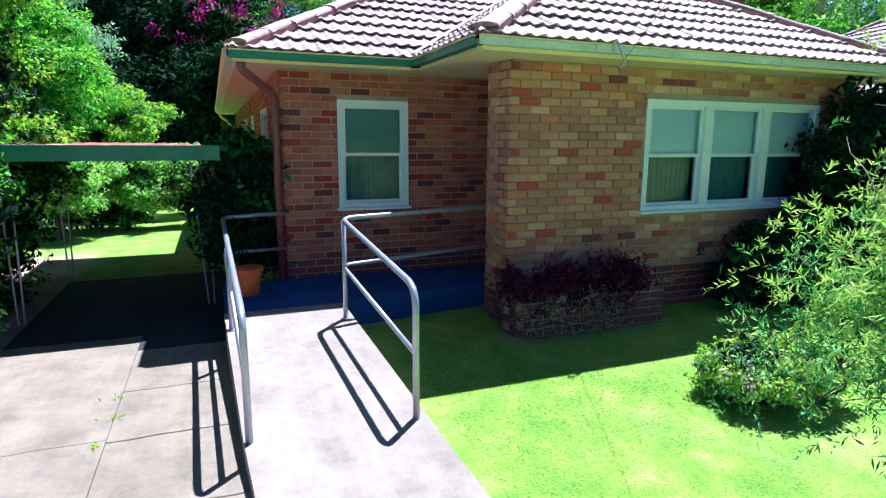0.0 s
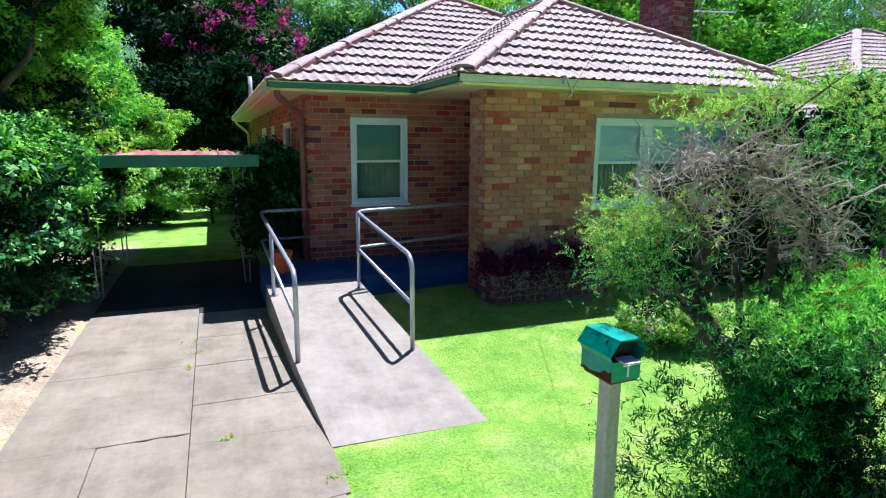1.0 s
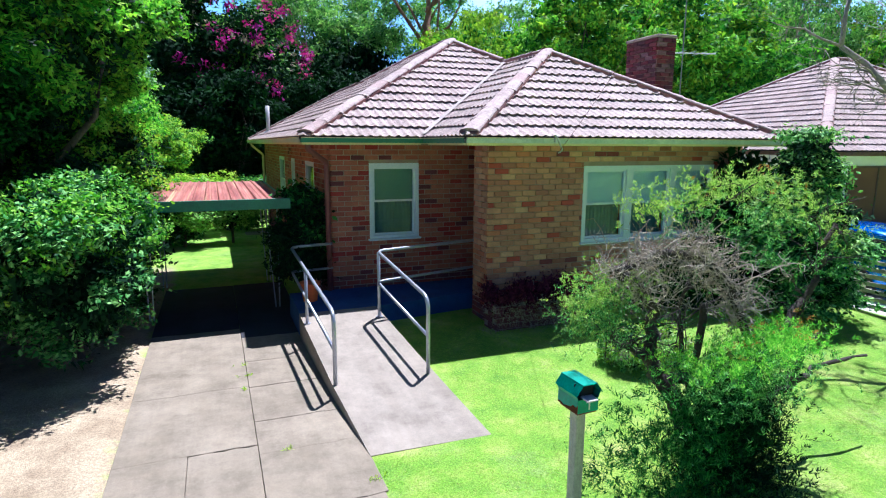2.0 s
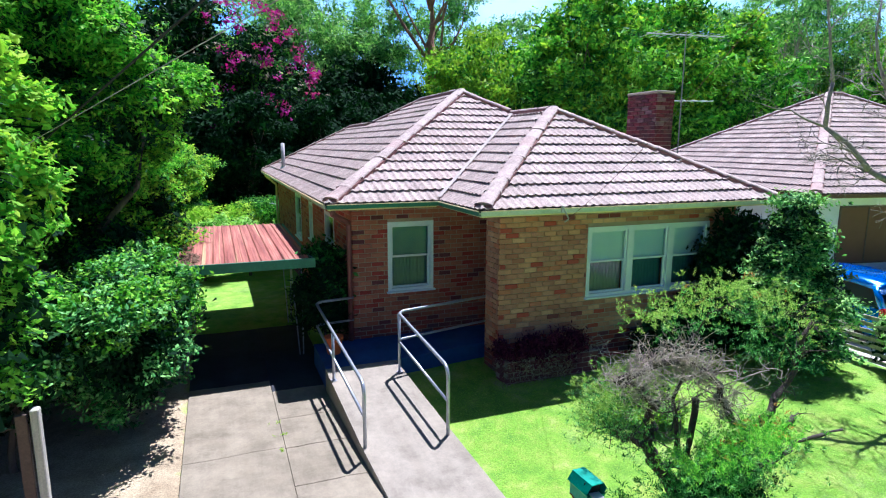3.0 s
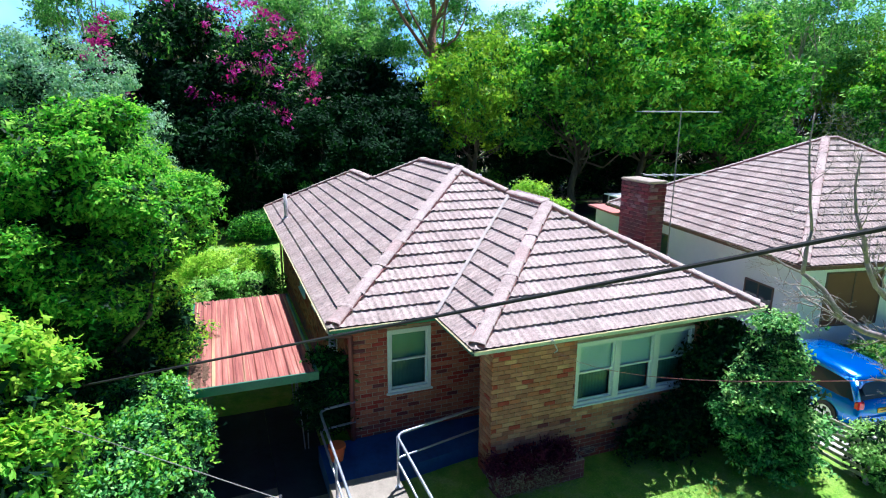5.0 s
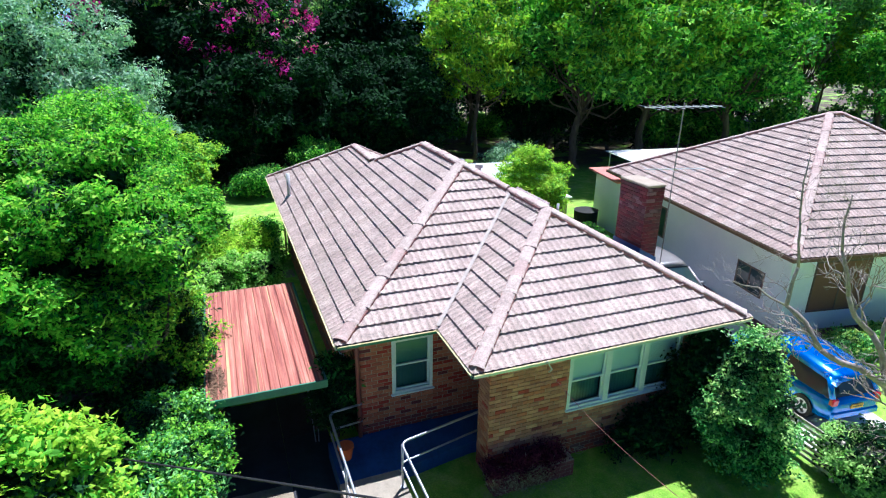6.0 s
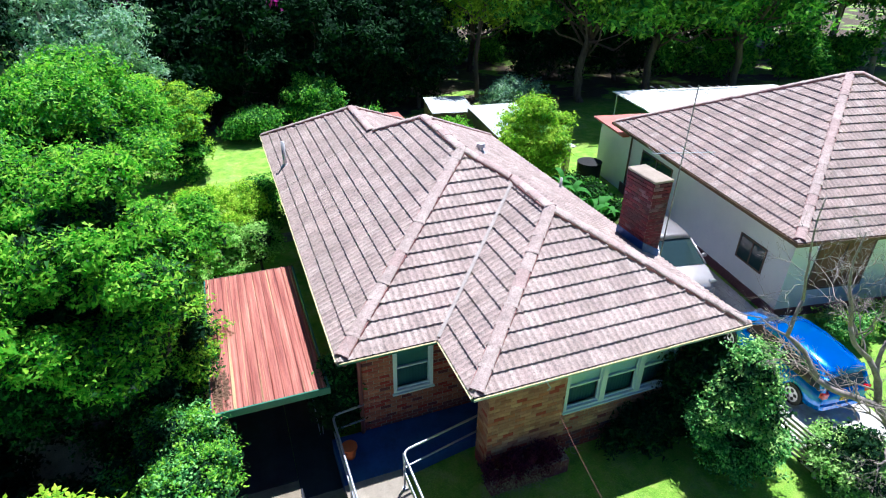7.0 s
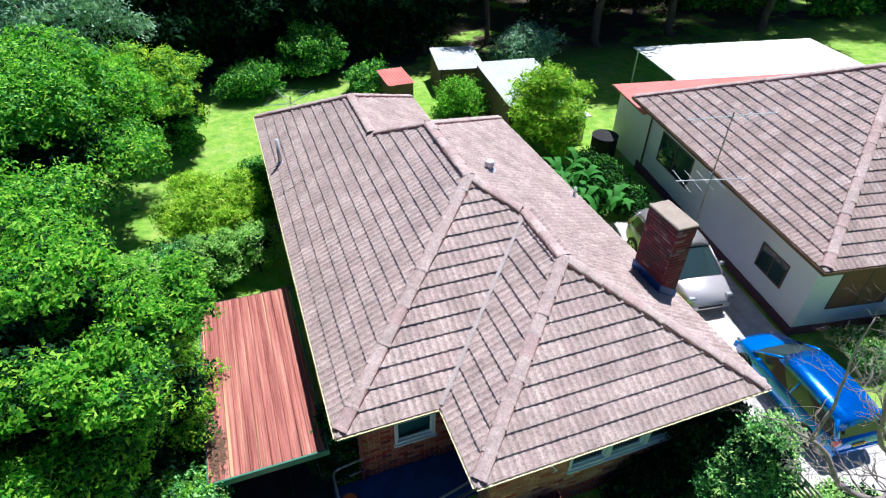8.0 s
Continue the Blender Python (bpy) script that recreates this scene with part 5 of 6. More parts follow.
for x, y, r, seed in ((11.9, 1.0, 0.55, 61), (13.3, 0.9, 0.6, 62), (15.0, 0.7, 0.55, 63)):
    tree("garden_shrub", "low olive green shrub below the white house windows", g3(x, y), 1.0, (r, 0.4, 0.4, 0.45), L_SHRUB, M_BARK, seed, 6000, 0.045, 0.03, (0.16, 0.3), 24, 5, -0.9, 0.2, [(L_SPRAY, 0.5, 0.045, 0.4)], "shrub", three=True)

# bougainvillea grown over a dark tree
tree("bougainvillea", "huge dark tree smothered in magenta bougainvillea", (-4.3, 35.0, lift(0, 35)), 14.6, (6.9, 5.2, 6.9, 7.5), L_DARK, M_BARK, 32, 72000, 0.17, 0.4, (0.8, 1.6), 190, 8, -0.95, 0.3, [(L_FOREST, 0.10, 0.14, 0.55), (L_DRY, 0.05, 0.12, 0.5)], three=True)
bg = bpy.data.objects["bougainvillea"]
rng = np.random.default_rng(5)
cen, rad = [], []
for _ in range(1100):
    a, h = rng.uniform(-2.9, 0.5), rng.uniform(0.4, 1.0)
    s = math.sqrt(max(0.03, 1 - ((h - 0.5) / 0.54) ** 2))
    q = (7.6 * s * math.cos(a), 5.9 * s * math.sin(a), 14.9 * h)
    flank = q[0] > 0.3 and 6.2 < q[2] < 12.6 - 0.2 * q[0]
    cap = q[0] < -5.0 and 9.3 < q[2] < 11.6
    if rng.random() < (0.12 if flank else 0.5 if cap else 0.07 if q[2] > 12 else 0.025):
        cen.append(q)
        rad.append(rng.uniform(0.1, 0.45))
v, f = leaf_cloud(rng, cen, np.array(rad), 20, 0.12, shell=0.4, three=True)
raw("blossom", v, f, L_PINK, bg)


# ---- the wood behind ----
def far_tree(name, label, seed, height, crown, leafmat, bark, leaves, size, n, clump, trunk, fork, lower=-0.5, extra=(), squash=0.75, shape=1.9, droop=0.0, limbs=12, branch=0.3):
    return tree(name, label, (0, -300, 0), height, crown, leafmat, bark, seed, leaves, size, trunk, clump, n, limbs, lower, fork, extra, three=True, squash=squash, shape=shape, droop=droop, branch=branch)


KINDS = [far_tree("gum_tree", "tall eucalypt with open feathery grey-green crown", 41, 20, (4.8, 4.8, 6.0, 14.0), L_GUM, M_PALEBARK, 13000, 0.17, 62, (0.5, 1.25), 0.26, 0.42, -0.6, (), 0.55, 2.6, 0.8, 22),
         far_tree("forest_tree", "broad bright green forest tree with billowing crown", 42, 15, (5.4, 5.0, 6.2, 8.9), L_FOREST, M_BARK, 17000, 0.19, 92, (0.7, 1.55), 0.3, 0.3, -0.75, [(L_LIME, 0.75, 0.17, 0.3), (L_GOLD, 0.35, 0.17, 0.5)], 0.6, 1.9, 0.0, 26),
         # Near-black crowns: the wood's shade is put into leaf colour.
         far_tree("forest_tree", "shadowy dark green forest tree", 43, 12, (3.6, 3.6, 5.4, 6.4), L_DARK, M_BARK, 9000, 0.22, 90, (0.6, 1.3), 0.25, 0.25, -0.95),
         far_tree("forest_tree", "yellow-green forest tree with thin crown", 44, 14, (4.2, 4.2, 5.2, 8.8), L_GOLD, M_BARK, 11000, 0.18, 64, (0.5, 1.2), 0.22, 0.4, -0.6, [(L_FOREST, 0.3, 0.17, 0.0)], 0.6, 2.2, 0.3, 18),
         far_tree("understorey_shrub", "tangled green understorey shrub", 45, 4, (2.6, 2.2, 1.6, 1.8), L_FOREST, M_BARK, 4000, 0.18, 44, (0.35, 0.85), 0.08, 0.2, -0.95),
         far_tree("red_gum_tree", "tall red-barked eucalypt with sparse high crown", 46, 25, (5.0, 4.5, 5.2, 18.6), L_GUM, M_REDBARK, 13000, 0.16, 60, (0.5, 1.1), 0.5, 0.57, -0.6, (), 0.5, 2.8, 0.8, 9, 0.34)]
for k in KINDS:
    tagged(k, group="trees of the wood behind the gardens")
random.seed(9)
PLACES = [(2, -5.6, 28.2, 0.6), (2, -2.2, 29.0, 0.64), (2, 2.0, 30.0, 0.66), (2, 5.6, 30.6, 0.68), (2, 9.0, 30.0, 0.62), (2, 23.5, 32.5, 0.8), (1, 20.3, 27.4, 1.0), (1, 26.6, 28.0, 1.06), (1, 33.0, 27, 0.98), (3, 13.6, 30.5, 0.82), (5, 13.4, 39.5, 0.95), (2, 7.7, 41, 1.05), (2, 3.9, 41.5, 0.95), (3, 17.4, 41, 1.0),
          (2, 10.5, 41.5, 0.95), (1, 23.0, 37.0, 1.0), (0, 18.5, 47.0, 0.95), (0, 6.4, 48.0, 1.0), (0, 0.5, 50, 1.1), (0, 26.5, 48, 1.0), (3, 30.0, 42, 1.0), (0, 36, 38, 1.0),
          (1, 40.0, 34, 0.98), (0, 45, 31, 1.0), (3, 49, 25, 1.0), (3, 56, 30, 1.0), (0, 42, 47, 1.1), (0, 53, 35, 1.0), (0, 54, 43, 1.1), (3, -14, 38, 0.85), (0, -18, 34, 0.72),
          (0, -13, 52, 1.05), (3, -23, 42, 1.0), (1, -29, 34, 0.8), (0, 62, 52, 1.2), (0, 49, 27, 0.9),
          (2, -4, 44, 1.1), (2, 1.0, 45, 1.0), (1, -17, 20, 0.55), (1, -19, 12, 0.6), (1, -17, 4, 0.6), (2, -12.5, 29.5, 0.62), (2, -8, 31.5, 0.55), (2, -3.0, 30.0, 0.4), (2, 1.5, 32.5, 0.7), (2, 5.3, 32.0, 0.75), (2, 9.0, 33.0, 0.8), (0, 3.5, 46, 1.0), (0, 9.5, 45.5, 0.95),
          (2, 22, 50, 1.1), (2, 29, 52, 1.1), (2, 36, 49, 1.2), (2, 14, 47, 1.0), (1, 72, 40, 1.1), (2, 47, 54, 1.2), (2, 8, 54, 1.1), (2, 27, 33, 0.8), (2, 19.5, 33.5, 0.8),
          (1, 46, 22, 0.8), (2, 40, 40, 1.0), (1, 52, 36, 0.95), (2, 46, 40, 1.0), (3, 58, 38, 1.0), (1, 64, 34, 1.0), (2, 56, 46, 1.2), (1, 70, 30, 1.0), (4, 37, 31, 1.0), (4, 42, 29, 1.1), (4, 48, 29, 1.0), (4, 33, 33, 1.0), (4, 54, 26, 1.0), (2, 35, 44, 1.2)]
for k, x, y, s in PLACES:
    copy_thing(KINDS[k], Matrix.Translation((x, y, lift(x, y))) @ pose(0, 0, 0, 0, 0, random.uniform(0, 360)) @ Matrix.Diagonal((s, s, s * random.uniform(0.92, 1.06), 1)))
for i in range(26):
    x = -16 + i * 2.6 + random.uniform(-1.2, 1.2)
    y = 43 + random.uniform(0, 9)
    s = random.uniform(0.6, 1.1)
    copy_thing(KINDS[4], Matrix.Translation((x, y, lift(x, y))) @ pose(0, 0, 0, 0, 0, random.uniform(0, 360)) @ Matrix.Diagonal((s, s, s, 1)))
for k in KINDS:
    for o in (*k.children_recursive, k):
        bpy.data.objects.remove(o)


# ---- house next door ----
NB = pose(10.2, 2.06, 0, 0, 0, -9.35)
nb = thing("neighbour_house", "white rendered cottage with pink-grey hipped tile roof", "house")
nb.matrix_basis = NB
NE, NPITCH, NW, ND = 2.66, 0.56, 11.4, 10.9
NH = ND / 2
for b in ((0.5, NW - 0.5, 0.5, 0.72, -0.3, 2.6), (0.5, 0.72, 0.72, ND - 0.5, -0.4, 2.6), (NW - 0.72, NW - 0.5, 0.72, ND - 0.5, -0.4, 2.6), (0.72, NW - 0.72, ND - 0.72, ND - 0.5, -0.5, 2.6)):
    part("wall", boxes(b), M_RENDERWALL, nb)
part("plinth", boxes((0.46, NW - 0.46, 0.46, 0.499, -0.5, 0.1), (0.46, 0.499, 0.5, ND - 0.5, -0.6, 0.1)), M_PLINTH, nb, "dark brick base course")
nroof = part("roof", bmesh.new(), M_DECK, nb, "weathered pink-grey tile roof")
nslope = math.sqrt(1 + NPITCH ** 2)
nk = 1 / nslope
cc = lambda p, x, y: ((p[0], p[1], 0), Vector((x, y, 0)).normalized())
roof_plane((0, 0, NE), (1, 0, 0), (0, nk, NPITCH * nk), NW, NH * nslope, [cc((0, 0), -1, 1), cc((NW, 0), 1, 1), cc((0, NH), 0, 1)], nroof, M_NTILES)
roof_plane((0, ND, NE), (0, -1, 0), (nk, 0, NPITCH * nk), ND, NH * nslope, [cc((0, 0), 1, -1), cc((0, ND), 1, 1)], nroof, M_NTILES)
roof_plane((NW, 0, NE), (0, 1, 0), (-nk, 0, NPITCH * nk), ND, NH * nslope, [cc((NW, 0), -1, -1), cc((NW, ND), -1, 1)], nroof, M_NTILES)
roof_plane((NW, ND, NE), (-1, 0, 0), (0, -nk, NPITCH * nk), NW, NH * nslope, [cc((0, ND), -1, -1), cc((NW, ND), 1, -1), cc((0, NH), 0, -1)], nroof, M_NTILES)
tops = Vector((NH, NH, NE + NPITCH * NH)), Vector((NW - NH, NH, NE + NPITCH * NH))
bm = bmesh.new()
mk = lambda *ps: bm.faces.new([bm.verts.new(Vector(p) + Vector((0, 0, -0.02))) for p in ps])
mk((0, 0, NE), (NW, 0, NE), tops[1], tops[0])
mk((0, 0, NE), tops[0], (0, ND, NE))
mk((NW, 0, NE), (NW, ND, NE), tops[1])
mk((0, ND, NE), tops[0], tops[1], (NW, ND, NE))
part("roof_boarding", bm, M_DECK, nroof)
up = Vector((0, 0, 0.03))
for i, (p, q) in enumerate([((0, 0, NE), tops[0]), ((NW, 0, NE), tops[1]), ((0, ND, NE), tops[0]), ((NW, ND, NE), tops[1]), tops]):
    caps((Vector(p) + up, Vector(q) + up), nroof, M_CAP, 50 + i)
part("soffit", boxes((0.06, NW - 0.06, 0.06, ND - 0.06, NE - 0.1, NE - 0.085)), M_CREAM, nb)
part("gutter", boxes((-0.06, NW + 0.06, -0.06, 0.04, NE - 0.1, NE), (-0.06, 0.04, 0.041, ND + 0.06, NE - 0.1, NE)), M_LITTER, nb, "brown-stained gutter")


def plain_window(rect, place, parent, mat=M_DARKWOOD, drape=None):
    u0, u1, z0, z1 = rect
    fr = part("window", boxes((u0, u0 + 0.05, -0.03, 0.02, z0, z1), (u1 - 0.05, u1, -0.03, 0.02, z0, z1), (u0 + 0.05, u1 - 0.05, -0.03, 0.02, z0, z0 + 0.05), (u0 + 0.05, u1 - 0.05, -0.03, 0.02, z1 - 0.05, z1),
                              ((u0 + u1) / 2 - 0.02, (u0 + u1) / 2 + 0.02, -0.03, 0.02, z0 + 0.05, z1 - 0.05), m=place), mat, parent)
    part("pane", boxes((u0 + 0.05, u1 - 0.05, -0.012, -0.004, z0 + 0.05, z1 - 0.05), m=place), drape or M_CARGLASS, fr)
    return fr


SIDEN = pose(0.5, 0, 0, 0, 0, -90)
plain_window((-2.6, -1.4, 0.78, 1.62), SIDEN, nb)
plain_window((-9.05, -6.8, 0.85, 2.05), SIDEN, nb)
plain_window((1.3, 3.2, 0.7, 2.3), pose(0, 0.5, 0), nb, M_DARKWOOD, M_BLIND2)
plain_window((5.0, 7.0, 0.7, 2.3), pose(0, 0.5, 0), nb)
part("downpipe", tube(bmesh.new(), [(0.44, 9.95, 2.6), (0.44, 9.95, -0.4)], 0.04, 8), M_DARKWOOD, nb)
# flat-roofed additions at the back
part("wall", boxes((0.55, 11.0, ND - 0.499, 13.0, -0.8, 2.1)), M_RENDERWALL, nb)
part("flat_roof", boxes((0.2, 11.2, ND - 0.6, 13.2, 2.16, 2.24)), M_REDROOF, nb, "faded red sheet flat roof")
aw = thing("patio_roof", "large white sheet patio roof on thin posts", "patio roof")
aw.matrix_basis = NB
part("roof_sheet", boxes((3.6, 13.8, 13.25, 18.2, 1.95, 2.0)), M_WHITEROOF, aw)
for u, v in ((3.8, 18.0), (8.6, 18.0), (13.6, 18.0), (13.6, 13.4), (3.8, 13.6)):
    part("post", tube(bmesh.new(), [(u, v, -1.0), (u, v, 1.95)], 0.04, 8), M_STEEL, aw)


def antenna(base, booms):
    """booms: (height, length, turn, bars)."""
    a = thing("tv_antenna", "metal television antenna on a tall thin mast", "antenna", base)
    top = max(b[0] for b in booms)
    part("mast", tube(bmesh.new(), [(0, 0, -0.2), (0, 0, top + 0.1)], 0.016, 8), M_WIRE, a)
    for h, length, turn, bars in booms:
        m = pose(0, 0, h, 0, 0, turn)
        boom = part("boom", tube(bmesh.new(), [m @ Vector((-length / 2, 0, 0)), m @ Vector((length / 2, 0, 0))], 0.015, 6), M_PLASTIC, a)
        for i in range(bars):
            x = -length / 2 + length * (i + 0.5) / bars
            w = 0.5 - 0.25 * i / bars
            part("element", tube(bmesh.new(), [m @ Vector((x, -w, 0)), m @ Vector((x, w, 0))], 0.0065, 5), M_PLASTIC, boom)


antenna((7.15, 3.7, -0.2), [(6.8, 2.2, -8, 9), (5.2, 1.7, -15, 6)])

# ---- sheds in the back garden ----
def shed(label, corner, turn, w, d, h, wallmat, roofmat, z):
    s = thing("garden_shed", label, "shed", (*corner, z), "sheds in the back garden")
    s.rotation_euler = (0, 0, radians(turn))
    part("wall", boxes((0.08, w - 0.08, 0.08, d - 0.08, -0.3, h)), wallmat, s)
    bm = bmesh.new()
    n = int(w / 0.15)
    prev = None
    for i in range(n * 2 + 1):
        x = w * i / (2 * n)
        zz = h + 0.03 + (0.025 if i % 2 else 0)
        col = [bm.verts.new((x, 0, zz)), bm.verts.new((x, d, zz + 0.06))]
        if prev:
            bm.faces.new((prev[0], col[0], col[1], prev[1]))
        prev = col
    part("roof_sheet", bm, roofmat, s)
    part("door", boxes((w * 0.3, w * 0.6, 0.05, 0.075, 0, h - 0.15)), M_DARKWOOD, s)


shed("white sheet-roofed garden shed", (8.35, 16.4), -6, 3.2, 5.3, 1.85, M_DARKWOOD, M_GREYROOF, lift(9, 18) - 0.1)
shed("grey sheet-roofed garden shed", (7.25, 22.5), -10, 2.5, 3.2, 1.6, M_DARKWOOD, M_GREYROOF, lift(8, 24) - 0.05)
shed("small red-roofed garden shed", (4.3, 21.6), 2, 1.4, 2.1, 1.2, M_DARKWOOD, M_REDROOF, lift(5, 23))


# ---- driveway and cars next door ----
nd = thing("neighbour_driveway", "pale concrete driveway strip next door", "driveway", kind="structure")
bm = bmesh.new()
prism(bm, [(-2.3, -12), (0.3, -12), (0.3, 6.6), (-2.3, 6.6)], -0.4, -0.165)
ob = part("slab", bm, M_PALECONC, nd)
ob.matrix_basis = NB


def car(label, at, turn, paintmat, plate=True, size=1.0):
    """A small hatchback, nose along +y. Its body is lofted through rings along its length."""
    t = thing("car", label, "car", at, "cars parked next door")
    t.rotation_euler, t.scale = (0, 0, radians(turn)), (size, size, size)
    # y, half width, low edge, shoulder height, shoulder rise
    body = [(-2.0, 0.62, 0.42, 0.62), (-1.96, 0.76, 0.28, 0.86), (-1.7, 0.83, 0.22, 0.95), (-0.6, 0.85, 0.2, 0.92), (0.6, 0.85, 0.2, 0.9), (1.3, 0.83, 0.22, 0.86), (1.75, 0.76, 0.26, 0.74), (1.98, 0.55, 0.36, 0.58)]
    bm = bmesh.new()
    rings = []
    for y, w, lo, hi in body:
        prof = [(0, lo), (w * 0.85, lo), (w, lo + 0.1), (w, (lo + hi) / 2), (w * 0.97, hi - 0.06), (w * 0.86, hi), (0, hi + 0.025)]
        pts = prof + [(-x, z) for x, z in prof[-2:0:-1]]
        rings.append([bm.verts.new((x, y, z)) for x, z in pts])
    n = len(rings[0])
    for A, B in zip(rings, rings[1:]):
        for i in range(n):
            bm.faces.new((A[i], A[(i + 1) % n], B[(i + 1) % n], B[i]))
    bm.faces.new(rings[0])
    bm.faces.new(rings[-1][::-1])
    bmesh.ops.recalc_face_normals(bm, faces=bm.faces[:])
    part("body", bm, paintmat, t, smooth=True)
    # glasshouse and roof
    cab = [(-1.9, 0.7, 0.93), (-1.62, 0.64, 1.40), (-0.3, 0.65, 1.50), (0.42, 0.62, 1.44), (1.2, 0.72, 0.9)]
    bm = bmesh.new()
    rings = []
    for y, w, top in cab:
        base = 0.88
        rings.append([bm.verts.new(p) for p in ((-0.8 if top > 1 else -0.74, y, base), (-w, y, top - 0.03), (-w * 0.6, y, top), (w * 0.6, y, top), (w, y, top - 0.03), (0.8 if top > 1 else 0.74, y, base))])
    for A, B in zip(rings, rings[1:]):
        for i in range(5):
            bm.faces.new((A[i], B[i], B[i + 1], A[i + 1]))
    bmesh.ops.recalc_face_normals(bm, faces=bm.faces[:])
    part("glasshouse", bm, M_CARGLASS, t, "dark tinted glass")
    bm = bmesh.new()
    pts = [(-1.86, 0.66, 1.36), (-1.66, 0.71, 1.44), (-1.1, 0.745, 1.5), (-0.4, 0.75, 1.53), (0.15, 0.735, 1.505), (0.45, 0.69, 1.455)]
    rows = [[bm.verts.new((x * w, y, z + 0.012 - (0.16 if abs(x) == 1 else 0.03 if abs(x) == 0.82 else 0))) for x in (-1, -0.82, -0.4, 0.4, 0.82, 1)] for y, w, z in pts]
    for A, B in zip(rows, rows[1:]):
        for i in range(5):
            bm.faces.new((A[i], A[i + 1], B[i + 1], B[i]))
    bmesh.ops.solidify(bm, geom=bm.faces[:], thickness=0.03)
    part("roof_panel", bm, paintmat, t, smooth=True)
    for s in (-1, 1):
        for a, b in (((-1.6, 0.62, 1.36), (-1.9, 0.72, 0.9)), ((0.42, 0.61, 1.4), (1.2, 0.76, 0.88)), ((-0.4, 0.66, 1.44), (-0.35, 0.8, 0.9))):
            part("pillar", tube(bmesh.new(), [(s * a[1], a[0], a[2]), (s * b[1], b[0], b[2])], 0.075 if a[0] < -1 else 0.035, 8), paintmat, t, smooth=True)
        part("mirror", boxes((s * 0.95 - 0.09, s * 0.95 + 0.09, 0.75, 0.85, 0.9, 1.03), bevel=0.03), paintmat, t)
        part("tail_lamp", boxes((s * 0.68 - 0.1, s * 0.68 + 0.1, -1.99, -1.85, 0.72, 0.93), bevel=0.03), M_LAMP, t, "red tail lamp")
        part("headlamp", boxes((s * 0.6 - 0.13, s * 0.6 + 0.13, 1.75, 1.93, 0.6, 0.72), bevel=0.04), M_ALLOY, t)
        for y in (-1.25, 1.25):
            bm = bmesh.new()
            bmesh.ops.create_cone(bm, cap_ends=True, segments=24, radius1=0.31, radius2=0.31, depth=0.2, matrix=pose(s * 0.78, y, 0.31, 0, 90, 0))
            wheel = part("wheel", bm, M_BLACK, t)
            bm = bmesh.new()
            bmesh.ops.create_cone(bm, cap_ends=True, segments=20, radius1=0.21, radius2=0.19, depth=0.03, matrix=pose(s * 0.885, y, 0.31, 0, 90, 0))
            part("rim", bm, M_ALLOY, wheel)
            # Black blocks on the rim imitate the shade between spokes.
            for q in range(5):
                part("spoke_gap", boxes((-0.016, 0.016, -0.05, 0.05, 0.07, 0.17), m=pose(s * 0.895, y, 0.31, q * 72, 0, 0), bevel=0.01), M_BLACK, wheel)
    part("bumper", boxes((-0.74, 0.74, -2.04, -1.93, 0.36, 0.56), bevel=0.04), paintmat, t)
    part("rear_window", boxes((-0.52, 0.52, -0.012, 0.012, -0.17, 0.17), m=pose(0, -1.80, 1.17, -30, 0, 0), bevel=0.01), M_CARGLASS, t)
    if plate:
        pl = part("number_plate", boxes((-0.19, 0.19, -2.025, -2.0, 0.62, 0.73)), M_PLATE, t, "yellow number plate")
        part("plate_bar", boxes((-0.14, 0.14, -2.03, -2.026, 0.66, 0.69)), M_INK, pl)
    part("front_bumper", boxes((-0.68, 0.68, 1.86, 2.0, 0.28, 0.5), bevel=0.04), paintmat, t)
    part("grille", boxes((-0.4, 0.4, 1.9, 2.005, 0.36, 0.46), bevel=0.01), M_BLACK, t)
    return t


car("shiny blue hatchback car parked beside the white house", (9.13, 0.65, -0.165), -6, M_BLUE, size=0.9)
car("silver hatchback car parked nose-out beside the wall", (9.3, 5.8, -0.165), 172, M_SILVER)

# low fence of weathered slats
fence = thing("slat_fence", "low weathered horizontal slat fence beside the driveway", "fence", (6.75, -2.3, lift(6.75, -2)))
for y in (0.0, 1.3, 2.6):
    part("post", boxes((-0.04, 0.04, y - 0.04, y + 0.04, -0.1, 0.95), bevel=0.006), M_TIMBER, fence)
for i in range(7):
    part("slat", boxes((-0.065, -0.042, -0.1, 2.75, 0.1 + i * 0.125, 0.17 + i * 0.125), bevel=0.004, m=pose(0, 0, 0, random.uniform(-0.5, 0.5), 0, 0)), M_TIMBER, fence)


# ---- gnarled shrub with dead wood ----
def needle_cloud(rng, tips, per, length, spread, wide=0.16):
    T = np.asarray(tips)
    idx = np.repeat(np.arange(len(T)), per)
    n = len(idx)
    p = T[idx] + rng.normal(size=(n, 3)) * spread
    d = rng.normal(size=(n, 3)) + np.array([0, 0, 0.5])
    d /= np.linalg.norm(d, axis=1)[:, None]
    s = rng.normal(size=(n, 3))
    s -= d * (s * d).sum(1)[:, None]
    s /= np.linalg.norm(s, axis=1)[:, None]
    L = length * (0.6 + 0.8 * rng.random(n))[:, None]
    v = np.stack([p, p + d * L * 0.5 + s * L * wide / 2, p + d * L, p + d * L * 0.5 - s * L * wide / 2], 1).reshape(-1, 3)
    return v, np.arange(4 * n).reshape(-1, 4)


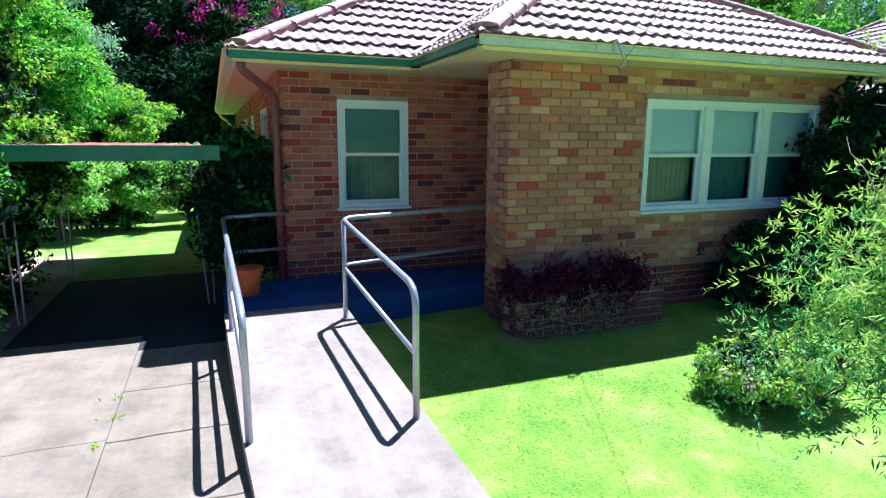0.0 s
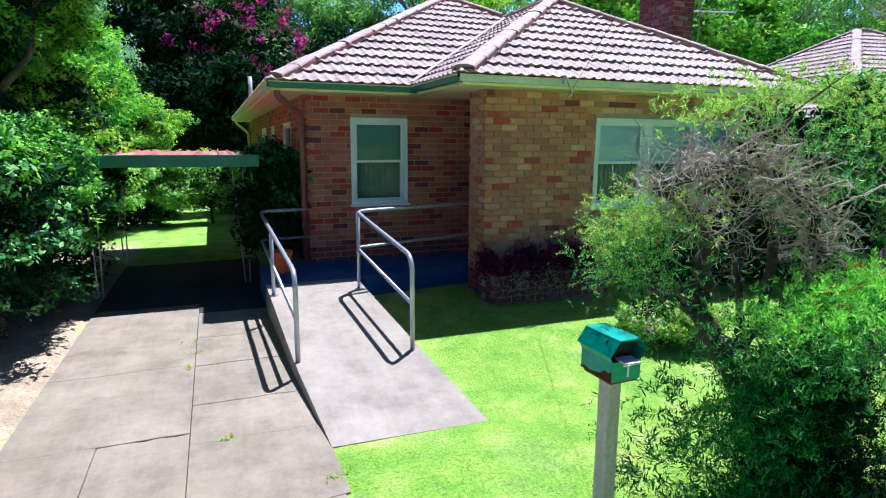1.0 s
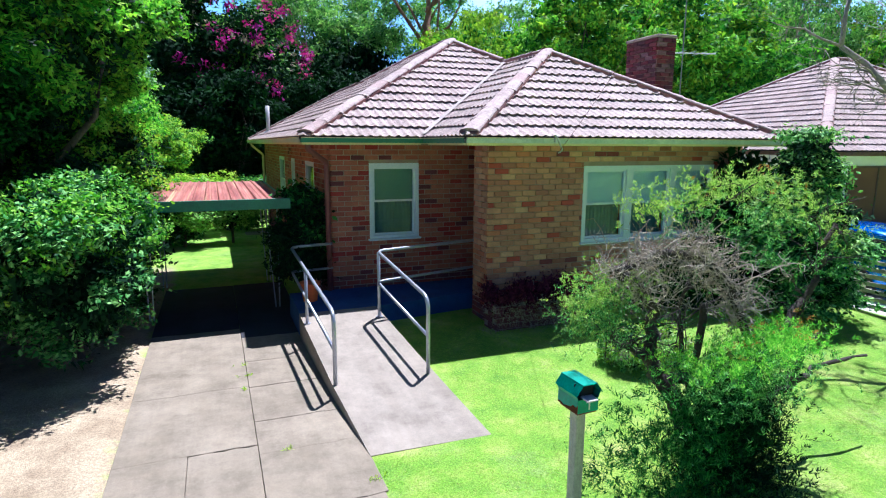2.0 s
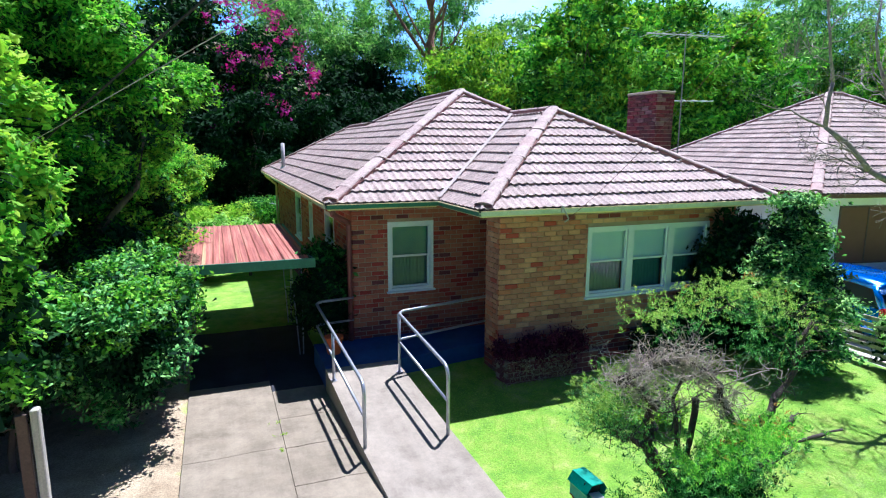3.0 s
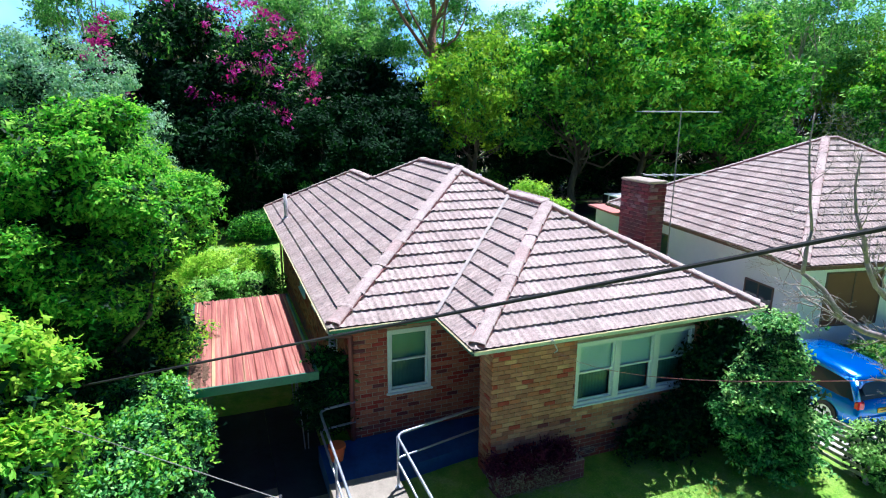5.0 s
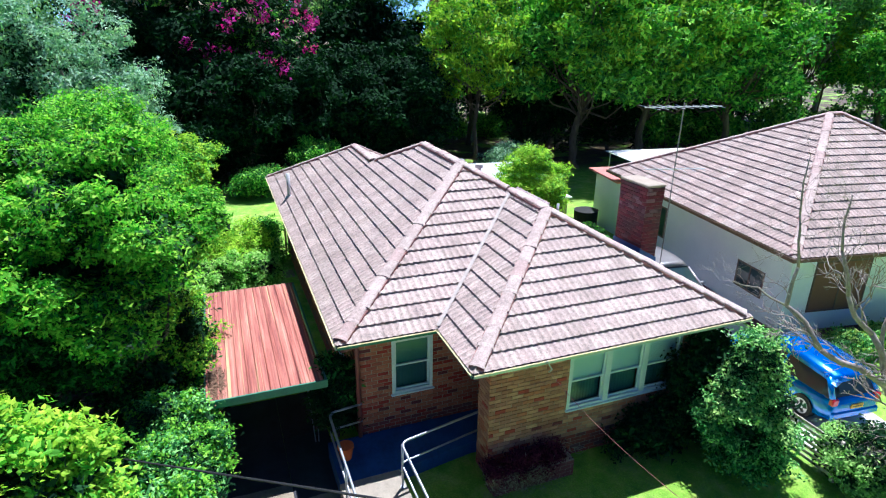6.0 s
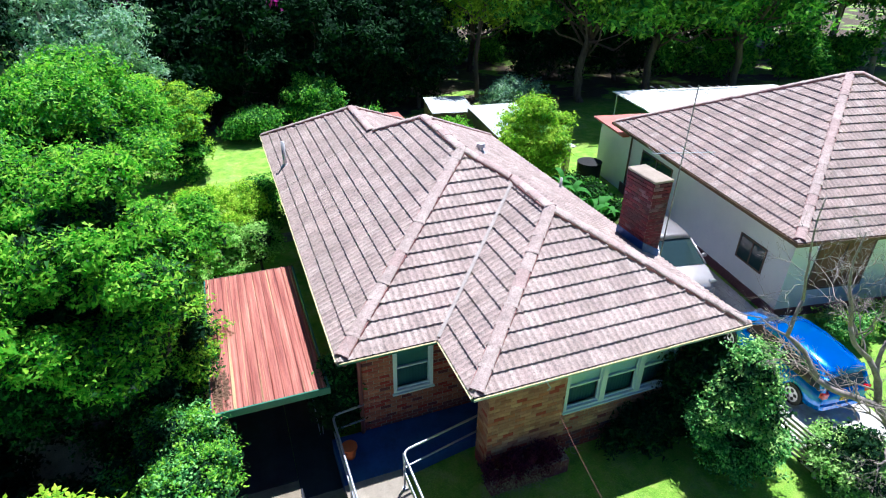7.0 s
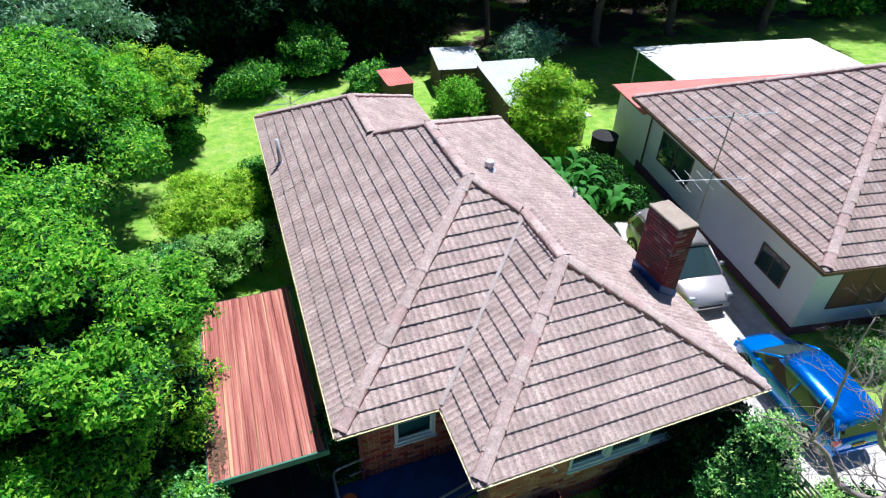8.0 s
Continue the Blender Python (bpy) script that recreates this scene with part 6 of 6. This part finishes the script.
def spray_cloud(rng, at, way, length, pairs=9, wide=0.22):
    """Feathery sprays: narrow leaves in pairs along short arching shoots."""
    at, way = np.asarray(at), np.asarray(way)
    n = len(at)
    way = way / np.linalg.norm(way, axis=1)[:, None]
    side = np.cross(way, rng.normal(size=(n, 3)))
    side /= np.linalg.norm(side, axis=1)[:, None]
    reach = length * (2.4 + 2.0 * rng.random(n))
    V4 = []
    for k in range(pairs):
        s = (k + 0.5) / pairs
        root = at + way * (reach * s)[:, None] + np.array([0, 0, -0.35]) * (reach * s * s)[:, None]
        turn = 2.4 * k
        for sign in (-1, 1):
            other = np.cross(way, side)
            lat = (side * math.cos(turn * 0.4) + other * math.sin(turn * 0.4)) * sign
            d = way * 0.75 + lat * 0.75 + rng.normal(size=(n, 3)) * 0.22
            d /= np.linalg.norm(d, axis=1)[:, None]
            w = np.cross(d, rng.normal(size=(n, 3)) * 0.55 + np.array([0.2, 0.15, 0.9]))
            w /= np.linalg.norm(w, axis=1)[:, None]
            L = (length * (1.15 - 0.5 * s) * (0.75 + 0.5 * rng.random(n)))[:, None]
            V4.append(np.stack([root, root + d * L * 0.45 + w * L * wide / 2, root + d * L, root + d * L * 0.45 - w * L * wide / 2], 1))
    v = np.concatenate(V4).reshape(-1, 3)
    return v, np.arange(len(v)).reshape(-1, 4)


def gnarled_shrub(at):
    rng = np.random.default_rng(77)
    t = thing("gnarled_shrub", "gnarled old shrub with grey dead wood and feathery leaves", "shrub", at)
    V = lambda *q: np.array(q, float)

    def stem(pts, r0, r1, sides=8):
        """A twisted stem through a few points."""
        bm = bmesh.new()
        P = [V(*q) for q in pts]
        fine = []
        for a, b in zip(P, P[1:]):
            fine += [a + (b - a) * k / 4 + rng.normal(size=3) * 0.018 for k in range(4)]
        fine.append(P[-1])
        n = len(fine)
        tube(bm, [tuple(q) for q in fine], [0.98 * (r0 + (r1 - r0) * k / (n - 1)) + rng.uniform(-0.004, 0.006) for k in range(n)], sides)
        part("stem", bm, M_DARKBARK, t, "", True)
        return fine

    A = stem([(0.3, -0.02, -0.15), (0.1, 0.0, 0.3), (-0.1, 0.0, 0.6), (-0.36, 0.0, 0.97), (-0.44, 0.06, 1.17), (-0.41, 0.1, 1.48), (-0.6, 0.0, 1.74), (-0.97, -0.1, 1.95)], 0.095, 0.035)
    B = stem([(0.32, 0.05, -0.1), (0.3, 0.15, 0.5), (0.02, 0.2, 0.95), (-0.02, 0.2, 1.5), (0.2, 0.25, 2.1)], 0.034, 0.014)
    C = stem([(0.3, 0.0, 0.1), (0.6, 0.0, 0.6), (0.75, 0.0, 1.1), (1.25, 0.05, 1.5), (1.55, 0.05, 2.15)], 0.07, 0.022)
    D = stem([(0.5, 0.0, 0.45), (1.0, 0.05, 0.62), (1.35, 0.1, 0.85), (1.5, 0.1, 1.1)], 0.05, 0.03, 6)
    stem([(1.0, 0.05, 0.62), (1.6, 0.1, 0.78), (2.3, 0.1, 0.8)], 0.035, 0.012, 6)
    F = stem([(-0.97, -0.1, 1.95), (-0.5, -0.1, 2.06), (-0.1, -0.12, 1.96), (0.16, -0.14, 1.66), (0.45, -0.05, 1.3), (0.74, 0.0, 1.08)], 0.034, 0.032, 7)
    G = stem([(-0.44, 0.06, 1.15), (-0.68, 0.1, 1.26), (-0.9, 0.1, 1.42)], 0.03, 0.01, 6)
    stem([(-0.3, 0.0, 0.9), (0.0, 0.0, 1.0), (0.02, 0.0, 1.58)], 0.035, 0.03, 7)
    tips, dead = [], []

    def twigs(pts, n, L, into, r=0.0075, first=0.33):
        bm = bmesh.new()
        for _ in range(n):
            s = pts[rng.integers(int(len(pts) * first), len(pts))]
            e = s + rng.normal(size=3) * L + V(0, 0, L * 0.5)
            q = limb(bm, rng, s, e, r, 0.003, 0.2, 6, 5)
            for _ in range(4):
                s2 = q[rng.integers(1, 5)]
                e2 = s2 + rng.normal(size=3) * L * 0.5
                limb(bm, rng, s2, e2, 0.0035, 0.0016, 0.2, 5, 4)
                into.append(e2)
            into.append(e)
        return bm

    tagged(part("dead_wood", twigs(F[:15], 66, 0.12, dead, first=0.0), M_TWIG, t, "bleached grey dead twigs"), kind="stuff")
    tagged(part("dead_wood", twigs(A[22:29], 22, 0.12, dead, first=0.0), M_TWIG, t), kind="stuff")
    for pts, n, L in ((B, 18, 0.22), (C, 22, 0.22), (G, 14, 0.16), (D, 3, 0.07)):
        tagged(part("twig", twigs(pts, n, L, tips), M_DARKBARK, t), kind="stuff")
    bm = bmesh.new()
    for e in dead:
        for _ in range(2):
            limb(bm, rng, e, e + rng.normal(size=3) * 0.1, 0.0024, 0.001, 0.22, 5, 3)
    tagged(part("dead_wood", bm, M_TWIG, t), kind="stuff")

    def sprays(name, mat, rows, leaf_len=0.036):
        """Feathery sprays round some middles: rows of (x, y, z, spread, count, way of growth)."""
        P, D = [], []
        for x, y, z, spread, n, way in rows:
            P.append(V(x, y, z) + rng.normal(size=(n, 3)) * V(*spread))
            D.append(np.tile(V(*way), (n, 1)) + rng.normal(size=(n, 3)) * 0.6)
        v, f = spray_cloud(rng, np.concatenate(P), np.concatenate(D), leaf_len)
        tagged(raw(name, v, f, mat, t), kind="stuff")

    up, out = (0, -0.1, 0.7), (-0.7, -0.1, 0.35)
    # drooping side bough: paler leaf colour paints sunlight on the tips
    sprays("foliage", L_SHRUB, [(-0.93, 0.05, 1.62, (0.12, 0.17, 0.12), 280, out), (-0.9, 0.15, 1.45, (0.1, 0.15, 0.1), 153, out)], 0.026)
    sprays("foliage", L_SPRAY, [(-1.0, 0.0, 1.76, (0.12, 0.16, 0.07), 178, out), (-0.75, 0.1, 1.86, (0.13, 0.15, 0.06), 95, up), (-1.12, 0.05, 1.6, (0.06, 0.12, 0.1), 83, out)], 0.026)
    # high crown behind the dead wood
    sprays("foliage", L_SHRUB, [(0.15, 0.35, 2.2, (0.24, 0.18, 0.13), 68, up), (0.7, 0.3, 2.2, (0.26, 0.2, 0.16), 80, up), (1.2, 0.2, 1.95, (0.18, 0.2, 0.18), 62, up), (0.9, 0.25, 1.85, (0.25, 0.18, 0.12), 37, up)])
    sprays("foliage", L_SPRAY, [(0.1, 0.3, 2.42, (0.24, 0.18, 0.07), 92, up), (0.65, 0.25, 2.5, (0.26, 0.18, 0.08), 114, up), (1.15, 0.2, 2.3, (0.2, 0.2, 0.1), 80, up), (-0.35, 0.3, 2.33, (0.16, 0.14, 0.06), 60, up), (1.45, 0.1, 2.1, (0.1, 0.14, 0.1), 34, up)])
    # low mound at the front, brighter leaf colour painting its sunlit top
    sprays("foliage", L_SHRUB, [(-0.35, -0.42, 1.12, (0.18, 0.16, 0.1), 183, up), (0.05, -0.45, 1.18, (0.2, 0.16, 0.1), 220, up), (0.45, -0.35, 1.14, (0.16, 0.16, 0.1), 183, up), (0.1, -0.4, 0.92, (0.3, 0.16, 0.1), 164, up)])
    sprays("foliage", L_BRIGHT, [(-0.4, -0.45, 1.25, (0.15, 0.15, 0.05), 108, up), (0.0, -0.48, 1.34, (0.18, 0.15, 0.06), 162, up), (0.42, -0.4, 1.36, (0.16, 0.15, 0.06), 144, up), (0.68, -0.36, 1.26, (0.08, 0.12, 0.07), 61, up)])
    sprays("young_tips", L_ORANGE, [(-0.1, -0.48, 1.4, (0.2, 0.14, 0.04), 9, up), (0.45, -0.42, 1.42, (0.16, 0.14, 0.05), 12, up), (0.7, 0.2, 2.56, (0.3, 0.15, 0.05), 8, up)], 0.03)
    # loose sprays hanging low, their shade put into darker leaf colours
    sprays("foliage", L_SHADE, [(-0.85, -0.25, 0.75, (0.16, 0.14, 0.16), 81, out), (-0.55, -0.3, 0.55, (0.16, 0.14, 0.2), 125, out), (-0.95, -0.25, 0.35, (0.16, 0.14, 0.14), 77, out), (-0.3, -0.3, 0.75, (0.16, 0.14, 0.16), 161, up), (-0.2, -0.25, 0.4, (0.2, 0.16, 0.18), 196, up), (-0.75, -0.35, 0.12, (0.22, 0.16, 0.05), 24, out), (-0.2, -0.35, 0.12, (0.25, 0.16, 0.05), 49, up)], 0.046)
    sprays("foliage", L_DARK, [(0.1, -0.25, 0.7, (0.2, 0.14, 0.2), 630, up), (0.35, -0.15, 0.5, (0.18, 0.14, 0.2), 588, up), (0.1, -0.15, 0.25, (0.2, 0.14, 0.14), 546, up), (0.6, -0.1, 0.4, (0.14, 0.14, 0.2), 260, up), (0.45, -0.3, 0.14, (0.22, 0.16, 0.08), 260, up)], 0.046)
    v, f = needle_cloud(rng, tips, 6, 0.04, 0.05)
    raw("foliage", v, f, L_SHRUB, t)
    v, f = needle_cloud(rng, dead, 3, 0.04, 0.05, 0.2)
    raw("dry_foliage", v, f, L_DRY, t)
    return t


gnarled_shrub((0.0, -4.4, -0.04))

# plants hanging over the planter
hang = thing("planter_plant", "dying purple-leaved plant with dry stalks over the planter", "plant", (1.2, -0.12, 0.42))
rng = np.random.default_rng(8)
tips = [np.array([rng.uniform(-1.15, 0.5), rng.uniform(-0.3, 0.1), rng.uniform(-0.06, 0.2) + 0.1 * math.sin(k)]) for k in range(150)]
v, f = needle_cloud(rng, tips, 60, 0.07, 0.06, 0.3)
raw("purple_leaves", v, f, L_PURPLE, hang)
tips = [np.array([rng.uniform(-1.2, 0.2), rng.uniform(-0.38, -0.24), rng.uniform(-0.45, 0.05)]) for _ in range(150)]
v, f = needle_cloud(rng, tips, 14, 0.06, 0.05, 0.18)
raw("dry_leaves", v, f, L_DRY, hang)
bm = bmesh.new()
for _ in range(50):
    x = rng.uniform(-1.1, 0.9)
    limb(bm, rng, (x, 0, 0), (x + rng.uniform(-0.2, 0.2), rng.uniform(-0.32, -0.1), rng.uniform(-0.35, 0.3)), 0.005, 0.002, 0.2, 4, 4)
part("stalks", bm, M_TWIG, hang)


# ---- bare tree ----
def bare_tree(at):
    rng = np.random.default_rng(21)
    t = thing("bare_tree", "leafless pale grey branching tree over the front garden", "tree", at)

    def grow(bm, p, d, r, L, depth):
        q = p + d * L
        limb(bm, rng, p, q, r, r * 0.62, 0.1, 4, 6 if depth > 2 else 4)
        if depth == 0:
            return
        for _ in range(2 if depth > 3 else 3):
            e = d + rng.normal(size=3) * 0.5 + np.array([0, 0, 0.12])
            e /= np.linalg.norm(e)
            grow(bm, q, e, r * 0.62, L * rng.uniform(0.6, 0.85), depth - 1)

    def bough(name, pts, r0, r1, shoots, reach):
        """A bent bough through a few points, with shoots growing from its upper part."""
        bm = bmesh.new()
        P = [np.array(p, float) for p in pts]
        n = len(P)
        for k, (a, b) in enumerate(zip(P, P[1:])):
            ra, rb = r0 + (r1 - r0) * k / (n - 1), r0 + (r1 - r0) * (k + 1) / (n - 1)
            limb(bm, rng, a, b, ra, rb, 0.05, 5, 8)
            for _ in range(shoots if k else shoots // 3):
                s = a + (b - a) * rng.uniform(0.2, 1.0)
                d = (b - a) / np.linalg.norm(b - a) * 0.4 + rng.normal(size=3) * 0.55 + np.array([0, 0, 0.35])
                grow(bm, s, d / np.linalg.norm(d), rb * 0.42, reach * rng.uniform(0.6, 1.1), 3)
        part(name, bm, M_BARE, t, smooth=True)

    bough("trunk", [(0, 0, -0.2), (-0.75, 0.1, 1.5), (-1.8, 0.25, 2.8), (-2.85, 0.15, 3.45), (-3.4, 0.5, 3.72), (-3.75, 1.0, 4.35)], 0.085, 0.032, 3, 0.4)
    bough("bough", [(-3.75, 1.0, 4.35), (-3.62, 1.05, 5.0), (-3.8, 1.1, 5.9), (-3.75, 1.2, 6.8)], 0.035, 0.008, 5, 0.4)
    bough("bough", [(-3.75, 1.0, 4.35), (-4.1, 1.3, 4.6), (-4.5, 1.5, 4.7)], 0.02, 0.006, 4, 0.3)
    bough("bough", [(-1.8, 0.25, 2.8), (-2.2, 0.5, 3.8), (-2.75, 0.7, 4.5), (-3.05, 0.8, 5.3), (-3.0, 0.9, 6.2)], 0.06, 0.012, 5, 0.45)
    bough("bough", [(-0.75, 0.1, 1.5), (-0.5, 0.3, 3.1), (-0.8, 0.5, 4.4), (-1.0, 0.6, 5.4)], 0.07, 0.016, 5, 0.5)
    bough("bough", [(-1.8, 0.25, 2.8), (-1.7, 0.6, 4.0), (-1.9, 0.7, 5.2)], 0.05, 0.014, 5, 0.45)
    bough("bough", [(-1.2, 0.15, 2.0), (-2.0, -0.3, 2.6), (-2.7, -0.6, 2.7), (-3.3, -0.7, 3.0)], 0.04, 0.01, 5, 0.4)


bare_tree((8.25, -3.1, -0.2))

# banana plants behind the house; added dark low plants imitate a shaded strip
for x, y, ry, seed in ((10.2, 9.6, 1.5, 81), (10.5, 12.0, 1.5, 82), (8.9, 10.8, 1.6, 83)):
    tree("garden_shrub", "low shaded green plants between the two houses", g3(x, y), 0.9, (0.65, ry, 0.35, 0.35), L_DEEP, M_BARK, seed, 9000, 0.06, 0.03, (0.16, 0.3), 40, 5, -0.9, 0.2, [(L_FOREST, 0.15, 0.06, 0.5)], "shrub", three=True)
ban = thing("banana_plant", "clump of broad-leaved green banana plants", "plant", (9.0, 10.6, lift(9, 10.6)))
rng = np.random.default_rng(3)
for i in range(46):
    a, h = i * 2.4, rng.uniform(0.8, 1.9)
    bm = bmesh.new()
    x0, y0 = rng.uniform(-1.3, 0.5), rng.uniform(-1.8, 2.2)
    rows = []
    for k in range(7):
        s = k / 6
        r = 0.95 * s
        w = 0.12 * math.sin(math.pi * min(1, 0.08 + s * 0.92)) + 0.01
        c0 = Vector((x0 + r * math.cos(a), y0 + r * math.sin(a), h * (0.4 + 1.1 * s - 0.9 * s * s)))
        sd = Vector((-math.sin(a), math.cos(a), 0)) * w
        rows.append((bm.verts.new(c0 - sd + Vector((0, 0, 0.05 * w / 0.2))), bm.verts.new(c0), bm.verts.new(c0 + sd + Vector((0, 0, 0.05 * w / 0.2)))))
    for A, B in zip(rows, rows[1:]):
        bm.faces.new((A[0], A[1], B[1], B[0]))
        bm.faces.new((A[1], A[2], B[2], B[1]))
    part("leaf", bm, L_FOREST, ban, smooth=True)

# Black drum added in place of a dark garden archway.
tank = thing("water_tank", "dark round-topped drum standing in for a garden archway", "tank", (11.75, 13.8, lift(11.75, 13.8)))
bm = bmesh.new()
bmesh.ops.create_cone(bm, cap_ends=True, segments=24, radius1=0.55, radius2=0.55, depth=1.0, matrix=Matrix.Translation((0, 0, 0.45)))
part("drum", bm, M_CABLE, tank, smooth=False)
bm = bmesh.new()
bmesh.ops.create_cone(bm, cap_ends=True, segments=24, radius1=0.57, radius2=0.12, depth=0.14, matrix=Matrix.Translation((0, 0, 1.02)))
part("tank_lid", bm, M_CABLE, tank)
pier = thing("gate_pier", "timber gate pier with pale flat cap by the shed", "gate post", (11.6, 15.5, lift(11.6, 15.5)))
part("pier_shaft", boxes((-0.14, 0.14, -0.14, 0.14, -0.1, 1.2), bevel=0.01), M_TIMBER, pier)
part("pier_cap", boxes((-0.5, 0.3, -0.28, 0.28, 1.2, 1.26), bevel=0.01), M_WHITEROOF, pier, "pale sheet cap")

hoist = thing("clothes_hoist", "old rotary clothes hoist on the back lawn", "clothes hoist", (-0.6, 20.3, lift(-0.6, 20.3)))
part("mast", tube(bmesh.new(), [(0, 0, -0.1), (0, 0, 1.75)], 0.028, 8), M_STEEL, hoist)
arms = [Vector((1.25 * math.cos(a), 1.25 * math.sin(a), 1.72)) for a in (0.4, 1.97, 3.54, 5.11)]
for v in arms:
    part("arm", tube(bmesh.new(), [(0, 0, 1.45), v], 0.015, 6), M_STEEL, hoist)
for k in (0.5, 0.75, 1.0):
    ring = [Vector((v.x * k, v.y * k, 1.45 + 0.27 * k)) for v in arms]
    part("line", tube(bmesh.new(), ring + ring[:1], 0.004, 4), M_STEEL, hoist)
path_slab = thing("paving_slab", "worn pale concrete slab on the side lawn", "paving", (-2.3, 12.4, lift(-2.3, 12.4)))
part("slab", boxes((-0.45, 0.4, -0.35, 0.35, -0.05, 0.03), bevel=0.01), M_DRIVE, path_slab)

# ---- overhead wires ----
def wire(name, label, p, q, r, sag, mat=M_CABLE):
    p, q = Vector(p), Vector(q)
    pts = [p.lerp(q, i / 24) + Vector((0, 0, -sag * 4 * (i / 24) * (1 - i / 24))) for i in range(25)]
    t = thing(name, label, "cable", p, "overhead wires")
    part("cable", tube(bmesh.new(), [x - p for x in pts], r, 6), mat, t)


wire("overhead_cable", "thick black overhead service cable", (-6.4, -0.7, 3.29), (9.09, -21.8, 13.14), 0.010, 0.0)
wire("overhead_cable", "thin grey overhead wire", (-6.5, -1.0, 3.43), (7.52, -23.0, 8.86), 0.0032, 0.0, M_WIRE)
wire("overhead_cable", "thin service wire running to the house gutter", (1.06, -0.53, 2.7), (-3.3, -12.6, 9.3), 0.0026, 0.66, M_PIPE)

# ---- weeds in the joints and litter on the carport ----
def tuft(x, y, n, seed):
    rng = np.random.default_rng(seed)
    t = thing("weed_tuft", "small yellow-green weed tuft in a concrete joint", "weed", (x, y, -0.05), "weeds in the driveway joints")
    pts = [np.array([rng.normal() * 0.06, rng.normal() * 0.012, 0.0]) for _ in range(n)]
    v, f = needle_cloud(rng, pts, 9, 0.045, 0.008, 0.14)
    v[:, 2] = np.abs(v[:, 2])
    tagged(raw("blades", v, f, L_YELLOW, t), kind="stuff")


for i, (x, y, n) in enumerate([(-3.1, -2.62, 4), (-3.386, -0.6, 4), (-3.386, -0.25, 3), (-3.386, -1.05, 3), (-2.47, -3.4, 5), (-2.46, -4.1, 6), (-2.47, -4.9, 8)]):
    tuft(x, y, n, 300 + i)
rng = np.random.default_rng(44)
lit = thing("leaf_litter", "dark heap of fallen leaves on the carport roof corner", "leaf litter", (-4.55, 2.45, 1.91), kind="stuff")
n = 1500
p = rng.normal(size=(n, 3)) * np.array([0.07, 0.24, 0.012])
p[:, 2] = np.abs(p[:, 2])
a = rng.uniform(0, 6.3, n)
d = np.stack([np.cos(a), np.sin(a), rng.normal(size=n) * 0.25], 1) * 0.035
e = np.stack([-np.sin(a), np.cos(a), rng.normal(size=n) * 0.25], 1) * 0.014
v = np.stack([p - d, p + e, p + d, p - e], 1).reshape(-1, 3)
raw("leaves", v, np.arange(4 * n).reshape(-1, 4), M_LITTER, lit)

# ---- grass blades on the front lawn ----
rng = np.random.default_rng(6)
n = 190000
X, Y = rng.uniform(-2.4, 8.0, n), rng.uniform(-7.0, 1.0, n)
ok = ~((X < -1.12) & (Y > -3.1)) & ~((X > 0.3) & (Y > -0.3)) & ~((Y > 0.3)) & ~((X > 6.6))
X, Y = X[ok], Y[ok]
n = len(X)
zz = np.array([lift(x, y) for x, y in zip(X, Y)])
h = rng.uniform(0.004, 0.012, n)
a = rng.uniform(0, 2 * math.pi, n)
w = rng.uniform(0.003, 0.005, n)
dx, dy = np.cos(a) * w, np.sin(a) * w
lean = rng.normal(size=(n, 2)) * 0.028
v = np.stack([np.stack([X - dx, Y - dy, zz - 0.002], 1), np.stack([X + dx, Y + dy, zz - 0.002], 1), np.stack([X + lean[:, 0], Y + lean[:, 1], zz + h], 1)], 1).reshape(-1, 3)
lawn = raw("lawn_grass", v, np.arange(3 * n).reshape(-1, 3), L_GRASS)
lawn.parent = None
tagged(lawn, "short sunlit blades of bright green lawn grass", "grass", kind="stuff")

# ---- bright haze of sky behind the wood ----
bm = bmesh.new()
cols = []
for i in range(25):
    a = radians(-100 + 200 * i / 24)
    cols.append([bm.verts.new((460 * math.sin(a), 460 * math.cos(a), z)) for z in (-30, 60, 150)])
for A, B in zip(cols, cols[1:]):
    for k in range(2):
        bm.faces.new((A[k], A[k + 1], B[k + 1], B[k]))
back = new("backdrop", mesh_of(bm, "backdrop", M_SKY, True))
tagged(back, "pale hazy blue daytime sky with thin cloud", "sky", kind="structure")
